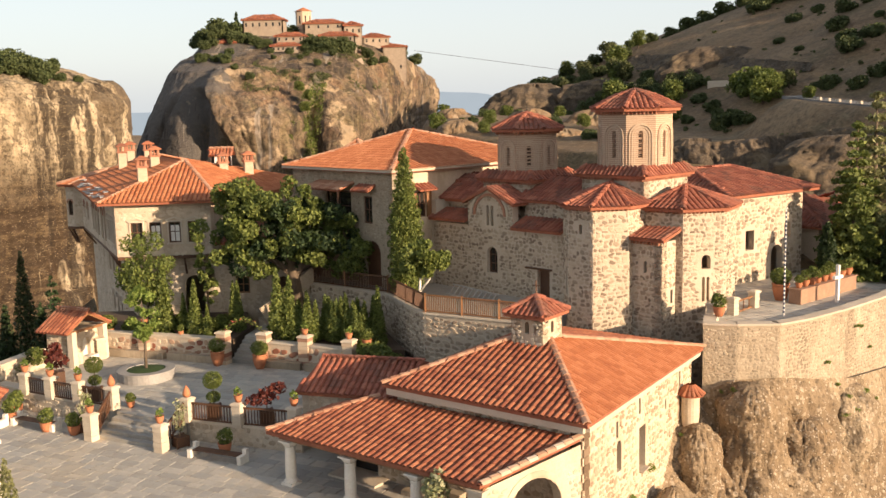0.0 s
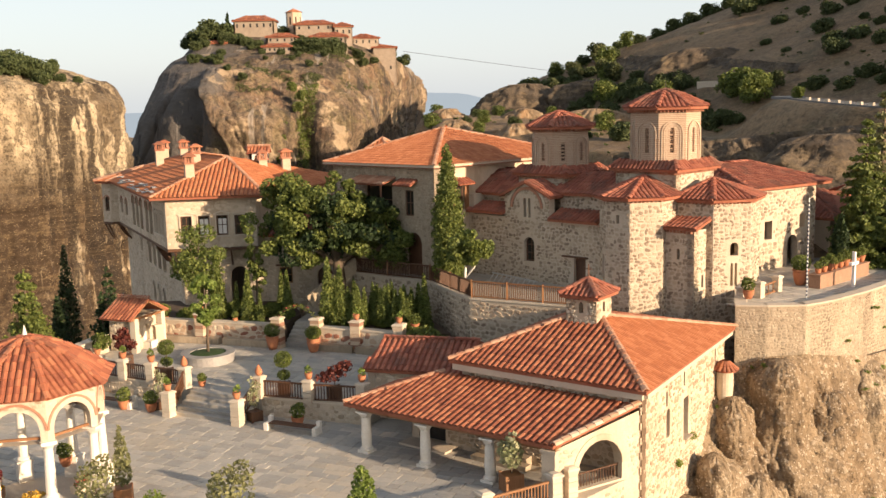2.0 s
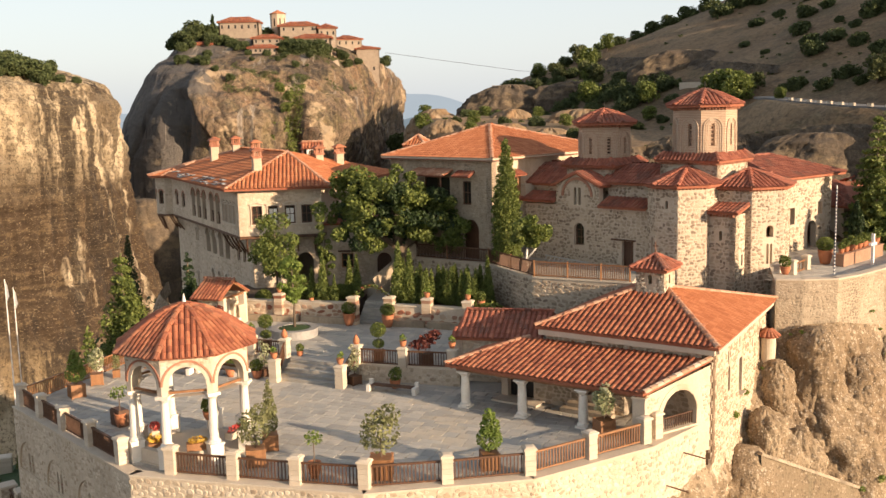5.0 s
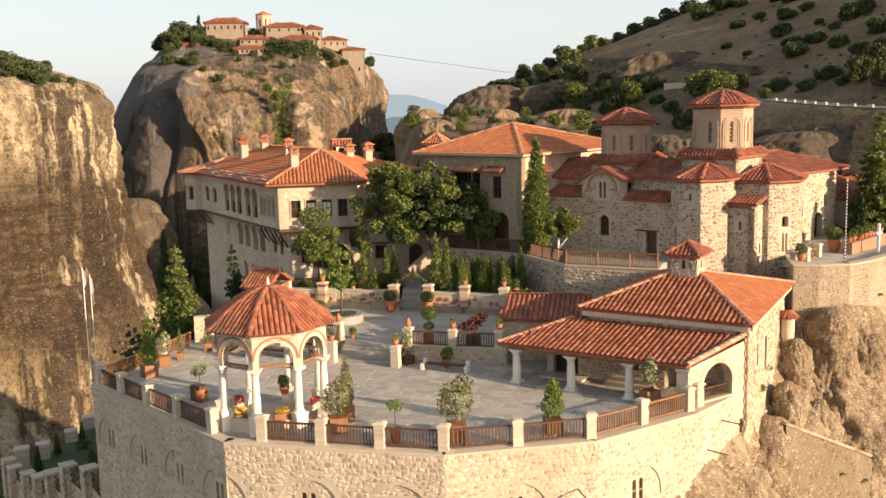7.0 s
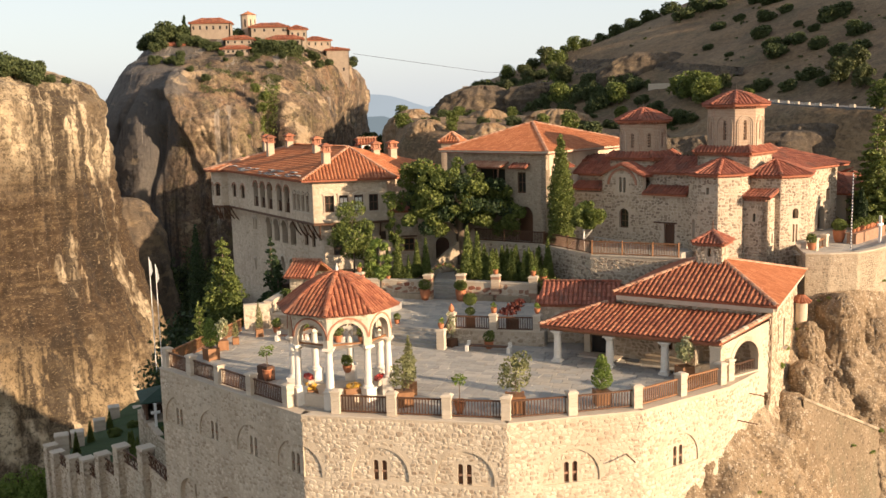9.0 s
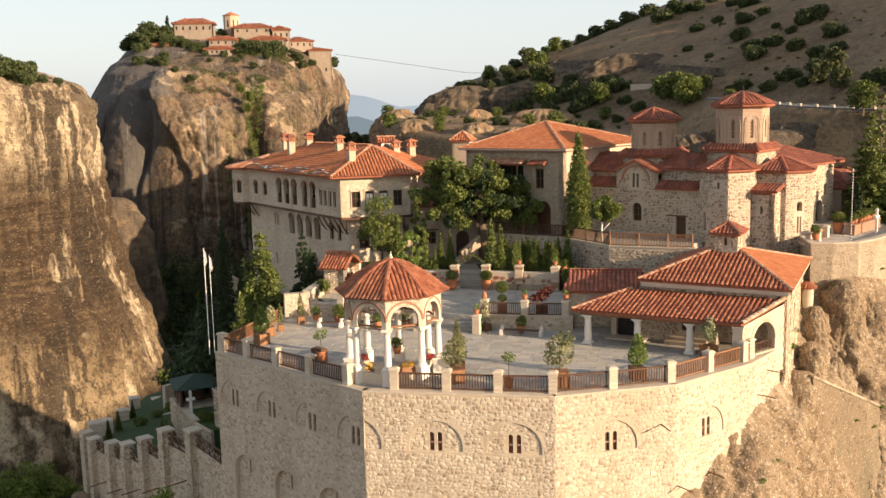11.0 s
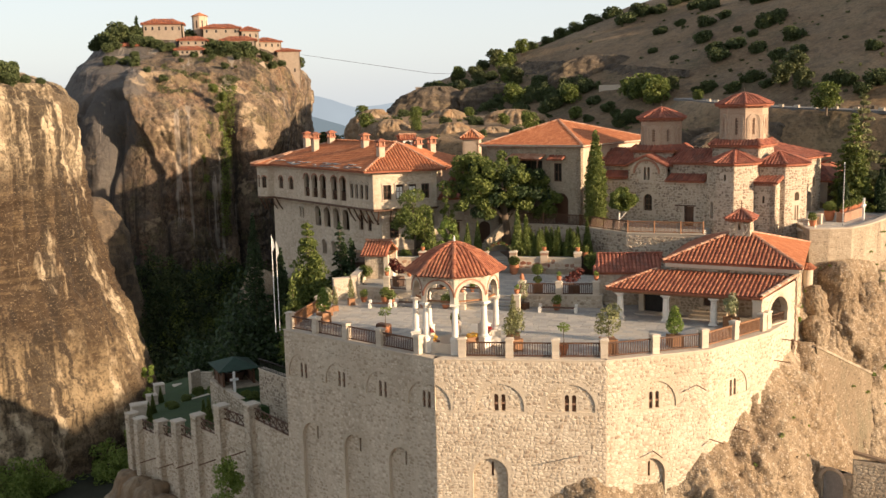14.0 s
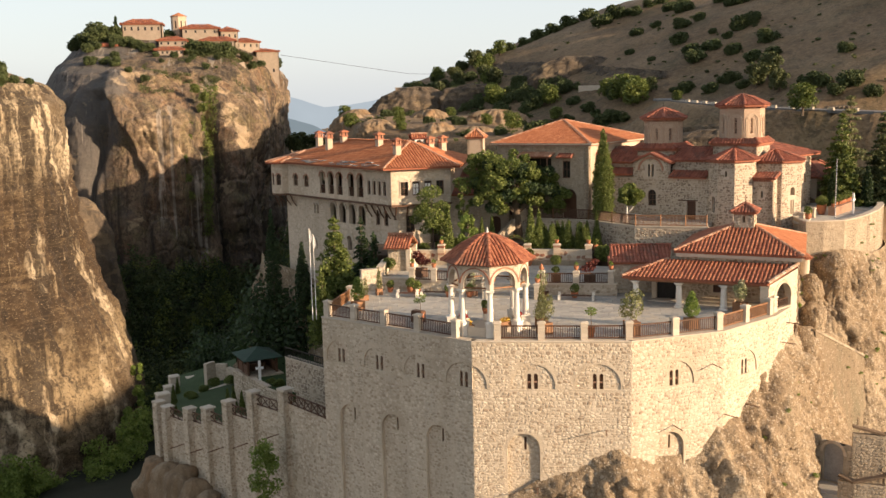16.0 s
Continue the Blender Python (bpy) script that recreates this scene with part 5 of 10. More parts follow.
# ---- church ----
def dog_tooth(shape, a, b, z, size=0.13):
    """A row of small turned bricks under an eave, from a to b."""
    L = math.dist(a, b)
    n = max(2, int(L / (size * 1.5)))
    r = math.atan2(b[1] - a[1], b[0] - a[0])
    for k in range(n):
        t = (k + 0.5) / n
        shape.box((a[0] + (b[0] - a[0]) * t, a[1] + (b[1] - a[1]) * t, z), (size, size, size), r + 0.785)


def polygon_part(parent, pts, z0, z1, name, stones_single=0, size=0.30, seed=1, mat=None, ops=None, mortar=None, close=False, proud=0.025):
    """A run of wall faces through pts (outer side on the right of the way... left to right seen from outside) with rubble stones. ops: {face: [openings]}."""
    sh, st = Shape(), []
    ops = ops or {}
    run = list(zip(pts, pts[1:] + (pts[:1] if close else [])))
    if not close:
        run = run[:len(pts) - 1]
    for k, (a, b) in enumerate(run):
        o = ops.get(k, [])
        wall(sh, a, b, z0, z1, 0.45, o)
        if stones_single is not None:
            st += stonework(a, b, z0, z1 - 0.1, holes_of(o, 0.08), size, proud, seed + k)
    ob = sh.put(name, mortar or M_mortar, parent)
    if st:
        pieces("stone", UNIT_STONES, st, mat or M_stone, ob, stones_single)
    return ob


church = thing("church", "Byzantine stone church with two brick domes and red tile roofs", "church")
# nave: long south wall with a cross gable, west part lower
S = -3.35
door_op = (0.0, CHURCH_Z, 0.95, 1.75, False)
A, B = ch(-12.4, S), ch(-1.75, S)
LS = 10.65
nave_ops = [(8.9, CHURCH_Z, 0.9, 1.75, False), (4.95, 5.55, 0.85, 1.55, True), (9.9 - 4.6, 8.15, 0.22, 1.35, True), (9.9 - 4.2, 8.15, 0.22, 1.35, True)]
ns = Shape()
wall(ns, A, B, CHURCH_Z - 1.5, 8.3, 0.6, nave_ops[:2])
nave = ns.put("wall", M_mortar, church, "grey and brown rubble wall")
pieces("stone", UNIT_STONES, stonework(A, B, CHURCH_Z - 1.5, 8.25, holes_of(nave_ops[:2], 0.08), 0.26, 0.025, 61), M_stone, nave, 150)
# lintel and door leaf
x, y, r = at_wall(A, B, 8.9, 0.3)
door = Shape().box((x, y, CHURCH_Z), (0.9, 0.08, 1.72), r).put("door", M_wood, church, "dark wooden side door")
x, y, r = at_wall(A, B, 8.6, 0.0)
Shape().box((x, y, CHURCH_Z + 1.78), (1.9, 0.3, 0.1), r).put("lintel", M_wood, church)
window(church, A, B, nave_ops[1], M_wood, (1, 2), 0.3)
# gable of the cross arm
G0, G1 = ch(-9.35, S - 0.04), ch(-5.75, S - 0.04)
gs = Shape()
wall(gs, G0, G1, 8.2, 9.75, 0.5, [(1.62, 8.0 + .35, 0.22, 1.2, True), (1.98, 8.35, 0.22, 1.2, True)])
for d in (0.0, 0.5):
    q = [at_wall(G0, G1, s, d)[:2] for s in (0, 3.6, 1.8)]
    gs.face((*q[0], 9.75), (*q[1], 9.75), (*q[2], 10.5))
gable = gs.put("wall", M_mortar, church, "gabled wall with a blind brick arch")
pieces("stone", UNIT_STONES, stonework(G0, G1, 8.2, lambda s: 9.75 + 0.7 * (1 - abs(s - 1.8) / 1.8), [(1.3, 2.3, 8.2, 9.7)], 0.24, 0.025, 66), M_stone, gable)
for rr, mt in ((1.15, M_brick), (1.38, M_ashlar)):
    ar = arch_ring(G0, G1, 1.8, 8.95, rr, 0.16, 0.09)
    ar.put("arch", mt, church)
# upper side walls and roofs of the nave
for e0, e1, z in ((-12.6, -9.35, 9.6), (-5.75, -1.9, 9.85)):
    a, b = ch(e0, -2.3), ch(e1, -2.3)
    w = Shape()
    wall(w, a, b, 8.2, z, 0.4, [((e1 - e0) * 0.35, 9.0, 0.18, 0.5, False)] if e0 > -6 else [])
    o = w.put("wall", M_mortar, church)
    pieces("stone", UNIT_STONES, stonework(a, b, 8.7, z, (), 0.24, 0.025, 70), M_stone, o)


def P3(e, n, z):
    return (*ch(e, n), z)


roof(church, [
    [P3(-5.7, S - .3, 8.38), P3(-2.0, S - .3, 8.38), P3(-2.0, -2.3, 8.95), P3(-5.7, -2.3, 8.95)],
    [P3(-12.6, S - .3, 8.55), P3(-9.4, S - .3, 8.55), P3(-9.4, -2.3, 9.1), P3(-12.6, -2.3, 9.1)],
    [P3(-12.8, -2.6, 9.65), P3(-9.2, -2.6, 9.65), P3(-9.2, -.4, 10.9), P3(-12.8, -.4, 10.9)],
    [P3(-6.3, -2.6, 9.9), P3(-1.6, -2.6, 9.9), P3(-1.6, -.2, 11.0), P3(-6.3, -.2, 11.0)],
    [P3(-9.6, S - .3, 9.72), P3(-9.6, -1.4, 9.72), P3(-7.55, -1.4, 10.62), P3(-7.55, S - .3, 10.62)],
    [P3(-5.5, -1.4, 9.72), P3(-5.5, S - .3, 9.72), P3(-7.55, S - .3, 10.62), P3(-7.55, -1.4, 10.62)],
    [P3(-1.6, 3.2, 9.9), P3(-12.8, 3.2, 9.9), P3(-12.8, .4, 11.0), P3(-1.6, .4, 11.0)],
], mat=M_tile_dark)
# closed north and west sides
polygon_part(church, [ch(-1.5, 3.4), ch(-12.6, 3.4), ch(-12.6, S)], CHURCH_Z - 1.5, 9.6, "wall", None)


def drum(parent, e, n, rad, z0, z1, apex, base_half, base_z0, seed, slits=True):
    """An eight-sided dome drum on a square base, with arched recesses and slit windows."""
    c = ch(e, n)
    ang = math.atan2(E_DIR.y, E_DIR.x) + math.pi / 8
    base = Shape()
    sq = [ch(e + dx * base_half, n + dy * base_half) for dx, dy in ((-1, -1), (1, -1), (1, 1), (-1, 1))]
    pts = [sq[0], sq[1], sq[2], sq[3]]
    b = polygon_part(parent, pts, base_z0, z0 - 0.25, "wall", 0, 0.3, seed, close=True)
    h = base_half + 0.28
    q = [P3(e + dx * h, n + dy * h, z0 - 0.28) for dx, dy in ((-1, -1), (1, -1), (1, 1), (-1, 1))]
    k = rad * 0.9
    t = [P3(e + dx * k, n + dy * k, z0 + 0.18) for dx, dy in ((-1, -1), (1, -1), (1, 1), (-1, 1))]
    roof(parent, [[q[i], q[(i + 1) % 4], t[(i + 1) % 4], t[i]] for i in range(4)], [(q[i], t[i]) for i in range(4)], M_tile_dark, pitch=0.27, length=0.36)
    corn = Shape()
    for i in range(4):
        a, b2 = [ch(e + dx * (base_half + .1), n + dy * (base_half + .1)) for dx, dy in (((-1, -1), (1, -1), (1, 1), (-1, 1))[i], ((-1, -1), (1, -1), (1, 1), (-1, 1))[(i + 1) % 4])]
        dog_tooth(corn, a, b2, z0 - 0.55)
    tagged(corn.put("cornice", M_brick, parent), kind="stuff")
    ring = [(c[0] + rad * math.cos(ang + k * math.pi / 4), c[1] + rad * math.sin(ang + k * math.pi / 4)) for k in range(8)]
    side = math.dist(ring[0], ring[1])
    sh, arcs, joints = Shape(), Shape(), Shape()
    H = z1 - z0
    for k in range(8):
        a, b2 = ring[k], ring[(k + 1) % 8]
        op = [(side / 2, z0 + H * 0.2, 0.25, H * 0.46, True)]
        wall(sh, a, b2, z0 - 0.1, z1, 0.35, op)
        # stepped brick arches round the window
        for r2, d in ((0.30, -0.02), (0.44, -0.045), (0.58, -0.07)):
            r2 *= side / 1.6
            zc = z0 + H * 0.58
            for j in range(8):
                t0, t1 = math.pi * j / 8, math.pi * (j + 1) / 8
                w2 = 0.07
                pts = [(*at_wall(a, b2, side / 2 - qq * math.cos(tt), dd)[:2], zc + qq * math.sin(tt)) for dd in (d, 0.02) for tt, qq in ((t0, r2), (t1, r2), (t1, r2 + w2), (t0, r2 + w2))]
                arcs.add(pts, [(0, 1, 2, 3), (4, 5, 1, 0), (3, 2, 6, 7)])
            for sg in (-1, 1):
                x, y, r = at_wall(a, b2, side / 2 + sg * (r2 + .035), d / 2 + .01)
                arcs.box((x, y, z0 + 0.15), (0.07, abs(d) + .02, zc - z0 - 0.15), r)
        # brick courses
        nz = int(H / 0.105)
        for j in range(nz):
            x, y, r = at_wall(a, b2, side / 2, -0.004)
            joints.box((x, y, z0 + j * H / nz), (side, 0.02, 0.028), r)
        for j in range(5):
            x, y, r = at_wall(a, b2, side / 2, 0.12)
            sh.box((x, y, z0 + H * (0.27 + 0.085 * j)), (0.25, 0.06, 0.07), r)
        x, y, r = at_wall(a, b2, side / 2, 0.3)
        Shape().box((x, y, z0 + H * .2), (0.3, 0.02, H * .46), r).put("pane", M_glass, parent)
    sh.put("drum", M_drum, parent, "eight-sided brick dome drum")
    tagged(arcs.put("arch_moulding", M_drum, parent), kind="stuff")
    tagged(joints.put("brickwork", M_brickpale, parent), kind="stuff")
    er = rad + 0.42
    ev = [(c[0] + er * math.cos(ang + k * math.pi / 4), c[1] + er * math.sin(ang + k * math.pi / 4), z1 + 0.12) for k in range(8)]
    mid = [(c[0] + er * .45 * math.cos(ang + k * math.pi / 4), c[1] + er * .45 * math.sin(ang + k * math.pi / 4), z1 + 0.12 + (apex - z1 - .12) * 0.66) for k in range(8)]
    ap = (c[0], c[1], apex)
    planes = []
    for k in range(8):
        planes += [[ev[k], ev[(k + 1) % 8], mid[(k + 1) % 8], mid[k]], [mid[k], mid[(k + 1) % 8], ap]]
    roof(parent, planes, [(ev[k], mid[k]) for k in range(8)] + [(mid[k], ap) for k in range(8)], M_tile_dark, pitch=0.27, length=0.36)
    dt = Shape()
    for k in range(8):
        a, b2 = [(c[0] + (rad + .12) * math.cos(ang + (k + j) * math.pi / 4), c[1] + (rad + .12) * math.sin(ang + (k + j) * math.pi / 4)) for j in (0, 1)]
        dog_tooth(dt, a, b2, z1 - 0.16)
    tagged(dt.put("cornice", M_brick, parent), kind="stuff")
    cr = Shape().box((c[0], c[1], apex - .05), (0.03, 0.03, 0.6)).box((c[0], c[1], apex + .3), (0.28, 0.03, 0.03), math.atan2(N_DIR.y, N_DIR.x))
    cr.put("cross", M_dark, parent)


drum(church, 0.0, 0.35, 2.05, 11.75, 14.85, 15.95, 2.05, 8.0, 80)
drum(church, -7.75, 0.2, 1.85, 11.25, 13.75, 14.8, 1.9, 8.5, 90)


def apse(parent, pts, z0, z1, apex, seed, ops=None, over=0.3, single=60):
    """A polygonal apse with a fan of roof planes up to its apex."""
    polygon_part(parent, pts, z0, z1, "wall", single, 0.26, seed, ops=ops, proud=.025)
    mx, my = apex[0], apex[1]
    ev = []
    for p in pts:
        d = (Vector(p) - Vector((mx, my)))
        d = d * (1 + over / d.length)
        ev.append((mx + d.x, my + d.y, z1 + 0.1))
    roof(parent, [[ev[k], ev[k + 1], apex] for k in range(len(ev) - 1)], [(e, apex) for e in ev], M_tile_dark, pitch=0.28, length=0.38)
    dt = Shape()
    for a, b in zip(pts, pts[1:]):
        dog_tooth(dt, a, b, z1 - 0.14, 0.15)
    tagged(dt.put("cornice", M_brick, parent), kind="stuff")


# south conch, the small bay, the main apse
conch = [ch(-1.75, -2.2), ch(-1.75, S - .35), ch(-0.55, -4.75), ch(1.05, -4.75), ch(2.15, -3.2), ch(2.15, -1.7)]
conch_ops = {1: [(0.95, 5.25, 0.5, 1.5, True)], 2: [(0.8, 8.6, .2, .5, False)]}
apse(church, conch, -0.5, 9.95, (*ch(0.1, -2.0), 11.05), 100, conch_ops, single=150)
x, y, r = at_wall(conch[1], conch[2], 0.95, 0.25)
Shape().box((x, y, 5.25), (0.5, 0.03, 1.5), r).put("pane", M_glass, church)
# small bay between the apses
bay = [ch(2.0, -2.85), ch(3.95, -2.85), ch(3.95, -1.2)]
bo = polygon_part(church, bay, -0.5, 8.25, "wall", 60, 0.26, 110, ops={0: [(0.95, 6.6, 0.2, 0.6, True)], 1: [(.9, 5.0, .2, .7, False)]})
bb = [P3(1.8, -3.15, 8.4), P3(4.25, -3.15, 8.4), P3(4.25, -1.2, 8.95), P3(1.8, -1.2, 9.0)]
roof(church, [bb], mat=M_tile_dark, pitch=0.28)
dt = Shape()
dog_tooth(dt, ch(2, -2.95), ch(3.95, -2.95), 8.1)
tagged(dt.put("cornice", M_brick, church), kind="stuff")
mainapse = [ch(2.1, -1.75), ch(4.35, -1.55), ch(5.6, 0.35), ch(5.0, 2.5), ch(2.5, 3.2)]
apse(church, mainapse, -0.5, 9.75, (*ch(3.1, 0.55), 10.85), 120, {1: [(1.15, 5.0, .16, 1.3, True), (1.4, 5.0, .16, 1.3, True), (1.28, 6.7, .5, .75, True)]}, single=100)

# ---- refectory wing behind the trees ----
ref = thing("refectory", "long plastered refectory wing with a hipped tile roof", "building")


RA, RB, RC = ch(-22.9, -6.45), ch(-12.65, -6.45), ch(-12.65, 6.0)
rops = [(2.0, 4.3, 1.4, 2.6, True), (8.2, 4.3, 1.5, 2.9, True), (7.85, 8.25, 0.85, 1.7, False), (4.9, 8.2, 2.6, 2.0, False)]
sops = [(2.3, 8.6, 0.8, 1.6, False), (6.0, 8.6, 0.8, 1.6, False)]
rs_ = Shape()
wall(rs_, RA, RB, 1.5, 11.5, 0.5, rops)
wall(rs_, ch(-22.9, 6), RA, 1.5, 11.5, 0.5)
ro = rs_.put("wall", M_weathermortar, ref, "wall of small coursed brown stone")
rs_ = Shape()
wall(rs_, RB, RC, 1.5, 11.5, 0.5, sops)
wall(rs_, RC, ch(-22.9, 6), 1.5, 11.5, 0.5)
rs_.put("wall", M_plaster, ref, "ochre plastered wall")
joined("stonework", UNIT_STONES, stonework(RA, RB, 4.2, 11.4, holes_of(rops, .1), 0.2, 0.014, 131), M_weathered, ro)
for o in rops[2:]:
    window(ref, RA, RB, o, M_wood, (1, 1), 0.15)
for o in sops:
    window(ref, RB, RC, o, M_wood, (1, 1), 0.15)
    for sg in (-1, 1):
        x, y, r = at_wall(RB, RC, o[0] + sg * 0.62, -0.05)
        Shape().box((x, y, o[1]), (0.42, 0.05, o[3]), r).put("shutter", M_wood_light, ref)
    x, y, r = at_wall(RB, RC, o[0], -0.35)
    a = [(*at_wall(RB, RC, o[0] + s, d)[:2], z) for s, d, z in ((-.75, -.75, o[1] + o[3] + .12), (.75, -.75, o[1] + o[3] + .12), (.75, 0, o[1] + o[3] + .45), (-.75, 0, o[1] + o[3] + .45))]
    roof(ref, [a], slab_name="canopy", mat=M_tile_dark, pitch=.28, thick=.06)
a = [(*at_wall(RA, RB, s, d)[:2], z) for s, d, z in ((2.9, -1.3, 10.35), (6.6, -1.3, 10.35), (6.6, 0, 10.75), (2.9, 0, 10.75))]
roof(ref, [a], slab_name="canopy", mat=M_ridge, pitch=.34, thick=.06)
a = [(*at_wall(RA, RB, s, d)[:2], z) for s, d, z in ((7.0, -.7, 10.3), (8.7, -.7, 10.3), (8.7, 0, 10.65), (7.0, 0, 10.65))]
roof(ref, [a], slab_name="canopy", mat=M_tile_dark, pitch=.28, thick=.06)
for s in (3.2, 6.3):
    Shape().beam((*at_wall(RA, RB, s, -1.1)[:2], 8.1), (*at_wall(RA, RB, s, -1.1)[:2], 10.3), .12, .12).put("post", M_wood, ref)
Shape().box((*at_wall(RA, RB, 4.75, -.6)[:2], 8.0), (3.4, 1.2, .12), math.atan2(-.7238, .69)).put("balcony", M_wood, ref)
for o in rops[:2]:
    x, y, r = at_wall(RA, RB, o[0], 0.25)
    Shape().box((x, y, 4.3), (o[2], .08, o[3]), r).put("door", M_wood, ref, "arched dark wooden door")
re = [P3(-23.4, -6.95, 11.6), P3(-12.15, -6.95, 11.6), P3(-12.15, 8.3, 11.6), P3(-23.4, 8.3, 11.6)]
rt = P3(-19.1, .9, 13.75)
roof(ref, [[re[0], re[1], rt], [re[1], re[2], rt], [re[2], re[3], rt], [re[3], re[0], rt]], [(p, rt) for p in re], M_tile_new)
Shape().beam(re[0], re[1], .1, .18).beam(re[1], re[2], .1, .18).put("fascia", M_ashlar, ref)

tw = thing("roof_tower", "small pale tower with a pyramid tile roof behind the wings", "tower")
tc_ = Vector((-7.6, 85.8))
ts = [tuple(tc_ + Vector(v)) for v in ((-1.25, -.5), (.5, -1.25), (1.25, .5), (-.5, 1.25))]
tsh = Shape()
for a, b in zip(ts, ts[1:] + ts[:1]):
    wall(tsh, a, b, 4, 11.6, .3)
tsh.put("wall", M_drum, tw)
te = [(*(tc_ + (Vector(v) - tc_) * 1.25), 11.65) for v in ts]
roof(tw, [[te[k], te[(k + 1) % 4], (*tc_, 12.6)] for k in range(4)], [(p, (*tc_, 12.62)) for p in te], M_tile_new)

# ---- building beyond the apse ----
sb_ = thing("guest_house", "rubble guest house with a low hipped tile roof beside the church", "building")
sq = [(16.6, 57.2), (22.4, 61.2), (18.5, 68), (11, 64)]
polygon_part(sb_, sq, 3.5, 9.6, "wall", 0, 0.34, 140, close=True, ops={0: [(2.0, 6.3, .8, 1.2, False), (4.6, 4.4, 1.1, 2.0, True), (5.6, 6.8, .6, .9, False)]})
ev = [(16.4, 56.2, 9.75), (23.5, 61.2, 9.75), (18.8, 69, 9.75), (10, 64.5, 9.75)]
tp = [(18.5, 63.5, 11.05), (15.4, 61.35, 11.05)]
roof(sb_, [[ev[0], ev[1], tp[0], tp[1]], [ev[1], ev[2], tp[0]], [ev[2], ev[3], tp[1], tp[0]], [ev[3], ev[0], tp[1]]], [(ev[0], tp[1]), (ev[1], tp[0]), (ev[2], tp[0]), (tp[1], tp[0])], M_tile_dark)
sb2 = thing("outbuilding", "small plastered outbuilding with an old tile roof", "building")
sq = [(24.0, 62.5), (29.5, 66.5), (26.5, 70.5), (21, 66.5)]
polygon_part(sb2, sq, 3.5, 7.0, "wall", None, close=True, mortar=M_plaster, ops={0: [(2, 5.2, .9, 1.2, False), (4.6, 4.4, 1, 2, False)]})
ev = [(24.0, 61.6, 7.1), (30.4, 66.4, 7.1), (26.6, 71.4, 7.1), (20, 66.6, 7.1)]
tp = [(26.5, 66.2, 8.6), (24, 66.4, 8.6)]
roof(sb2, [[ev[0], ev[1], tp[0], tp[1]], [ev[1], ev[2], tp[0]], [ev[2], ev[3], tp[1], tp[0]], [ev[3], ev[0], tp[1]]], [(ev[0], tp[1]), (ev[1], tp[0])], M_tile_dark)

# ---- gallery wing on the cliff ----
gal = thing("gallery_wing", "three-storey monks' wing with an arcaded timber gallery on the cliff edge", "building")
GF0, GF1 = (-21.75, 63.65), (-15.6, 64.25)       # short front, upper storey
GL = (-31.9, 84.6)                               # far end of the long side
side_dir = (Vector(GF0) - Vector(GL)).normalized()
LG = math.dist(GL, GF0)
UP0, UP1 = 6.0, 9.45
front_ops = [(s, 6.85, 0.78, 1.4, False) for s in (1.35, 2.55, 3.8, 5.05)]
arc = [(LG - 1.1 - k * 0.92, 6.85, 0.56, 1.4, False) for k in range(4)]
arc += [(LG - 5.6 - k * 1.75 - (0.5 if k > 1 else 0), 6.45, 1.15, 2.35, True) for k in range(5)]
arc += [(LG - 16.6, 6.95, 1.0, 1.35, True), (LG - 19.0, 6.95, 1.0, 1.35, True), (LG - 21.6, 6.95, 1.0, 1.35, True)]
gsh = Shape()
wall(gsh, GF0, GF1, UP0, UP1, 0.35, front_ops)
wall(gsh, GL, GF0, UP0, UP1, 0.35, arc)
GB = (-24.5, 88.5)
wall(gsh, GF1, (-10.5, 78), UP0, UP1, 0.35)
wall(gsh, (-10.5, 78), GB, UP0, UP1, 0.35)
wall(gsh, GB, GL, UP0, UP1, 0.35, [(2.5, 6.95, .9, 1.3, True)])
gw = gsh.put("wall", M_plaster, gal, "pale plastered upper storey")
joined("stonework", UNIT_STONES, stonework(GL, GF0, UP0, UP1, holes_of(arc, .22), .3, .02, 155) + stonework(GF0, GF1, UP0, UP1, holes_of(front_ops, .24), .34, .012, 156), M_palestone, gw)
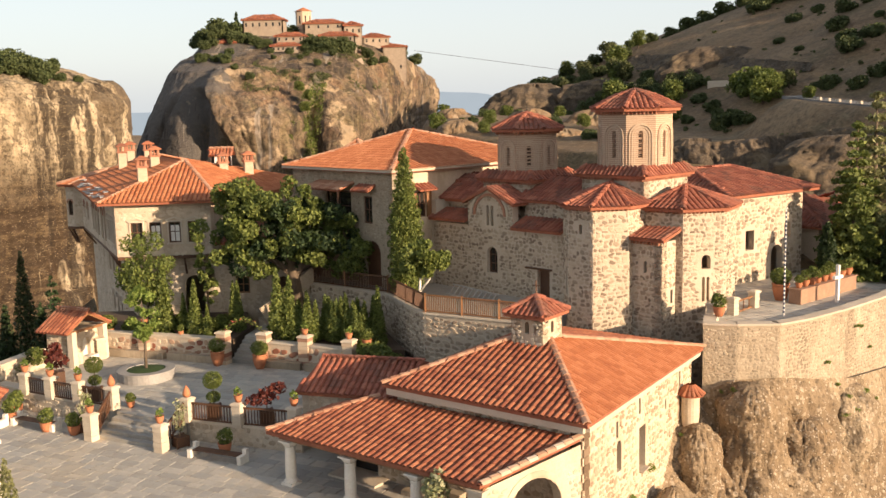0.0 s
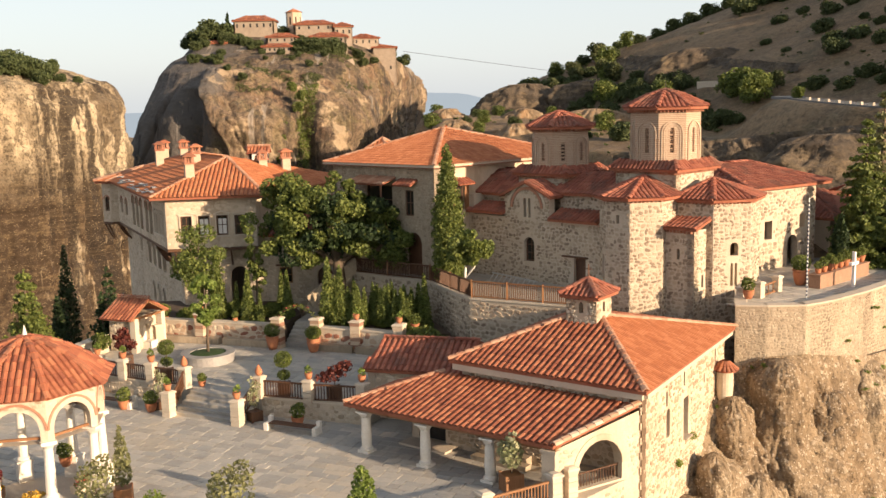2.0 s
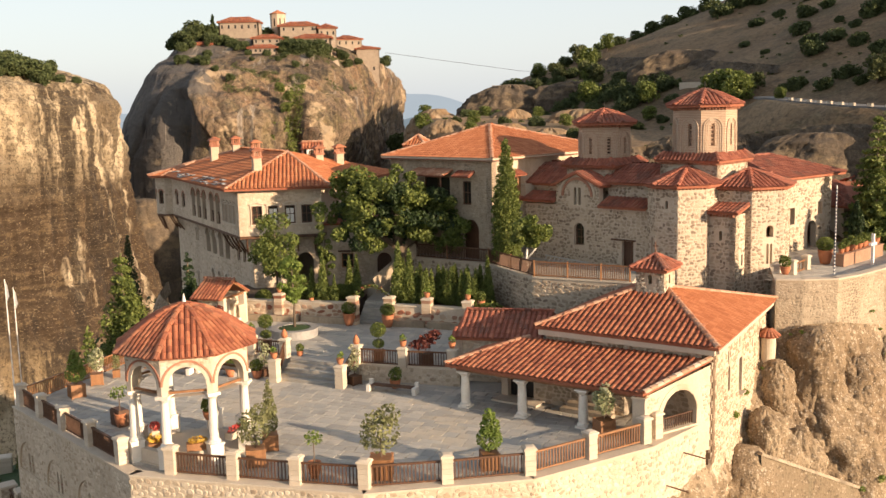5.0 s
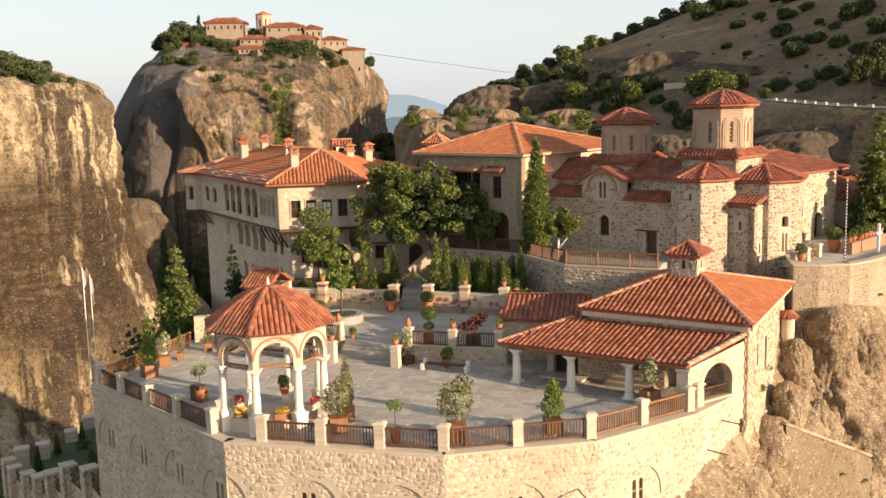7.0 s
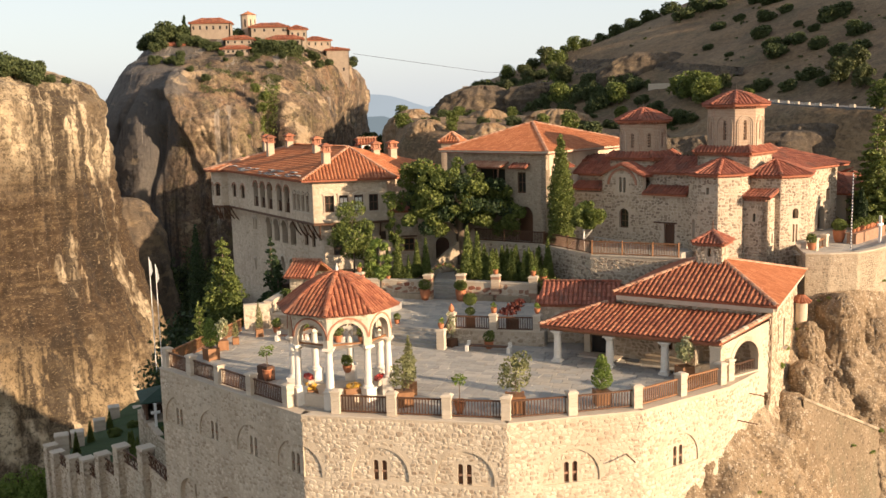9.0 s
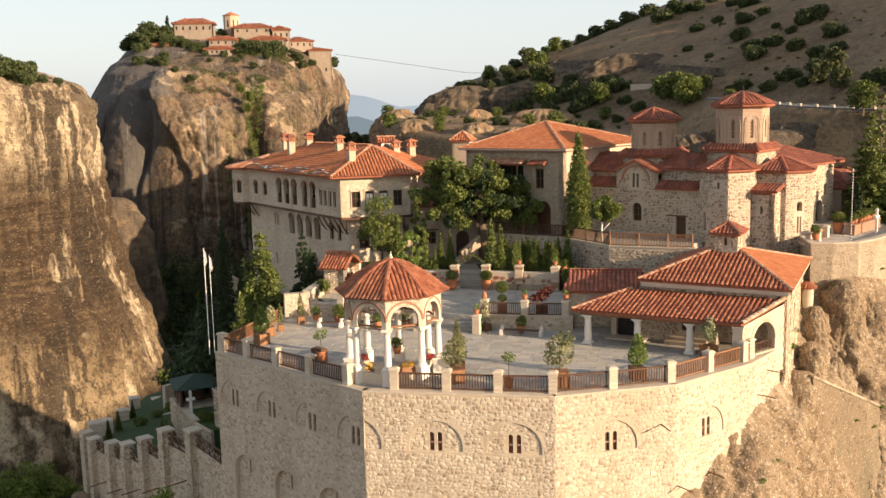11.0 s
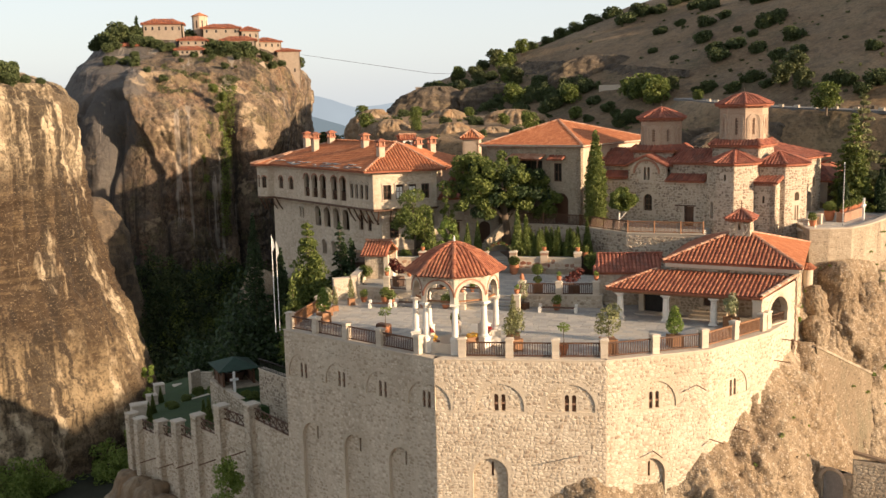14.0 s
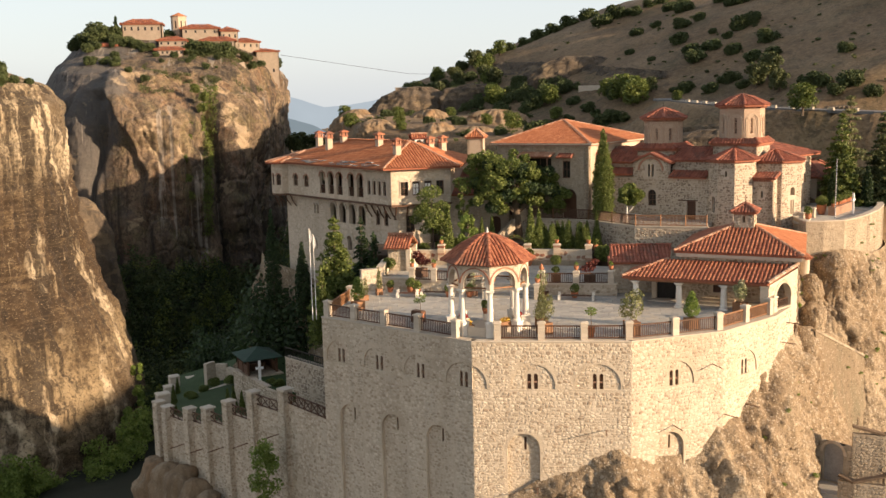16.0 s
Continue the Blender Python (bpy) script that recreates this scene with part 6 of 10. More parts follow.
for p0, p1, ops in ((GF0, GF1, front_ops), (GL, GF0, arc)):
    for o in ops:
        wf = None
        if o[2] < 1.1:
            wf = window(gal, p0, p1, o, M_wood, (1, 1), 0.16)
            if p0 is GF0 and o in front_ops[1:3]:
                x, y, r = at_wall(p0, p1, o[0], .15)
                Shape().box((x, y, o[1] + .1), (o[2] - .22, .01, o[3] - .35), r).put("curtain", M_paint, wf, "white drawn curtain")
        # brick hood over each opening
        if p0 is GL and o not in arc[:4]:
            arch_ring(p0, p1, o[0], o[1] + o[3] - o[2] / 2, o[2] / 2 + .02, .13, .035, 8).put("arch", M_brick, gal)
        else:                        # stone surround with a shallow pointed head, wooden casing
            x, y, r = at_wall(p0, p1, o[0], -.02)
            for sg in (-1, 1):
                q = at_wall(p0, p1, o[0] + sg * (o[2] / 2 + .04), -.015)
                Shape().box((q[0], q[1], o[1] - .02), (.07, .1, o[3] + .04), r).put("casing", M_ashlar, wf)
            Shape().box((x, y, o[1] + o[3]), (o[2] + .2, .12, .08), r).put("casing", M_ashlar, wf)
            h0 = [(*at_wall(p0, p1, o[0] + d * o[2], -.05)[:2], o[1] + o[3] + .1 + e) for d, e in ((-.72, 0), (0, .2), (.72, 0))]
            Shape().beam(h0[0], h0[1], .1, .1).beam(h0[1], h0[2], .1, .1).put("hood", M_ashlar, wf)
            Shape().box((x, y, o[1] - .1), (o[2] + .3, .16, .08), r).put("sill", M_ashlar, wf)
        if o[2] > 1.1:
            for k in range(7):
                x, y, r = at_wall(p0, p1, o[0] - o[2] / 2 + o[2] * (k + .5) / 7, 0.2)
                Shape().box((x, y, o[1]), (.05, .05, .85), r).put("baluster", M_wood, gal)
            x, y, r = at_wall(p0, p1, o[0], 0.2)
            Shape().box((x, y, o[1] + .85), (o[2], .08, .07), r).put("rail", M_wood, gal)
Shape().prism([GF0, GF1, (-10.5, 78), GB, GL], UP0 - 0.22, UP0 - 0.02).put("floor_slab", M_wood, gal)
# lower body, set back under the overhang
inset = Vector((0.75, 0.15))
LF0, LF1, LL = (-20.95, 64.45), (-15.3, 65.0), (-30.9, 84.6)
LLs = math.dist(LL, LF0)
low_ops = [(LLs - 2.2, 3.6, 0.75, 1.6, True), (LLs - 3.7, 3.6, 0.75, 1.6, True)] + [(LLs - 6.6 - k * 1.9, 3.3, 1.25, 2.1, True) for k in range(4)] + [(LLs - 15.6, 3.9, .35, 1.2, True), (LLs - 16.2, 3.9, .35, 1.2, True)] \
    + [(LLs - 7.2 - k * 2.0, 0.4, 0.9, 1.6, True) for k in range(3)] + [(LLs - 16.2, -0.2, .4, 1.2, False), (LLs - 3.0, 0.2, 0.7, 1.0, False)]
lfo = [(1.2, 3.1, 0.9, 1.7, False), (3.9, 1.9, 1.3, 2.6, True), (5.0, 4.2, .5, .8, False)]
lsh = Shape()
wall(lsh, LF0, LF1, 0, UP0 - .2, 0.45, lfo)
wall(lsh, LL, LF0, -6, UP0 - .2, 0.45, low_ops)
wall(lsh, (-24, 88.2), LL, -8, UP0 - .2, 0.45, [(2, 3, .5, 1.2, True), (2, -1, .5, 1.6, True)])
wall(lsh, (-10.8, 78), (-24, 88.2), -6, UP0 - .2, 0.45)
wall(lsh, LF1, (-10.8, 78), 0, UP0 - .2, 0.45)
lw = lsh.put("wall", M_plaster, gal, "weathered stone lower storeys")
joined("stonework", UNIT_STONES, stonework(LL, LF0, -4, 5.7, holes_of(low_ops, .1), 0.32, 0.026, 151) + stonework(LF0, LF1, 1, 5.7, holes_of(lfo, .1), 0.3, 0.02, 152), M_palestone, lw)
for o in lfo[:1]:
    window(gal, LF0, LF1, o, M_wood, (1, 2), .15)
for o in low_ops[:2] + low_ops[6:8] + low_ops[-2:]:
    window(gal, LL, LF0, o, M_wood, (1, 1), .2)
for o in low_ops:
    rg = arch_ring(LL, LF0, o[0], o[1] + o[3] - o[2] / 2, o[2] / 2 + .02, .24, .08, 10)
    rg.put("arch", M_ashlar, gal)
# rounded end bay over the drop
bay_c, bay_r = Vector((-31.2, 83.6)), 1.4
bay_pts = [(bay_c.x + bay_r * math.cos(radians(a)), bay_c.y + bay_r * math.sin(radians(a))) for a in (100, 140, 180, 220, 260, 295)]
bay_len = math.dist(bay_pts[0], bay_pts[1])
bay_ops = {k: [(bay_len / 2, 6.95, .56, 1.3, True)] for k in (1, 2, 3)}
polygon_part(gal, bay_pts, UP0, UP1, "wall", 0, .3, 157, mat=M_palestone, mortar=M_plaster, ops=bay_ops, proud=.02)
for k in (1, 2, 3):
    window(gal, bay_pts[k], bay_pts[k + 1], bay_ops[k][0], M_wood, (1, 1), .14)
    arch_ring(bay_pts[k], bay_pts[k + 1], bay_len / 2, 7.97, .3, .1, .03, 8).put("arch", M_brick, gal)
    m_ = Vector(bay_pts[k]).lerp(Vector(bay_pts[k + 1]), .5)
    i_ = m_.lerp(bay_c, .5)
    Shape().tube([(m_.x, m_.y, UP0 - .1), ((m_.x + i_.x) / 2, (m_.y + i_.y) / 2, UP0 - .8), (i_.x, i_.y, UP0 - 1.5)], [.07, .075, .07], 6).put("strut", M_wood, gal)
Shape().prism(bay_pts, UP0 - .22, UP0).put("floor_slab", M_wood, gal)
bev = [(bay_c.x + 2.05 * math.cos(radians(a)), bay_c.y + 2.05 * math.sin(radians(a)), 9.55) for a in (100, 140, 180, 220, 260, 295)]
roof(gal, [[bev[k], bev[k + 1], (-28.6, 83.2, 10.75)] for k in range(5)], [(bev[k], (-28.6, 83.2, 10.77)) for k in (1, 2, 3, 4)], M_tile_new)
# timber struts under the overhang
for p0, p1, q0, q1, marks in ((GL, GF0, LL, LF0, [LG - .6, LG - 1.6, LG - 2.7, LG - 3.8, LG - 4.9, LG - 20.6, LG - 21.9, LG - 23]), (GF0, GF1, LF0, LF1, [.5, 1.7, 3.0, 4.3, 5.6])):
    for s in marks:
        a = Vector((*at_wall(p0, p1, s, .12)[:2], UP0 - .25))
        b = Vector((*at_wall(p0, p1, s, .9)[:2], UP0 - 1.55))
        m = (a + b) / 2 + Vector((0, 0, -.12)) + (b - a).cross(Vector((0, 0, 1))).normalized() * 0
        Shape().tube([a, m, b], [.07, .075, .07], 6).put("strut", M_wood, gal)
# roof with chimneys
ov = 0.75
ge = [(-22.6, 62.9, 9.6), (-14.8, 63.6, 9.6), (-9.8, 78, 9.6), (-24.0, 89.7, 9.6), (-32.9, 85.4, 9.6)]
gt = [(-18.6, 70.0, 11.95), (-23.8, 80.8, 11.95)]
roof(gal, [[ge[0], ge[1], gt[0]], [ge[1], ge[2], gt[0]], [gt[0], gt[1], ge[2]], [ge[2], ge[3], gt[1]], [ge[3], ge[4], gt[1]], [ge[4], ge[0], gt[0], gt[1]]],
     [(ge[0], gt[0]), (ge[1], gt[0]), (ge[3], gt[1]), (ge[4], gt[1]), (gt[0], gt[1])], M_tile_new)
# grey slates along the eave of the long side
sl = Shape()
rs = random.Random(3)
for k in range(40):
    t = rs.uniform(0.15, 0.97)
    e = Vector(ge[4]).lerp(Vector(ge[0]), t)
    e += (Vector(gt[1]).lerp(Vector(gt[0]), t) - e) * rs.uniform(0.02, 0.16)
    r = math.atan2(ge[0][1] - ge[4][1], ge[0][0] - ge[4][0])
    sl.box((e.x, e.y, e.z + 0.10), (rs.uniform(.4, .9), rs.uniform(.3, .5), .05), r)
tagged(sl.put("slate_edge", M_lead, gal, "old grey slates along the eave"), kind="stuff")


def chimney(x, y, z0, z1, w=0.62, rz=0.4):
    c = thing("chimney", "plastered chimney with an arched tiled head", "chimney", "chimneys")
    Shape().box((x, y, z0), (w, w, z1 - z0 - 0.75), rz).put("shaft", M_drum, c)
    hd = Shape().box((x, y, z1 - .78), (w + .2, w + .2, .12), rz)
    for dx, dy in ((-1, -1), (1, -1), (1, 1), (-1, 1)):
        a, b = dx * w * .42, dy * w * .42
        hd.box((x + a * math.cos(rz) - b * math.sin(rz), y + a * math.sin(rz) + b * math.cos(rz), z1 - .68), (.14, .14, .42), rz)
    hd.box((x, y, z1 - .68), (w * .18, w * .18, .42), rz)
    hd.put("head", M_brick, c)
    Shape().box((x, y, z1 - .26), (w + .34, w + .34, .08), rz).box((x, y, z1 - .18), (w + .26, w + .26, .2), rz, .25).put("hood", M_tile, c)


for x, y, z0, z1 in ((-20.6, 66.4, 9.9, 12.5), (-21.5, 72.5, 11.0, 12.95), (-26.9, 83.9, 10.6, 13.0), (-24.4, 80.6, 11.2, 13.1), (-26.2, 79.5, 10.8, 13.0), (-17.5, 74.5, 11.2, 12.7), (-16.2, 71.4, 10.8, 12.4), (-14.6, 72.6, 10.6, 12.4)):
    chimney(x, y, z0, z1)
# small arched bell cote on the ridge
bc = thing("bell_cote", "small white arched bell cote on the tile roof", "bell cote")
bx, by = -16.9, 74.2
bsh2 = Shape()
for a, b in (((bx - .7, by - .35), (bx + .7, by - .35)), ((bx + .7, by + .35), (bx - .7, by + .35))):
    wall(bsh2, a, b, 10.2, 12.1, .2, [(.7, 11.0, .8, .95, True)])
for sx in (-.6, .6):
    bsh2.box((bx + sx, by, 10.2), (.2, .7, 1.9))
bsh2.put("wall", M_paint, bc)
roof(bc, [[(bx - .9, by - .55, 12.1), (bx + .9, by - .55, 12.1), (bx + .9, by, 12.55), (bx - .9, by, 12.55)], [(bx + .9, by + .55, 12.1), (bx - .9, by + .55, 12.1), (bx - .9, by, 12.55), (bx + .9, by, 12.55)]], [((bx - .9, by, 12.57), (bx + .9, by, 12.57))], M_tile, pitch=.25, length=.3, thick=.06)
# low link with arches between gallery wing and refectory
link = thing("link_wing", "low stone link wing with an arched passage", "building")
lk0, lk1 = (-15.4, 65.0), (-9.6, 64.2)
lko = [(1.6, 3.2, .95, 1.15, False), (4.45, 2.0, 1.15, 2.35, True)]
ls2 = Shape()
wall(ls2, lk0, lk1, 1.0, 6.6, .5, lko)
wall(ls2, lk1, (-9.0, 74), 1.0, 6.6, .5)
wall(ls2, (-9.0, 74), (-12, 74), 1.0, 6.6, .5)
ls2.put("wall", M_plaster, link)
roof(link, [[(-15.6, 64.5, 6.7), (-9.2, 63.6, 6.7), (-8.6, 74, 8.6), (-15, 74, 8.6)]], mat=M_tile_dark)
window(link, lk0, lk1, lko[0], M_wood_light, (1, 1), .12)
x, y, r = at_wall(lk0, lk1, lko[1][0], .3)
Shape().box((x, y, lko[1][1]), (lko[1][2], .07, lko[1][3]), r).put("door", M_wood, link, "arched dark wooden door")
arch_ring(lk0, lk1, lko[1][0], lko[1][1] + lko[1][3] - lko[1][2] / 2, lko[1][2] / 2 + .02, .22, .06, 12).put("arch", M_ashlar, link)
joined("stonework", UNIT_STONES, stonework(lk0, lk1, 1.9, 6.5, holes_of(lko, .22), .3, .02, 158), M_palestone, link)
Shape().beam((*at_wall(lk0, lk1, .9, -.06)[:2], 4.5), (*at_wall(lk0, lk1, 2.3, -.06)[:2], 4.5), .14, .12).put("lintel", M_wood, link)

# ---- annex with its porch ----
annex = thing("annex", "cream rubble building with a pyramid tile roof, lantern and columned porch", "building")
AU, AV = Vector((0.8, -0.6)), Vector((0.6, 0.8))      # along the front, and back
AC = Vector((5.25, 36.35))                                     # near corner of the walls


def an(u, v):
    p = AC + AU * u + AV * v
    return (p.x, p.y)


def an3(u, v, z):
    return (*an(u, v), z)


AW = 10.3
fops = []
pops = [(1.0, 0.06, 1.9, 1.95, False), (5.2, .8, .85, 1.1, False)]
side_ops = [(3.55, 0.55, 0.5, 1.3, True), (6.15, -.2, 0.75, 1.9, False), (3.35, 2.0, .22, .7, False), (5.85, 2.3, .22, .7, False), (9.05, 1.6, .2, .5, False), (10.95, 2.2, .2, .7, False)]
ash = Shape()
F0, F1, F2, F3 = an(-8.3, -1.45), an(.6, -1.45), an(-.45, 11.1), an(-8.7, 11.1)
wall(ash, F0, F1, -1, 3.6, .6, fops)
wall(ash, F1, F2, -6, 3.6, .6, side_ops)
wall(ash, F2, F3, 0, 3.6, .6)
wall(ash, F3, F0, -1, 3.6, .6)
aw = ash.put("wall", M_plaster, annex)
pieces("stone", UNIT_STONES, stonework(F1, F2, -5, 3.5, holes_of(side_ops, .06), 0.27, .035, 160) + stonework(F0, F1, 0, 3.5, holes_of(fops, .06), .28, .02, 161), M_patchstone, aw, 200)
quo = Shape()
for k in range(17):
    for a, b, off in ((F0, F1, 8.6), (F1, F2, .28)):
        x, y, r = at_wall(a, b, off, .05)
        quo.box((x, y, -2.2 + k * .32), (.56 if (k % 2) ^ (a is F1) else .38, .2, .3), r)
tagged(quo.put("quoin", M_quoin, annex), kind="stuff")
for o in side_ops[:2]:
    x, y, r = at_wall(F1, F2, o[0], .3)
    Shape().box((x, y, o[1]), (o[2], .03, o[3]), r).put("pane", M_glass, annex)
for o in side_ops[1:2]:
    x, y, r = at_wall(F1, F2, o[0], -.12)
    Shape().box((x, y, o[1] - .06), (o[2] + .1, .2, .06), r).put("sill", M_ashlar, annex)
ae = [an3(-8.75, -1.9, 3.78), an3(1.05, -1.9, 3.74), an3(0, 11.5, 3.65), an3(-9.2, 11.5, 3.65)]
at_ = [(3.2, 41.2, 5.5), (4.25, 40.75, 5.5)]
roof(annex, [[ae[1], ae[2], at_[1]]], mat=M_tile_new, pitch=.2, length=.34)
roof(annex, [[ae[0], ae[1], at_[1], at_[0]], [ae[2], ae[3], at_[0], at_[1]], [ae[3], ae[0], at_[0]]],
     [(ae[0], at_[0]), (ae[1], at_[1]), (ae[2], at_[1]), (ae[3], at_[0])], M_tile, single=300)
Shape().beam(an3(-8.55, -1.7, 3.5), an3(.85, -1.7, 3.5), .35, .3).beam(an3(.85, -1.7, 3.5), an3(-.2, 11.2, 3.42), .35, .22).put("cornice", M_ashlar, annex)
# lantern
ln = thing("roof_lantern", "small square roof lantern with a pyramid tile cap and a cross", "lantern")
lc = (3.75, 40.95)
rza = math.atan2(AU.y, AU.x)
hw = .78
lq = [(lc[0] + AU.x * a * hw + AV.x * b * hw, lc[1] + AU.y * a * hw + AV.y * b * hw) for a, b in ((-1, -1), (1, -1), (1, 1), (-1, 1))]
polygon_part(ln, lq, 4.7, 6.5, "wall", 0, .2, 170, close=True, mat=M_cream, mortar=M_creammortar, ops={k: [(hw, 5.75, .22, .5, True)] for k in range(4)}, proud=.02)
le = [(lc[0] + AU.x * a * 1.02 + AV.x * b * 1.02, lc[1] + AU.y * a * 1.02 + AV.y * b * 1.02, 6.58) for a, b in ((-1, -1), (1, -1), (1, 1), (-1, 1))]
la = (lc[0], lc[1], 7.22)
roof(ln, [[le[i], le[(i + 1) % 4], la] for i in range(4)], [(e, la) for e in le], M_tile_dark, pitch=.24, length=.3)
dt = Shape()
for i in range(4):
    dog_tooth(dt, lq[i], lq[(i + 1) % 4], 6.36, .12)
tagged(dt.put("cornice", M_brick, ln), kind="stuff")
Shape().lathe((lc[0], lc[1], 7.12), [(.05, 0), (.16, .1), (.05, .25), (.03, .35)], 10).box((lc[0], lc[1], 7.47), (.05, .05, .45)).box((lc[0], lc[1], 7.67), (.3, .05, .05), rza).put("cross", M_rust, ln)
# porch back wall, roof, columns, arch wall
PB = -2.8
B0, B1 = an(-AW, PB), an(-3.3, PB)
bsh = Shape()
wall(bsh, B0, B1, -.5, 2.45, .4, pops)
wall(bsh, an(-AW, -.02), B0, -.5, 2.45, .4)
wall(bsh, B1, an(-3.3, -.02), -.5, 2.6, .4)
bsh.put("porch_wall", M_mortar, annex, "rubble back wall of the porch")
joined("stonework", UNIT_STONES, stonework(B0, B1, 0, 2.4, holes_of(pops, .06), .27, .025, 163) + stonework(an(-AW, -.02), B0, 0, 2.4, (), .27, .025, 164), M_weathered, annex)
x, y, r = at_wall(B0, B1, 5.2, .25)
Shape().box((x, y, .8), (.85, .05, 1.1), r).put("shutter", M_wood, annex)
# Dark panel set in the open doorway to paint the shade inside.
x, y, r = at_wall(B0, B1, 1.0, .38)
Shape().box((x, y, .06), (1.9, .05, 1.95), r).put("door", M_dark, annex, "dark panel standing in for the unlit open doorway of the porch")
PD = 5.3
pe = [an3(-11.95, -PD - .35, 2.2), an3(-1.15, -PD - .35, 2.2), an3(.5, -1.5, 3.05), an3(-9.3, -1.5, 3.05), an3(-11.95, -1.5, 2.2)]
roof(annex, [[pe[0], pe[1], pe[2], pe[3]], [pe[4], pe[0], pe[3]]], [(pe[0], pe[3])], M_tile, single=280, slab_name="porch_roof")
joined("verge_tile_run", UNIT_TILE, cap_poses(Vector(pe[1]) + Vector((.03, 0, .02)), Vector(pe[2]) + Vector((.03, 0, .02)), .42, .36), M_verge, annex, "pale tiles bedded in mortar along the verge")
Shape().beam(an3(-11.4, -PD, 2.0), an3(-1.2, -PD, 2.0), .3, .2).beam(an3(-11.4, -PD, 2.0), an3(-11.4, -.3, 2.0), .25, .2).put("beam", M_wood_light, annex)
for k in range(26):
    u = -11.6 + k * .42
    Shape().beam(an3(u, -PD - .3, 2.05), an3(u, -1.6, 2.8 if u > -9.3 else 2.1), .09, .1).put("rafter", M_wood_light, annex)
for u in (-10.94, -7.62, -4.3):
    x, y = an(u, -PD)
    Shape().box((x, y, 0), (.6, .6, .12), rza).lathe((x, y, .12), [(.28, 0), (.3, .08), (.23, .15), (.24, .6), (.205, 1.45), (.215, 1.5), (.21, 1.52)], 16).lathe((x, y, 1.64), [(.22, 0), (.3, .1), (.4, .2)], 4, rza + math.pi / 4).box((x, y, 1.84), (.66, .66, .07), rza).put("column", M_white, annex, "white stone porch column")
pw0, pw1 = an(-1.12, -PD - .2), an(.55, -1.47)
PWL = math.dist(pw0, pw1)
psh = Shape()
wall(psh, pw0, pw1, -1.4, 2.02, .5, [(PWL * .52, 0.1, 2.3, 1.85, True)])
for d in (0, .5):
    q = [at_wall(pw0, pw1, s, d)[:2] for s in (0, PWL)]
    psh.face((*q[0], 2.02), (*q[1], 2.02), (*q[1], 2.8))
psh.put("porch_wall", M_creammortar, annex, "white arched end wall of the porch")
joined("stonework", UNIT_STONES, stonework(pw0, pw1, .05, 2.0, arch_gap(PWL * .52, .1, 2.3, 1.85, .3), .26, .02, 166), M_cream, annex)
Shape().box((*an(-1.35, -PD - .1), -.1), (.6, .55, 2.0), rza).box((*an(-1.35, -PD - .1), 1.9), (.7, .65, .1), rza).put("pier", M_ashlar, annex)
rg = arch_ring(pw0, pw1, PWL * .52, .8, 1.16, .26, .03)
rg.put("arch", M_plaster, annex)
for k in range(16):
    x, y, r = at_wall(pw0, pw1, PWL * .52 - 1.1 + 2.2 * k / 15, .25)
    Shape().box((x, y, .1), (.03, .03, .55), r).put("baluster", M_wood, annex)
Shape().beam((*at_wall(pw0, pw1, PWL * .52 - 1.15, .25)[:2], .66), (*at_wall(pw0, pw1, PWL * .52 + 1.15, .25)[:2], .66), .05, .05).put("railing", M_wood, annex)
Shape().box((*an(-9.0, PB - .5), 0), (2.6, 1.0, .1), rza).put("threshold", M_ashlar, annex)
for k, (u, v, L) in enumerate(((-5.0, PB - .25, 2.4), (-5.0, PB - .65, 2.8))):
    Shape().box((*an(u, v), 0), (L, .45, .42 - .2 * k), rza).put("bench_block", M_weathered, annex)
Shape().box((*an(-2.2, -.5), 0), (1.8, .5, .5), rza).put("bench_block", M_weathered, annex)
# round corner turret with a tile cap
tur = thing("corner_turret", "small round turret with a domed tile cap on the annex corner", "turret")
tx, ty = an(.12, 9.7)
Shape().lathe((tx, ty, -1.1), [(.3, .6), (.38, 1.4), (.42, 2.0), (.42, 2.95)], 18).put("wall", M_creammortar, tur)
cp = []
for k in range(16):
    a = 2 * math.pi * k / 16
    cp += cap_poses((tx + .62 * math.cos(a), ty + .62 * math.sin(a), 1.8), (tx + .15 * math.cos(a), ty + .15 * math.sin(a), 2.2), .3, .2)
joined("roof_tile_rest", UNIT_TILE, cp, M_tile, tur)
Shape().lathe((tx, ty, 1.78), [(.61, 0), (.25, .36), (.02, .44)], 18).put("cap", M_tilebed, tur)
# low store behind the porch
st_ = thing("store", "low stone store with a red tile roof beside the courtyard", "building")
SA, SB, SC, SD = (-6.85, 43.6), (-2.7, 42.35), (.8, 46.5), (-5.0, 47.4)
ssh = Shape()
wall(ssh, SA, SB, 0, 2.5, .4)
wall(ssh, SD, SA, 0, 2.5, .4)
so = ssh.put("wall", M_mortar, st_)
joined("stonework", UNIT_STONES, stonework(SA, SB, 0, 2.4, (), .3, .03, 180) + stonework(SD, SA, 0, 2.4, (), .3, .03, 181), M_cream, so)
roof(st_, [[(-7.15, 43.4, 2.55), (-2.3, 41.95, 2.55), (-1.2, 44.2, 3.6), (-6.05, 45.5, 3.6)], [(-6.05, 45.5, 3.6), (-1.2, 44.2, 3.6), (-.3, 46.4, 2.7), (-5.2, 47.7, 2.7)]],
     [((-6.05, 45.5, 3.62), (-1.2, 44.2, 3.62))], M_tile_dark)

# ---- gazebo ----
gz = thing("gazebo", "eight-sided white stone gazebo with brick-edged arches and a domed tile roof", "gazebo")
GC, GR, G0a = Vector((-19.65, 34.15)), 2.62, radians(-102)


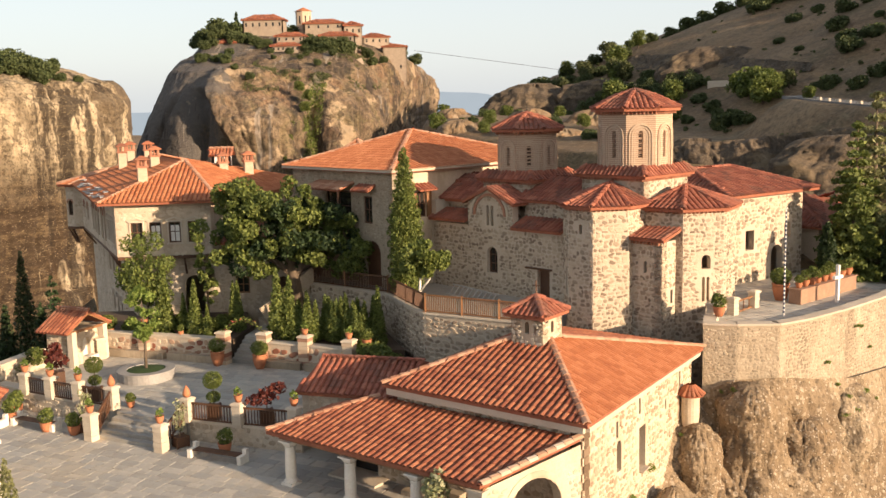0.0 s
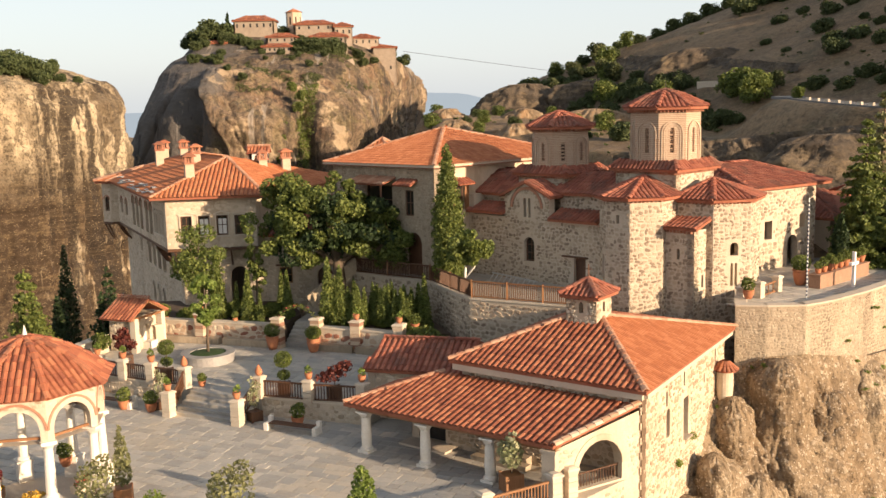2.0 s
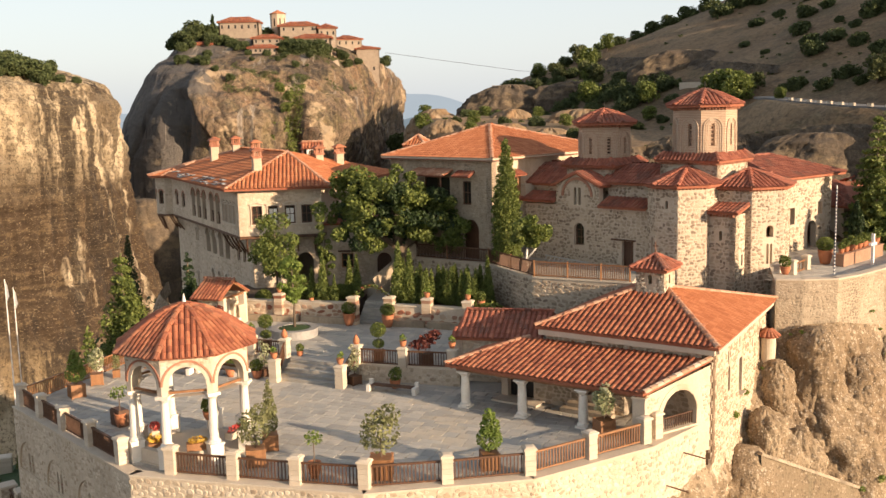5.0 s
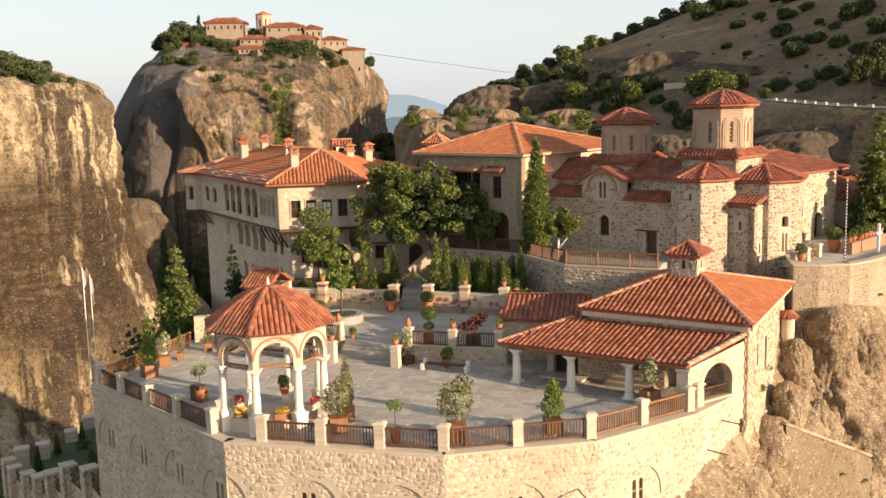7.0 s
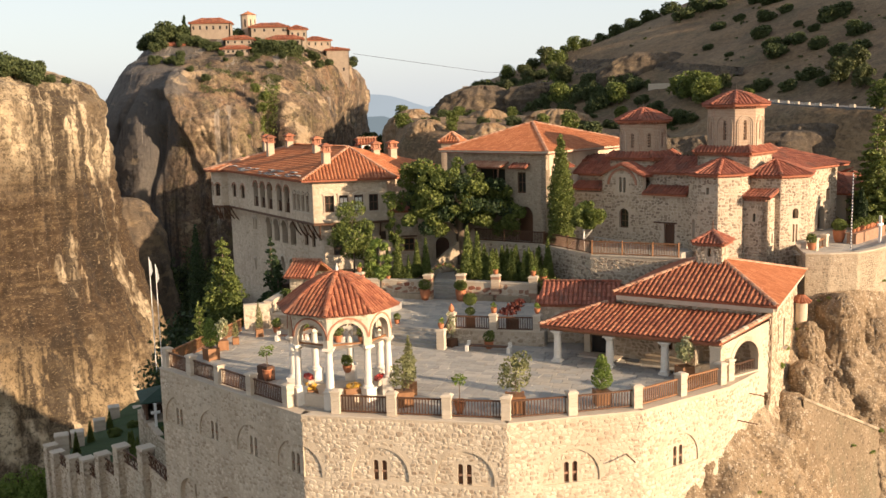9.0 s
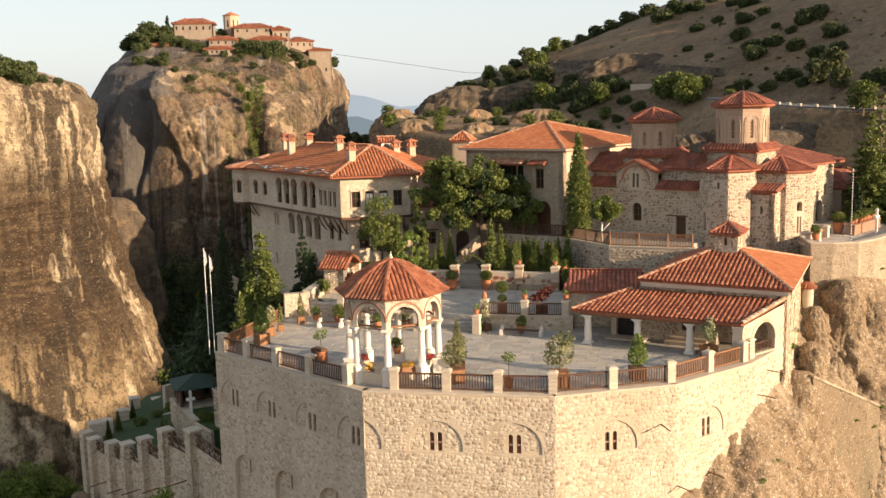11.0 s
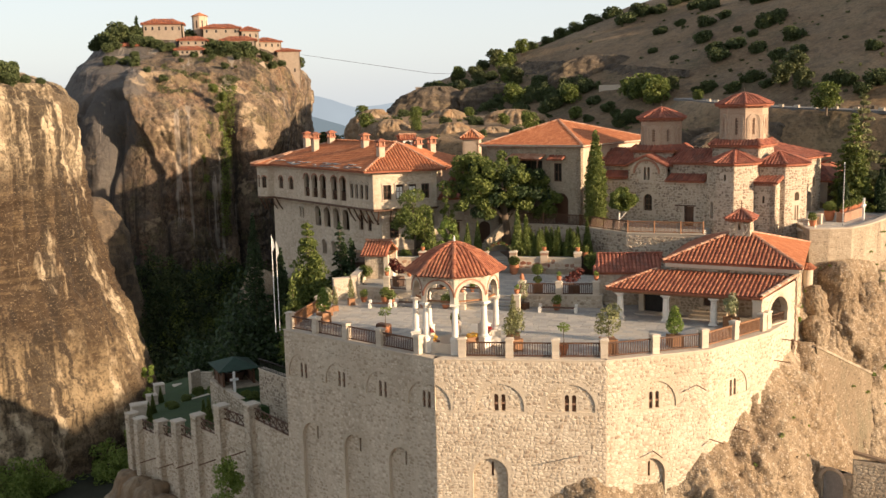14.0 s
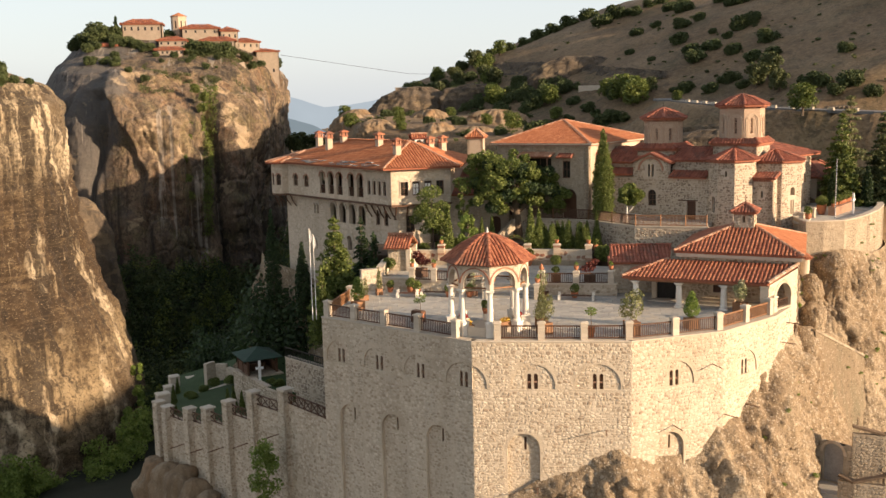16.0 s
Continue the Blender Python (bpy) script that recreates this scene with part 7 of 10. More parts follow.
def gp(r, k, z):
    a = G0a + k * math.pi / 4
    return (GC.x + r * math.cos(a), GC.y + r * math.sin(a), z)


gside = math.dist(gp(GR, 0, 0), gp(GR, 1, 0))
for k in range(8):
    x, y, _ = gp(GR, k, 0)
    a = G0a + k * math.pi / 4
    Shape().box((x, y, 0), (.6, .6, .9), a).box((x, y, .9), (.68, .68, .08), a).put("pedestal", M_white, gz)
    Shape().lathe((x, y, .98), [(.28, 0), (.29, .08), (.2, .16), (.21, .5), (.17, 1.9), (.18, 1.98), (.3, 2.15)], 14).put("column", M_white, gz)
    Shape().box((x, y, 3.12), (.58, .58, .14), a).put("capital", M_white, gz)
for k in range(8):
    a, b = gp(GR + .22, k, 0), gp(GR + .22, k + 1, 0)
    L = math.dist(a, b)
    gsh = Shape()
    wall(gsh, a, b, 3.2, 5.0, .42, [(L / 2, 3.2, L - .55, 1.3, True)])
    arc_ob = gsh.put("arcade", M_ashlar, gz, "pale dressed stone arcade")
    joined("stonework", UNIT_STONES, stonework(a, b, 3.3, 4.95, arch_gap(L / 2, 3.2, L - .55, 1.3, .3), .24, .014, 190 + k), M_cream, arc_ob)
    arch_ring(a, b, L / 2, 4.5 - (L - .55) / 2, (L - .55) / 2 + .2, .09, .04, 14).put("brick_arch", M_brick, gz, "red brick rim round the arch")
for k in range(8):
    Shape().beam(gp(GR, k, 3.36), gp(GR, k + 1, 3.36), .09, .1).put("tie_beam", M_wood_light, gz)
for k in (0, 1, 2, 3, 6, 7):
    if k in (0, 6, 7, 2):
        a, b = gp(GR - .15, k, 0), gp(GR - .15, k + 1, 0)
        L = math.dist(a, b)
        Shape().box((*at_wall(a, b, L / 2, 0)[:2], 0), (L - .55, .3, .62), at_wall(a, b, 1, 0)[2]).put("parapet", M_ashlar, gz)
Shape().lathe((GC.x, GC.y, 0), [(GR + .1, 0), (GR + .1, .05)], 8, G0a).put("plinth", M_ashlar, gz)
rings = [(3.3, 4.96), (2.95, 5.18), (2.4, 5.62), (1.7, 6.1), (.95, 6.48), (.3, 6.68), (.04, 6.73)]
planes, caps = [], []
for k in range(8):
    for (r0, z0), (r1, z1) in zip(rings, rings[1:]):
        p = [gp(r0, k, z0), gp(r0, k + 1, z0), gp(r1, k + 1, z1), gp(r1, k, z1)]
        planes.append(p)
        caps.append((gp(r0, k, z0), gp(r1, k, z1)))
bed = Shape()
for p in planes:
    bed.face(*p)
for k in range(8):
    bed.face(gp(3.3, k + 1, 4.96), gp(3.3, k, 4.96), gp(2.6, k, 4.95), gp(2.6, k + 1, 4.95))
gro = bed.put("roof", M_tilebed, gz)
# tile rows run down each panel and follow its curve
tp_ = []
for k in range(8):
    for s in range(10):
        f = (s + .5) / 10
        for (r0, z0), (r1, z1) in zip(rings, rings[1:]):
            h0 = Vector(gp(r0, k, z0)).lerp(Vector(gp(r0, k + 1, z0)), .5)
            h1 = Vector(gp(r1, k, z1)).lerp(Vector(gp(r1, k + 1, z1)), .5)
            du = (Vector(gp(1, k + 1, 0)) - Vector(gp(1, k, 0))).normalized()
            off = (f - .5) * (3.28 * .765)
            a_, b_ = h0 + du * off, h1 + du * off
            n = 2 if r0 - r1 > .8 else 1
            n = max(1, round((b_ - a_).length / .42))
            for q in range(n):
                c0, c1 = a_.lerp(b_, q / n), a_.lerp(b_, (q + 1) / n)
                rr = (Vector((c0.x, c0.y)) - GC).dot(Vector((h0.x - GC.x, h0.y - GC.y)).normalized()) * math.tan(math.pi / 8)
                if abs(off) > rr + .02:
                    continue
                tp_ += cap_poses(c0 + Vector((0, 0, -.02)), c1 + Vector((0, 0, -.02)), (c1 - c0).length, .225)
pieces("roof_tile", UNIT_TILE, tp_, M_tile, gro, 300)
hp = []
for a_, b_ in caps:
    hp += cap_poses(a_, b_, .42, .3)
joined("ridge_tile_run", UNIT_TILE, hp, M_tile, gro)
Shape().lathe((GC.x, GC.y, 6.65), [(.14, 0), (.2, .1), (.1, .2), (.06, .4), (.01, .6)], 10).put("finial", M_white, gz)


# ---- fences and posts on the terrace edge ----
def inset_edge(i, t, d):
    p, q = EDGE[i], EDGE[i + 1]
    x, y, r = at_wall(p, q, t * math.dist(p, q), d)
    return x, y, r


def railing(a, b, z, h=0.95, gap=0.15, name="wooden_railing", mat=None, label="brown wooden railing with upright bars", group="terrace railings", lift=0.1, board=True):
    f = thing(name, label, "railing", group)
    z = z if isinstance(z, tuple) else (z, z)
    a, b = Vector((a[0], a[1], z[0])), Vector((b[0], b[1], z[1]))
    d = (b - a)
    n = max(3, int(d.length / gap))
    r = math.atan2(d.y, d.x)
    up = Vector((0, 0, 1))
    mat = mat or M_wood
    Shape().beam(a + up * (h - .04), b + up * (h - .04), .10, .08).put("top_rail", mat, f)
    Shape().beam(a + up * lift, b + up * lift, .06, .07).put("bottom_rail", mat, f)
    unit = Shape().box((0, 0, lift), (.045, .045, h - lift - .06)).mesh("baluster", mat)
    for k in range(n):
        o = new("baluster", unit)
        o.parent = f
        o.matrix_basis = Matrix.Translation(a + d * ((k + .5) / n)) @ Matrix.Rotation(r, 4, "Z")
    return f


post_pts = []
left_t = (0.02, 0.215, 0.425, 0.65, 0.885)
for t in left_t:
    post_pts.append(inset_edge(0, t, 0.4))
front = [(-19.9, 30.9), (-17.1, 29.98), (-14.4, 29.1), (-11.55, 28.3), (-8.2, 28.55), (-4.72, 29.05), (-1.85, 30.65), (0.95, 32.25)]
fr = []
for k, (x, y) in enumerate(front):
    e = 1 if k < 4 else 2 if k < 6 else 3
    fr.append((x, y, math.atan2(EDGE[e + 1][1] - EDGE[e][1], EDGE[e + 1][0] - EDGE[e][0])))
for x, y, r in post_pts + fr:
    pillar(x, y, 0.0, 1.12, 0.46, r, "pale dressed-stone post in the terrace railing", "terrace posts")


def between(p, q, z, **kw):
    a, b = Vector(p[:2]), Vector(q[:2])
    d = (b - a).normalized() * 0.26
    return railing(a + d, b - d, z, **kw)


for p, q in zip(post_pts, post_pts[1:]):
    between(p, q, 0.02)
for k, (p, q) in enumerate(zip(fr, fr[1:])):
    between(p, q, 0.02, mat=M_wood_light if k >= 5 else M_wood)
pillar(3.0 - 1.35, 32.9, 0.0, 1.12, .46, fr[-1][2], "pale dressed-stone post in the terrace railing", "terrace posts")
# fence along the back left side
back_posts = [post_pts[0], (-27.9, 47.4, 1.1), (-26.6, 50.9, 1.1)]
pillar(-27.9, 47.4, 0, 1.12, .46, 1.1, "pale dressed-stone post in the terrace railing", "terrace posts")
for p, q in zip(back_posts, back_posts[1:]):
    between(p, q, 0.02, mat=M_wood_light)

# ---- upper court edge ----
cl = [(-22.3, 49.75), (-20.6, 48.8), (-18.8, 47.85), (-16.75, 46.75)]
cr_ = [(-12.45, 44.55), (-9.8, 43.55), (-7.1, 42.75)]
for x, y in cl + cr_:
    pillar(x, y, COURT_Z, 1.05, .48, -.45, "pale dressed-stone post beside the upper courtyard", "court posts")
for run in (cl, cr_):
    for p, q in zip(run, run[1:]):
        between(p, q, COURT_Z + .05, h=.9, group="court railings")
newL, newR = (-17.15, 44.75), (-13.3, 42.95)
for x, y in (newL, newR):
    pillar(x, y, 0, 1.22, .5, -.45, "pale dressed-stone newel post at the foot of the steps", "stair posts")
railing((-17.0, 45.1), (-16.75, 46.45), (0.15, COURT_Z + .1), h=.9, group="stair railings", label="sloping brown wooden stair railing")
railing((-13.2, 43.25), (-12.55, 44.3), (0.15, COURT_Z + .1), h=.9, group="stair railings", label="sloping brown wooden stair railing")
# church fence
CF = [(-9.2, 62.0), (-6.4, 59.75), (-3.6, 57.45), (-2.4, 54.4), (-1.25, 51.6), (0.7, 50.5), (2.6, 49.4), (4.2, 48.5)]
for k, (p, q) in enumerate(zip(CF, CF[1:])):
    railing(p, q, 4.38, h=1.0, gap=.13 if k < 4 else .11, mat=M_wood_light if k >= 4 else M_wood, group="church fence", label="brown wooden fence above the garden wall")
    tagged(Shape().box((*q, 4.3), (.1, .1, 1.15)).put("fence_post", M_wood_light), "squared wooden fence post", "post", "church fence posts")


# ---- pots, planters and benches ----
def pot_mesh(r=0.24, h=0.42):
    return Shape().lathe((0, 0, 0), [(r * .55, 0), (r * .8, h * .3), (r, h * .72), (r * .92, h * .9), (r * 1.06, h * .93), (r * 1.06, h), (r * .9, h), (r * .85, h * .86)], 14)


def leaf_cloud(blobs, n, size, seed=1, out=0.5, flat=1.0):
    """n small leaf cards on the skins of ellipsoids (x, y, z, rx, ry, rz)."""
    rng = np.random.RandomState(seed)
    B = np.array(blobs, float)
    wt = (B[:, 3] * B[:, 5])
    idx = rng.choice(len(B), n, p=wt / wt.sum())
    d = rng.normal(size=(n, 3))
    d /= np.linalg.norm(d, axis=1)[:, None]
    rad = 1 - 0.45 * rng.rand(n) ** 2
    c = B[idx, :3] + d * B[idx, 3:] * rad[:, None]
    nrm = d * out + rng.normal(size=(n, 3)) * (1 - out * .5)
    nrm /= np.linalg.norm(nrm, axis=1)[:, None]
    a = np.cross(nrm, rng.normal(size=(n, 3)))
    a /= np.linalg.norm(a, axis=1)[:, None]
    b = np.cross(nrm, a)
    s = size * rng.uniform(.55, 1.35, n)[:, None]
    v = np.stack([c - a * s - b * s * .25, c + b * s * .62 - a * s * .1, c + a * s + b * s * .1, c - b * s * .6 + a * s * .15], 1).reshape(-1, 3)
    f = [(4 * i, 4 * i + 1, 4 * i + 2, 4 * i + 3) for i in range(n)]
    return v, f


def crown(name, blobs, n, size, mat, parent, seed=1, out=.5):
    v, f = leaf_cloud(blobs, n, size, seed, out)
    me = bpy.data.meshes.new(name)
    me.from_pydata(v.tolist(), [], f)
    me.materials.append(mat)
    ob = new(name, me)
    ob.parent = parent
    return ob


class Kind:
    """A plant or a vessel built once at the origin; later ones are copies."""

    def __init__(self, root):
        self.root, self.used = root, None

    def at(self, x, y, z, s=1.0, rz=None, label="", sz=None):
        rz = random.Random(int(x * 71 + y * 13)).uniform(0, 6.28) if rz is None else rz
        sz = sz or s
        if self.used is None:
            self.used = (s, sz)
            self.root.matrix_basis = pose(x, y, z, 0, 0, math.degrees(rz)) @ Matrix.Diagonal((s, s, sz, 1))
            ob = self.root
        else:
            k = (s / self.used[0], sz / self.used[1])
            ob = copy_thing(self.root, pose(x, y, z, 0, 0, math.degrees(rz)) @ Matrix.Diagonal((k[0], k[0], k[1], 1)))
        if label:
            ob["label"] = label
        return ob


def kind_pot(label, plant_blobs, n, size, mat, r=.24, h=.42, group="potted plants", vessel=None, stem=None, vmat=None, seed=1, name="potted_plant"):
    t = thing(name, label, "plant", group)
    (vessel or pot_mesh(r, h)).put("pot", vmat or M_terra, t, smooth=vessel is None)
    Shape().lathe((0, 0, h * .82), [(r * .8, 0), (r * .8, h * .06)], 12).put("soil", M_soil, t)
    if stem:
        Shape().tube([(0, 0, h * .8), (.02, .01, stem * .6), (0, 0, stem)], [.03, .025, .02], 6).put("stem", M_bark, t)
    if plant_blobs:
        crown("foliage", plant_blobs, n, size, mat, t, seed)
    return Kind(t)


def box_vessel(w, h):
    s = Shape().box((0, 0, .04), (w, w, h - .04), 0, 1.0)
    for dx in (-1, 1):
        for dy in (-1, 1):
            s.box((dx * (w / 2 - .03), dy * (w / 2 - .03), 0), (.1, .1, h + .03))
    return s


k_small = kind_pot("small leafy plant in a terracotta pot on a post", [(0, 0, .48, .2, .2, .16), (.05, .03, .6, .1, .1, .12)], 70, .07, M_leaf_lime, .2, .34)
k_bush = kind_pot("round leafy bush in a terracotta pot", [(0, 0, .85, .42, .42, .38), (.1, .1, 1.05, .28, .28, .25)], 380, .08, M_leaf, .34, .55, seed=2)
k_urn = kind_pot("clipped box ball in a tall terracotta urn", [(0, 0, 1.2, .5, .5, .4)], 1500, .045, M_leaf, .4, .85, seed=3, group="urns by the gate steps")
k_ball = kind_pot("double-ball topiary in a dark wooden planter", [(0, 0, 1.15, .34, .34, .26), (0, 0, 1.95, .46, .46, .42)], 2600, .042, M_leaf, .3, .75, vessel=box_vessel(.55, .75), stem=2.0, vmat=M_wood, seed=4, group="topiaries", name="topiary")
k_tree = kind_pot("young broad tree in a wooden box planter", [(0, 0, 1.75, .72, .72, .8), (.3, .1, 2.3, .45, .45, .45), (-.3, .2, 1.4, .45, .45, .4), (-.1, -.3, 2.1, .5, .5, .5)], 900, .075, M_leaf_grey, .35, .75, vessel=box_vessel(.8, .8), stem=1.9, vmat=M_wood_light, seed=5, group="planter trees", name="planter_tree")
k_bay = kind_pot("dense green bay tree in a wooden box planter", [(0, 0, 1.35, .55, .55, .55), (.05, .05, 1.85, .42, .42, .5), (0, 0, 2.3, .25, .25, .35)], 1100, .075, M_leaf_lime, .35, .75, vessel=box_vessel(.75, .75), stem=1.6, vmat=M_wood_light, seed=6, group="planter trees", name="planter_tree")
k_col = kind_pot("narrow columnar shrub in a wooden box planter", [(0, 0, 1.3, .38, .38, .5), (.03, 0, 1.9, .33, .33, .5), (0, 0, 2.5, .22, .22, .45), (0, 0, 3.0, .1, .1, .3)], 1000, .07, M_leaf_grey, .3, .7, vessel=box_vessel(.65, .75), vmat=M_wood_light, seed=7, group="planter trees", name="planter_tree")
k_thin = kind_pot("slim sapling in a terracotta pot", [(0, 0, 1.75, .4, .4, .3), (.25, 0, 1.95, .25, .25, .18), (-.25, .1, 1.6, .22, .22, .2)], 190, .07, M_leaf_lime, .28, .7, stem=1.7, seed=8)
k_white = kind_pot("variegated whitish shrub in a box planter", [(0, 0, 1.35, .42, .42, .5), (.1, 0, 1.8, .3, .3, .3), (-.15, .1, 1.55, .3, .3, .3)], 520, .085, M_leaf_pale, .3, .6, vessel=box_vessel(.65, .65), stem=1.2, vmat=M_wood_light, seed=9)
k_rose = kind_pot("tall flowering rose in a wooden box", [(0, 0, 1.25, .3, .3, .5), (.1, .1, 1.8, .28, .28, .25), (-.1, 0, 2.05, .18, .18, .2)], 260, .07, M_leaf_pale, .28, .5, vessel=box_vessel(.6, .5), stem=1.8, vmat=M_wood, seed=10)
k_maple = kind_pot("red-leaved maple in a dark wooden box", [(-.2, 0, 1.25, .75, .5, .25), (.3, .1, 1.55, .6, .4, .2), (.55, 0, 1.8, .35, .3, .15)], 420, .11, M_leaf_red, .3, .7, vessel=box_vessel(.6, .7), stem=1.3, vmat=M_wood, seed=11)
k_flower = kind_pot("wooden trough of yellow flowers", [(0, 0, .42, .42, .25, .16)], 150, .07, M_flower_yel, .25, .34, vessel=Shape().box((0, 0, 0), (.95, .45, .32)), vmat=M_wood_light, seed=12)
k_redfl = kind_pot("stone trough of red geraniums", [(0, 0, .42, .55, .25, .2)], 200, .07, M_fabric_red, .25, .34, vessel=Shape().box((0, 0, 0), (1.2, .42, .34)), vmat=M_ashlar, seed=13)

for x, y, z in [(*newL, 1.36), (*newR, 1.36), (*cl[0], 2.09), (*cl[1], 2.09), (*cl[2], 2.09), (*cr_[1], 2.09), (*cr_[2], 2.09), (-18.2, 57.1, 2.86), (-8.1, 53.55, 2.86), (-5.5, 52.25, 2.86)]:
    k_small.at(x, y, z, 1.0)
for x, y in [(-16.75, 46.75), (-12.45, 44.55)]:
    f = thing("finial", "terracotta pine-cone finial on a court post", "ornament", "finials")
    Shape().lathe((x, y, COURT_Z + 1.19), [(.12, 0), (.19, .12), (.17, .28), (.1, .42), (.02, .55)], 12).put("cone", M_terra, f, smooth=True)
for x, y, z, s in [(-19.9, 46.2, 0, .9), (-22.3, 47.8, 0, 1.0), (-18.3, 45.6, 0, .9), (-10.3, 42.55, 0, .9), (-15.9, 46.9, COURT_Z, .6), (-20.9, 58.9, 1.9, .7), (-16.0, 56.9, 2.2, .5), (13.3, 47.1, 4.8, .9), (-4.6, 53.0, 2.2, .8)]:
    k_bush.at(x, y, z, s)
for x, y in [(-13.35, 54.7), (-10.75, 53.75)]:
    k_urn.at(x, y, COURT_Z, 1.0)
for x, y in [(-18.0, 47.95), (-11.2, 44.6)]:
    k_ball.at(x, y, COURT_Z, 1.0, 0)
k_rose.at(-12.6, 43.6, 0, 1.0)
k_rose.at(-17.9, 46.0, 0, .95)
k_maple.at(-8.55, 43.75, COURT_Z, 1.0, 0.3)
k_maple.at(-21.2, 51.2, COURT_Z, 1.15, 2.0)
k_tree.at(-16.4, 31.5, 0, 1.0, .2)
k_tree.at(-10.9, 29.4, 0, 1.15, -.1)
k_bay.at(-6.3, 29.9, 0, 1.0, .1)
k_bay.at(-27.8, 43.2, 0, 1.0, .6)
k_col.at(-16.0, 33.4, 0, 1.0, .2)
k_col.at(-25.3, 49.0, 0, .72, .2)
k_col.at(-26.7, 47.0, 0, .6, .2)
k_thin.at(-13.7, 29.7, 0, 1.0)
k_thin.at(-23.9, 37.6, 0, 1.0)
k_white.at(-27.4, 45.6, 0, 1.0, .3)
k_white.at(-.6, 33.6, 0, 1.15, .3)
k_bush.at(-22.6, 49.0, 0, 1.0)
for x, y in [(-24.2, 49.9)]:
    k_bush.at(x, y, 0, .8)
k_flower.at(-19.0, 32.1, .62, 1.0, .3)
k_redfl.at(-17.6, 33.6, .62, .9, 1.1)
k_flower.at(-21.3, 33.9, .1, 1.3, 1.8)
k_redfl.at(-21.4, 34.4, .62, .9, 1.9)
k_bush.at(-19.3, 36.3, .62, .8)
tagged(Shape().box((-24.0, 37.9, 0), (.95, .55, .8), -.85).box((-24.0, 37.9, .8), (.85, .45, .05), -.85).put("planter_box", M_wood), "dark wooden planter box with a thin climber", "planter")


def bench(x, y, rz, L=2.7):
    b = thing("bench", "wooden bench seat on two curved white marble ends", "bench", "courtyard benches")
    ca, sa = math.cos(rz), math.sin(rz)
    for sg in (-1, 1):
        px, py = x + ca * sg * L / 2, y + sa * sg * L / 2
        Shape().box((px, py, 0), (.2, .62, .38), rz).box((px - sa * .22, py + ca * .22, .38), (.2, .2, .22), rz).put("end_block", M_white, b)
    for k in range(3):
        o = (k - 1) * .16
        Shape().box((x - sa * o, y + ca * o, .34), (L - .3, .14, .05), rz).put("seat_plank", M_wood, b)


bench(-10.45, 41.75, -.42)
bench(-20.7, 46.9, -.45)
bench(-23.2, 47.3, -.3, 1.6)
tagged(Shape().box((-21.9, 48.0, 0), (.7, .3, .12), .2).box((-22.1, 48.0, .12), (.25, .22, .5), .2, .7).box((-21.75, 48.0, .12), (.35, .26, .22), .2).put("stone_ornament", M_white), "small white stone animal figure on the terrace", "statue")
# round planter with its tree
pl = thing("round_planter", "round grey stone planter with grass in the courtyard", "planter")
Shape().lathe((-16.75, 52.3, COURT_Z), [(1.5, 0), (1.5, .42), (1.56, .44), (1.56, .55), (1.05, .55), (1.05, .4)], 32).put("rim", M_lead, pl)
Shape().lathe((-16.75, 52.3, COURT_Z + .3), [(1.06, 0), (1.06, .2), (.5, .28)], 24).put("grass", M_lawn, pl)


# ---- trees ----
def trunk(parent, pts, radii, mat=None):
    return Shape().tube(pts, radii, 8).put("trunk", mat or M_bark, parent, smooth=True)


def blobs_in(cx, cy, cz, rx, ry, rz, n, r, seed, low=-1.0):
    """n clumps spread through an ellipsoid."""
    rs = random.Random(seed)
    out = []
    while len(out) < n:
        d = Vector((rs.uniform(-1, 1), rs.uniform(-1, 1), rs.uniform(low, 1)))
        if 0.35 < d.length < 1:
            s = r * rs.uniform(.6, 1.25)
            out.append((cx + d.x * rx, cy + d.y * ry, cz + d.z * rz, s, s, s * .8))
    return out


big = thing("plane_tree", "wide old broadleaf tree with dense green crown", "tree")
trunk(big, [(-9.6, 61.2, 2.5), (-9.8, 61, 5.5), (-10.2, 60.8, 8)], [.5, .38, .25])
for a in ((-13.5, 60.6, 8), (-7, 60.4, 7.6), (-10, 59.5, 9), (-5.5, 60.4, 6.6)):
    Shape().tube([(-9.8, 61, 5), ((a[0] - 9.8) / 2, (a[1] + 61) / 2, 6.6), a], [.25, .16, .08], 6).put("limb", M_bark, big)
crown("crown", blobs_in(-11.2, 60.6, 8.2, 4.4, 2.9, 3.0, 105, .62, 1) + blobs_in(-6.3, 60.2, 6.7, 2.0, 1.5, 1.9, 36, .5, 2), 25000, .125, M_leaf, big, 1)
# Second crown in dark leaf colour stands in for shaded gaps in the foliage.
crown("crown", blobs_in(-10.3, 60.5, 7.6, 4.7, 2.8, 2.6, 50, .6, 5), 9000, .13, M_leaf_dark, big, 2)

cyp = thing("cypress", "tall dense columnar cypress by the church", "tree")
trunk(cyp, [(-2.4, 56.6, 4.3), (-2.4, 56.6, 8)], [.2, .12])
crown("crown", [(-2.4 + .12 * math.sin(k * 2.1), 56.6 + .12 * math.cos(k * 2.1), 4.8 + k * .24, 1.0 * min(1, (35 - k) / 20 + .06), 1.0 * min(1, (35 - k) / 20 + .06), .42) for k in range(34)], 17000, .08, M_leaf, cyp, 3)
smt = thing("small_tree", "small round tree with a pale trunk by the church fence", "tree")
trunk(smt, [(-1.5, 53.0, 4.35), (-1.55, 52.9, 5.4), (-1.5, 52.9, 6.4)], [.09, .08, .05], M_white)
trunk(smt, [(-1.55, 52.9, 5.3), (-1.0, 52.7, 6.0), (-.8, 52.6, 6.6)], [.06, .05, .03], M_white)
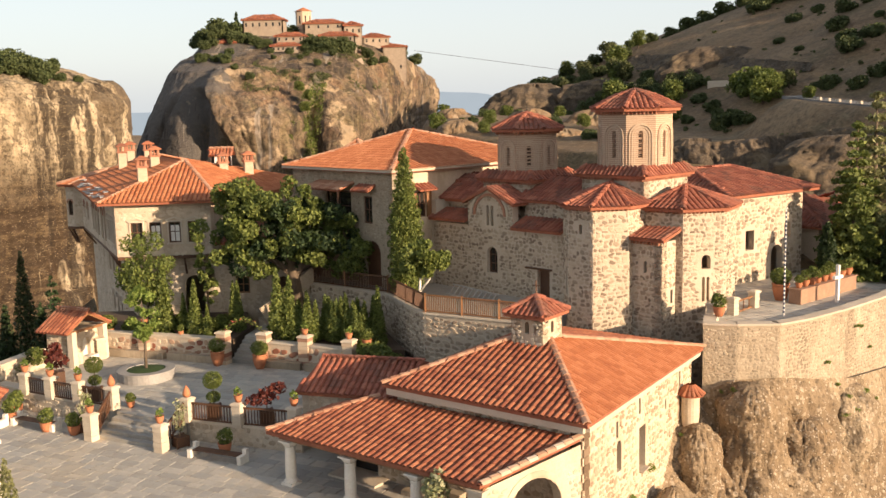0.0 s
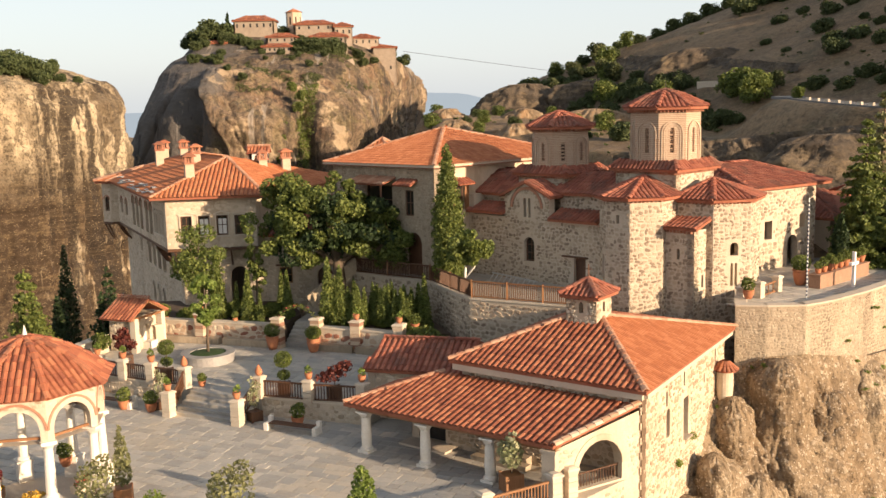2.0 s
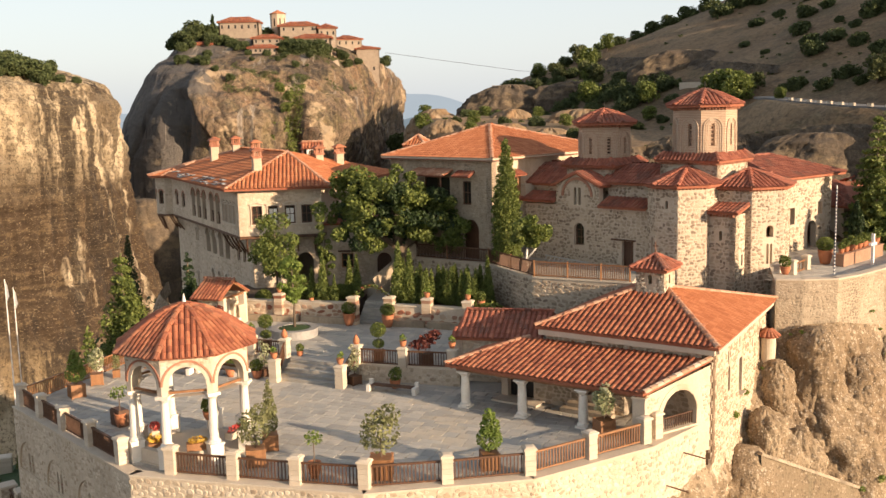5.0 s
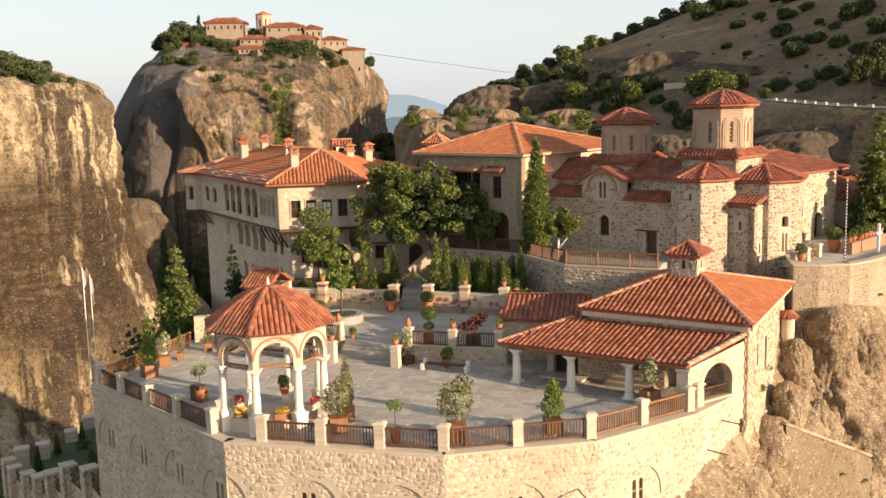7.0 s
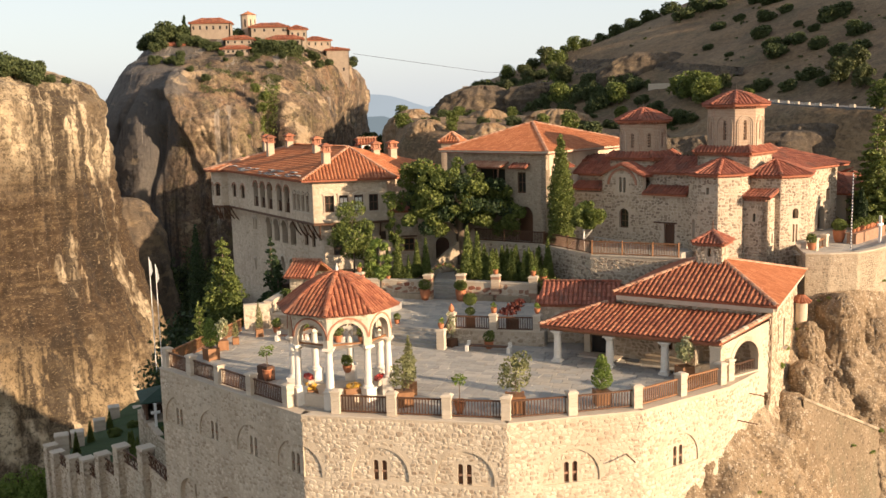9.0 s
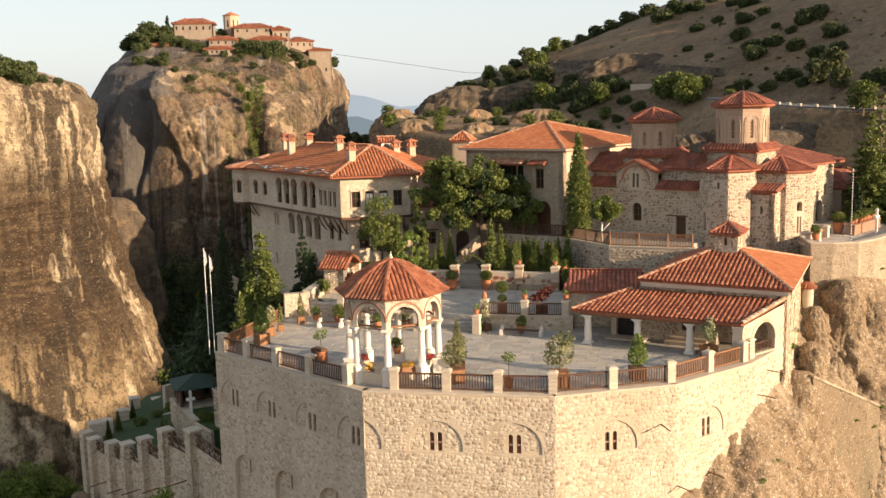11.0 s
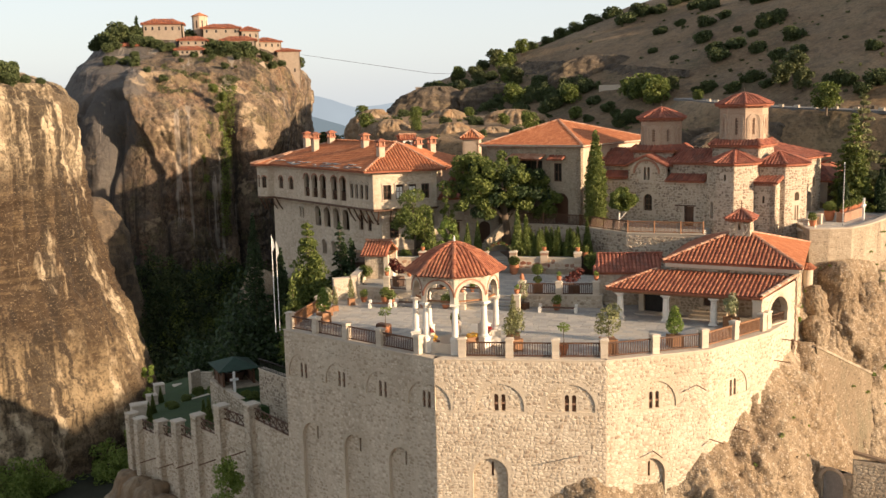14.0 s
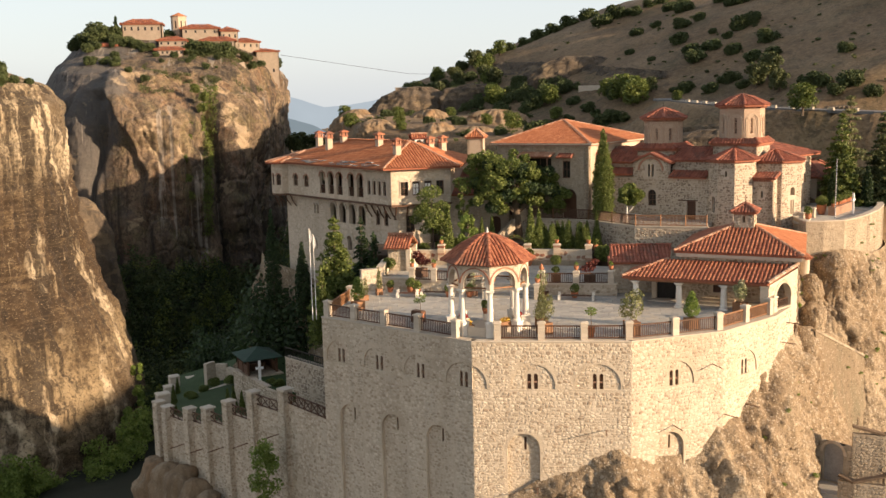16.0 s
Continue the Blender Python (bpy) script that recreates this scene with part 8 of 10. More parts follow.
crown("crown", blobs_in(-1.25, 52.8, 7.15, 1.15, 1.05, .85, 22, .4, 7), 4600, .12, M_leaf, smt, 4)
for nm, x, y, z, r, h, mt, sd in (("court_tree", -16.75, 52.3, 1.3, .68, 4.9, M_leaf_lime, 11), ("garden_tree", -18.6, 59.2, 1.9, 1.7, 6.1, M_leaf, 12), ("garden_tree", -15.2, 60.5, 1.9, .6, 5.4, M_leaf, 14)):
    tr = thing(nm, "young broadleaf tree with bright green leaves", "tree")
    trunk(tr, [(x, y, z), (x + .05, y, z + h * .35), (x, y, z + h * .8)], [.09, .07, .03])
    crown("crown", blobs_in(x, y, z + h * .62, r, r, h * .36, 24, r * .42, sd), int(2900 * r), .105, mt, tr, sd)


def conifer(name, x, y, z, h, r, mat, label, seed, n=7000, size=.14, droop=.35):
    """Tiered conifer: whorls of drooping boughs made of needle clumps."""
    t = thing(name, label, "tree")
    trunk(t, [(x, y, z), (x, y, z + h * .5), (x, y, z + h)], [h * .028, h * .018, .02])
    rs = random.Random(seed)
    bl = []
    k = 0
    while k < 1:
        zz = z + h * (.08 + .92 * k)
        rr = r * (1 - k) ** .75
        for i in range(max(3, int(7 * (1 - k) + 2))):
            a = rs.uniform(0, 6.28)
            L = rr * rs.uniform(.55, 1.1)
            for q in (.35, .7, 1.0):
                s = .32 * r * (1 - .5 * k) * (1.15 - q * .5)
                bl.append((x + math.cos(a) * L * q, y + math.sin(a) * L * q, zz - droop * L * q * q, s, s, s * .42))
        k += .055 + rs.uniform(0, .02)
    bl.append((x, y, z + h * .99, .1, .1, .4))
    crown("crown", bl, n, size, mat, t, seed, .35)


conifer("deodar_cedar", -28.3, 55.2, -3.5, 9.4, 3.0, M_leaf, "drooping grey-green deodar cedar below the terrace", 21, 20000, .12, .5)
conifer("deodar_cedar", -29.8, 52.2, -4.5, 6.2, 1.6, M_leaf, "drooping grey-green deodar cedar below the terrace", 26, 7000, .12)
conifer("spruce", -25.2, 61.0, -2.5, 7.6, 1.7, M_leaf_dark, "dark spruce beside the gallery wing", 22, 6000, .12)
conifer("spruce", -24.5, 57.5, -1.0, 5.0, 1.5, M_leaf_dark, "dark spruce beside the gallery wing", 25, 4000, .12)
for k, (x, y, h, r) in enumerate(((27.0, 61.5, 11.2, 3.0), (30.5, 60.5, 9.6, 2.8), (24.6, 58.6, 6.6, 1.8), (34, 63, 11, 3.0), (29, 57.8, 6.0, 2.0), (25.4, 60.4, 9.4, 2.4))):
    conifer("pine", x, y, 4.2, h, r, (M_leaf_grey, M_leaf_olive, M_leaf)[k % 3], "tall grey-green conifer behind the sunny wall", 30 + k, 12000, .15, .12)
for x, y, z, h, r in ((-33.2, 75, -6, 11, .9), (-30.6, 66, -5.5, 8, .8), (26.2, 57, 4.3, 4.2, .55), (22.6, 57.5, 4.3, 3.6, .5)):
    c2 = thing("cypress", "slender dark green columnar cypress tree", "tree")
    trunk(c2, [(x, y, z), (x, y, z + h * .5)], [.14, .08])
    n = int(h / .45)
    crown("crown", [(x, y, z + .6 + k * (h - .6) / n, r * min(1, (n - k) / (n * .55) + .1), r * min(1, (n - k) / (n * .55) + .1), .5) for k in range(n)], 4200, .12, M_leaf_dark, c2, 40)
# clipped conifers in the gardens
th = thing("thuja", "bright green pointed dwarf cypress in the garden", "shrub", "garden conifers")
crown("foliage", [(0, 0, .25 + k * .2, .36 * (1 - k / 10) + .04, .36 * (1 - k / 10) + .04, .22) for k in range(10)], 2200, .055, M_leaf, th, 50)
k_thuja = Kind(th)
rs = random.Random(12)
for x, y, s in [(-9.95, 55.6, 1.7), (-9.2, 55.5, 1.5), (-9.6, 56.3, 1.2)]:
    k_thuja.at(x, y, 2.0, s, sz=s * 1.15)
for k in range(38):
    u = rs.random()
    x, y = -8.7 + 4.6 * u + rs.uniform(-.3, .3), 54.9 - 1.3 * u + rs.uniform(0, 2.3)
    k_thuja.at(x, y, 2.0, rs.uniform(.75, 1.2))
for x, y, s in [(-15.2, 57.3, 1.35), (-16.0, 57.8, 1.0), (-14.4, 57.0, .8), (-17.3, 58.2, 1.7), (-12.9, 58.6, 1.2), (-13.5, 60.2, 1.1), (-4.0, 54.2, 1.3)]:
    k_thuja.at(x, y, 1.9, s, sz=s * 1.2)
rb = thing("round_shrub", "rounded dark green garden shrub", "shrub", "garden shrubs")
crown("foliage", [(0, 0, .45, .55, .55, .45), (.25, .1, .6, .35, .35, .3), (-.2, .2, .5, .4, .4, .35)], 1600, .06, M_leaf, rb, 51)
k_round = Kind(rb)
for x, y, z, s in [(-4.1, 51.9, 1.2, 1.7), (-3.0, 51.2, 1.2, 1.2), (-14.9, 58.6, 1.9, 1.1), (-16.4, 59.2, 1.9, 1.3), (-17.8, 58.9, 1.9, 1.1), (-19.5, 58.8, 1.9, 1.0), (-13.9, 58.9, 1.9, 1.2), (-7.5, 56.9, 2.0, 1.3), (-6.0, 56.5, 2.0, 1.4), (-8.7, 57.6, 2.0, 1.2), (-4.8, 55.6, 2.0, 1.2), (-23.6, 54.2, 1.3, 1.1), (-24.6, 53.2, .8, 1.2), (-25.5, 52.0, .2, 1.2), (2.2, 48.4, 2.0, .7), (-21.5, 59.6, 1.9, 1.2)]:
    k_round.at(x, y, z, s)

# ---- shrine at the courtyard's corner ----
sh = thing("wall_fountain", "stone wall fountain under a small gabled tile roof", "fountain")
f0, f1 = Vector((-21.95, 54.95)), Vector((-20.95, 57.2))
fd = (f1 - f0).normalized()
fn = Vector((fd.y, -fd.x))
s = Shape()
wall(s, f0, f1, COURT_Z, 3.0, .5, [(1.35, 1.2, .6, 1.2, True)])
s.put("wall", M_creammortar, sh)
for t in (0, 1):
    q = f0.lerp(f1, t) + fn * .25
    Shape().box((q.x, q.y, COURT_Z), (.34, .4, 2.1), math.atan2(fd.y, fd.x)).put("pier", M_ashlar, sh)
m = f0.lerp(f1, .5) - fn * .2
Shape().box((*at_wall(f0, f1, 1.35, .3)[:2], 1.2), (.6, .05, 1.2), math.atan2(fd.y, fd.x)).box((*at_wall(f0, f1, 1.35, -.25)[:2], COURT_Z), (.8, .5, .45), math.atan2(fd.y, fd.x)).put("basin", M_white, sh)


def sp(s, d, z):
    q = f0 + fd * s + fn * d
    return (q.x, q.y, z)


LF = (f1 - f0).length
roof(sh, [[sp(-.55, -1.95, 3.0), sp(-.55, .45, 3.0), sp(LF / 2, .45, 4.0), sp(LF / 2, -1.95, 4.0)], [sp(LF + .55, .45, 3.0), sp(LF + .55, -1.95, 3.0), sp(LF / 2, -1.95, 4.0), sp(LF / 2, .45, 4.0)]],
     [(sp(LF / 2, -1.95, 4.02), sp(LF / 2, .45, 4.02))], M_tile, pitch=.27, thick=.08)
s = Shape()
wall(s, sp(0, -1.7, 0)[:2], f0, .2, 3.0, .4)
wall(s, f1, sp(LF, -1.7, 0)[:2], .2, 3.0, .4)
wall(s, sp(LF, -1.7, 0)[:2], sp(0, -1.7, 0)[:2], .2, 3.0, .4)
s.put("wall", M_creammortar, sh)
joined("stonework", UNIT_STONES, stonework(sp(0, -1.7, 0)[:2], f0, .9, 2.95, (), .26, .03, 77) + stonework(f0, f1, .9, 2.95, [(1.0, 1.7, 1.1, 2.5)], .26, .03, 78), M_cream, sh)
Shape().beam(sp(-.4, .35, 2.98), sp(LF + .4, .35, 2.98), .12, .14).beam(sp(-.4, .35, 3.0), sp(LF / 2, .35, 3.87), .1, .12).beam(sp(LF + .4, .35, 3.0), sp(LF / 2, .35, 3.87), .1, .12).put("truss", M_wood_light, sh)
stone_wall("wall_curved", (-24.6, 51.3), (-23.5, 55.3), .2, 1.9, "low pale garden wall with coping", M_cream, .34, seed=71)
stone_wall("wall_curved", (-20.5, 56.8), (-21.5, 58.3), COURT_Z, 2.1, "low pale garden wall with coping", M_cream, .34, seed=72)
stone_wall("wall_curved", (-26.5, 51.0), (-24.6, 51.3), 0, 1.75, "low pale garden wall with coping", M_cream, .34, seed=73)
stone_wall("wall_curved", (-24.6, 51.3), (-22.4, 49.9), 0, 1.0, "low pale garden wall with coping", M_cream, .34, seed=74)

# ---- flagpoles, crosses, ladder ----
for x, y, z, h, r, lab in ((-31.3, 43.6, 0, 6.6, .035, "white flagpole at the terrace corner"), (-31.0, 43.9, 0, 6.1, .03, "white flagpole at the terrace corner"), (17.0, 48.6, CHURCH_Z, 5.6, .045, "blue and white striped flagpole")):
    p = thing("flagpole", lab, "flagpole", "flagpoles")
    Shape().tube([(x, y, z - (.6 if z == 0 else 0)), (x, y, z + h)], [r, r * .7], 8).put("pole", M_paint, p)
    if z == 0:
        v = [(x, y, z + h - .1), (x + .12, y - .05, z + h - .3), (x + .2, y - .08, z + h - .9), (x + .05, y, z + h - 1.2)]
        Shape().face(*v).face(*[(a + .01, b + .01, c) for a, b, c in reversed(v)]).put("flag", M_flower_yel if x > -31 else M_paint, p)
    else:
        for k in range(24):
            Shape().lathe((x, y, z + .2 + k * .22), [(r * 1.12, 0), (r * 1.1, .11)], 8).put("stripe", M_bluepaint, p, "dark blue painted stripe")
wc = thing("cross", "tall white painted cross on the sunny terrace", "cross")
Shape().box((20.9, 51.6, CHURCH_Z), (.17, .17, 2.1), .7).put("shaft", M_paint, wc)
Shape().box((20.9, 51.6, CHURCH_Z + 1.35), (.85, .17, .17), .7).put("arm", M_paint, wc)
lad = thing("ladder", "grey metal ladder leaning low along the church wall", "ladder")
l0, l1 = Vector((.3, 57.0, 4.9)), Vector((2.9, 54.9, 4.6))
dd = Vector((-.4, -.5, -.45))
Shape().beam(l0, l1, .06, .08).put("rail", M_metal, lad)
Shape().beam(l0 + dd, l1 + dd, .06, .08).put("rail", M_metal, lad)
for k in range(10):
    q = l0.lerp(l1, (k + .5) / 10)
    Shape().beam(q, q + dd, .05, .05).put("rung", M_metal, lad)
# row of terracotta pots by the sunny wall, on a brick bench
tagged(Shape().box((20.9, 53.5, CHURCH_Z), (6.2, .7, .8), .72).box((20.9, 53.5, CHURCH_Z + .8), (6.3, .8, .06), .72).put("brick_bench", M_brickpale), "low brick planting bench on the platform", "bench")
for k in range(9):
    a = -2.7 + k * .68
    k_bush.at(20.9 + a * math.cos(.72), 53.5 + a * math.sin(.72), CHURCH_Z + .86, .55 + .12 * (k % 3), label="terracotta pot with a small green plant on the brick bench")
k_urn.at(18.2, 52.6, CHURCH_Z, 1.15)
for x, y in ((14.6, 49.2), (16.2, 50.9), (13.2, 47.9)):
    pillar(x, y, CHURCH_Z, .85, .42, .7, "low pale stone post on the church platform", "platform posts")
railing((14.75, 49.35), (16.05, 50.75), CHURCH_Z, h=.7, mat=M_wood_light, gap=.5, group="platform railings", label="low timber rail between posts")

# ---- garden terrace far below ----
low_top = [(-33.5, 49.2, -8.75), (-36.1, 53.05, -9.8), (-38.3, 56.3, -11.5), (-40.3, 59.3, -12.9), (-42.1, 61.9, -13.6), (-44.4, 65.4, -14.0), (-45.3, 66.7, -14.1)]
lawn = Shape()
lawn_l = [(-30.9, 46.8, -10.8), (-37.9, 56.9, -12.9), (-44.7, 67.2, -14.8), (-46.2, 76, -16.2), (-46.4, 84, -17.5), (-45.6, 98, -18.8)]
lawn_r = [(-28, 52, -11), (-32.5, 62, -13), (-35.5, 70, -14.4), (-36.5, 76, -15.2), (-37.5, 84, -16.2), (-38, 98, -17)]
for a, b, c, d in zip(lawn_l, lawn_l[1:], lawn_r, lawn_r[1:]):
    lawn.face(a, c, d, b).face(a, b, (b[0] + 3, b[1], -36), (a[0] + 3, a[1], -36))
lawn.face(lawn_l[-1], lawn_r[-1], (-38, 99, -36), (-46, 99, -36))
lawn = lawn.put("lawn_terrace", M_lawn)
tagged(lawn, "shaded green lawn terrace on the lower rock", "ground", kind="structure")
upper_lawn = Shape().prism([(-37.7, 67.2), (-34.75, 60.1), (-33.2, 57.5), (-27.5, 56), (-27, 76), (-36, 76)], -30, -10.35).put("upper_lawn", M_lawn)
tagged(upper_lawn, "small raised lawn under the garden kiosk", "ground", kind="structure")


def cross_rail(a, b, z, h=.95):
    """A timber rail of crossed braces between two buttresses."""
    f = thing("cross_railing", "brown timber railing of crossed braces", "railing", "lower railings")
    a, b = Vector((a[0], a[1], z)), Vector((b[0], b[1], z))
    up = Vector((0, 0, 1))
    for name, k in (("top_rail", h), ("bottom_rail", .12)):
        Shape().beam(a + up * k, b + up * k, .08, .09).put(name, M_wood, f)
    n = max(2, round((b - a).length / 1.05))
    for k in range(n):
        p, q = a.lerp(b, k / n), a.lerp(b, (k + 1) / n)
        Shape().beam(p + up * .12, q + up * h, .05, .06).put("brace", M_wood, f)
        Shape().beam(p + up * h, q + up * .12, .05, .06).put("brace", M_wood, f)
        Shape().beam(q, q + up * h, .07, .07).put("post", M_wood, f)


lw_ = thing("wall_lower", "stepped buttressed rubble wall of the lower garden", "wall", kind="structure")
prev = (-30.2, 43.1, -8.6)
for k, q in enumerate(low_top):
    s = Shape()
    wall(s, (q[0], q[1]), (prev[0], prev[1]), -24, q[2], .6)
    s.put("wall", M_creammortar, lw_)
    joined("stonework", UNIT_STONES, stonework((q[0], q[1]), (prev[0], prev[1]), -22, q[2] - .05, (), .3, .045, 80 + k), M_cream, lw_)
    cross_rail((q[0], q[1]), (prev[0], prev[1]), q[2])
    prev = q
for x, y, z in ((-45.3, 66.67, -12.9), (-44.4, 65.4, -13.1), (-42.1, 61.9, -12.4), (-40.3, 59.3, -11.7), (-38.3, 56.3, -10.35), (-36.1, 53.05, -8.7), (-33.5, 49.2, -7.6)):
    bt = thing("buttress", "tall buttress pillar of pale rubble with a flat cap", "pillar", "buttresses")
    cs_ = [at_wall((x, y), (x + .556, y - .831), a, b)[:2] for a, b in ((-.45, -.5), (.45, -.5), (.45, .4), (-.45, .4))]
    s = Shape()
    for a, b in zip(cs_, cs_[1:] + cs_[:1]):
        wall(s, a, b, -24, z, .2)
    s.put("shaft", M_creammortar, bt)
    joined("stonework", UNIT_STONES, [m for k, (a, b) in enumerate(zip(cs_, cs_[1:] + cs_[:1])) for m in stonework(a, b, -20, z, (), .28, .045, 300 + k)], M_cream, bt)
    Shape().box((x, y, z), (1.08, 1.08, .14), .59 - 1.57, .95).put("cap", M_ashlar, bt)
for x, y, z in ((-45.2, 69.5, -12.9), (-45.6, 84.0, -16.2), (-45.4, 89.5, -16.5), (-45.5, 75.5, -14.6), (-43.6, 93.5, -17.9)):
    pillar(x, y, -20, z + 20, 1.15, .3, "low pale stone pillar round the lawn", "lawn pillars")
stone_wall("wall_lower", (-33.0, 58.5), (-29.6, 53.0), -12, -7.2, "grey rubble wall below the bastion", M_stone, .34, seed=90)
railing((-33.0, 58.5), (-29.6, 53.0), -7.2, h=1.0, gap=.25, mat=M_dark, name="iron_railing", label="dark metal railing on the rubble wall", group="lower railings")
stone_wall("wall_lower", (-37.9, 67.2), (-34.85, 59.9), -17, -10.25, "pale rubble retaining wall under the kiosk", M_weathered, .34, seed=91, coping=False)
stone_wall("wall_lower", (-34.85, 59.9), (-33.2, 57.3), -17, -10.4, "pale rubble retaining wall under the kiosk", M_weathered, .34, seed=92, coping=False)
arc = [(-41.3, 85.6), (-40.3, 86.6), (-39.0, 86.2), (-38.1, 84.4), (-37.8, 81.8)]
for k, (a, b) in enumerate(zip(arc, arc[1:])):
    stone_wall("wall_curved", a, b, -20, -14.3 - .35 * k, "curved pale stone wall above the lawn", M_palestone, .34, seed=94 + k, coping=False)
tagged(Shape().beam((-43.2, 80.6, -16.75), (-39.0, 83.0, -16.3), .5, .3).beam((-39.0, 83.0, -16.3), (-37.9, 82.2, -15.6), .5, .3).put("garden_kerb", M_ashlar), "pale stone kerb across the sloping lawn", "kerb")
ki = thing("garden_kiosk", "open timber kiosk with a green hipped roof", "kiosk")
kc, ku, kv = Vector((-35.5, 66.0)), Vector((.96, .28)), Vector((-.28, .96))


def kp(a, b, z):
    q = kc + ku * a + kv * b
    return (q.x, q.y, z)


Shape().prism([kp(a, b, 0)[:2] for a, b in ((-1.7, -2.4), (1.9, -2.4), (1.9, 1.9), (-1.7, 1.9))], -10.6, -10.22).put("base", M_weathered, ki)
for a, b in ((-1.45, -1.65), (1.45, -1.65), (1.45, 1.65), (-1.45, 1.65), (-1.45, 0), (1.45, 0)):
    Shape().box(kp(a, b, -10.22), (.2, .2, 1.7), .28).put("post", M_wood, ki)
for a0_, b0_, a1_, b1_ in ((-1.45, 1.65, 1.45, 1.65), (-1.45, -1.65, -1.45, 1.65), (1.45, -1.65, 1.45, 1.65)):
    Shape().beam(kp(a0_, b0_, -9.75), kp(a1_, b1_, -9.75), .06, .95).put("panel", M_wood, ki)
    Shape().beam(kp(a0_, b0_, -8.62), kp(a1_, b1_, -8.62), .12, .16).put("plate", M_wood, ki)
Shape().box(kp(0, .3, -10.22), (1.6, .8, .75), .28).put("table", M_wood, ki)
kr = Shape()
ev = [kp(a, b, -8.62) for a, b in ((-1.95, -2.15), (1.95, -2.15), (1.95, 2.15), (-1.95, 2.15))]
tp = [kp(-.05, -.25, -7.85), kp(.05, .25, -7.85)]
kr.face(ev[0], ev[1], tp[0]).face(ev[1], ev[2], tp[1], tp[0]).face(ev[2], ev[3], tp[1]).face(ev[3], ev[0], tp[0], tp[1]).face(*[(x, y, z - .08) for x, y, z in reversed(ev)])
for a, b in zip(ev, ev[1:] + ev[:1]):
    kr.face((a[0], a[1], a[2] - .08), (b[0], b[1], b[2] - .08), b, a)
kr.put("roof", M_greenroof, ki)
c2 = thing("cross", "white cross standing on the raised lawn", "cross")
Shape().box((-35.35, 62.2, -10.4), (.2, .2, 2.1), .3).put("shaft", M_paint, c2)
Shape().box((-35.35, 62.2, -9.15), (.75, .2, .2), .3).put("arm", M_paint, c2)
for x, y, z, w in [(-33.6, 60.0, -10.6, 1.0), (-34.3, 61.2, -10.6, .8), (-43.0, 79.6, -16.9, 1.3), (-41.6, 81.2, -16.6, 1.1), (-42.6, 77.6, -16.4, 1.0), (-40.4, 83.6, -16.6, 1.2), (-38.6, 80.6, -15.6, 1.2)]:
    k_round.at(x, y, z, w)
for x, y, z, w in [(-38.6, 66.4, -14.2, 1.0), (-38.0, 64.9, -13.8, 1.1), (-37.2, 63.2, -13.4, .9), (-44.7, 84.6, -17.6, 1.0), (-44.6, 76.6, -16.2, 1.0), (-44.2, 70.3, -15.2, 1.0)]:
    k_thuja.at(x, y, z, w)
# shrub on the bastion's foot
gsr = thing("wall_shrub", "loose grey-green shrub growing at the foot of the wall", "shrub")
crown("foliage", blobs_in(-35.5, 47.5, -14.0, 1.0, 1.0, 3.4, 42, .5, 61), 4200, .1, M_leaf_lime, gsr, 61)
for k, (x, y, z) in enumerate(((-34.0, 49.6, -11.5), (-36.6, 53.5, -13.4), (-38.9, 57.0, -14.8), (-40.6, 59.6, -15.6), (-42.6, 62.5, -16))):
    a = Vector((x, y, z))
    tagged(Shape().tube([a, a + Vector((-1.5, -1.0, -.05))], .05, 6).put("waste_pipe", M_rust), "rusty iron pipe sticking out of the garden wall", "pipe", "wall pipes")
for k, (x, y, r, zt) in enumerate(((-46.0, 66.0, 1.8, -18.4), (-44.6, 63.4, 1.7, -18.0), (-43.3, 61.2, 1.4, -17.6), (-42.0, 59.0, 1.4, -18.2), (-40.6, 56.7, 1.4, -18.7), (-38.9, 54.2, 1.5, -19.5), (-36.9, 51.2, 1.7, -20), (-33.5, 45.0, 2.4, -19.5))):
    crag("boulder", [(-40, r * 1.7, r * 1.7, x, y), (zt - 7, r * 1.35, r * 1.35, x, y), (zt - 3, r * 1.15, r * 1.15, x, y), (zt - 1.1, r * .95, r * .95, x, y), (zt - .3, r * .6, r * .6, x, y), (zt, r * .25, r * .25, x, y)], 70, 60, M_boulder, "rounded brown boulder under the garden wall", .7, .35, 0, 20.0 + k, kind="", category="rock", lump=.9)

# ---- stair gate on the rock, lower right ----
sg = thing("rock_stair", "stone stairway and arched gate cut into the sunlit rock", "stairs", kind="structure")
s = Shape()
ga, gb = (5.1, 32.3), (6.58, 29.9)
gl = math.dist(ga, gb)
wall(s, ga, gb, -20, -9.9, .5, [(gl * .5, -12.9, 1.55, 3.0, True)])
s.put("wall", M_weathermortar, sg)
arch_ring(ga, gb, gl * .5, -10.67, .79, .22, .03).put("arch", M_plaster, sg)
Shape().box((*at_wall(ga, gb, gl * .5, .35)[:2], -12.9), (1.6, .08, 3.0), at_wall(ga, gb, 1, 0)[2]).put("gate", M_lead, sg)
joined("stonework", UNIT_STONES, stonework(ga, gb, -14, -10.0, arch_gap(gl * .5, -12.9, 1.55, 3.0, .25), .3, .03, 95), M_weathered, sg)
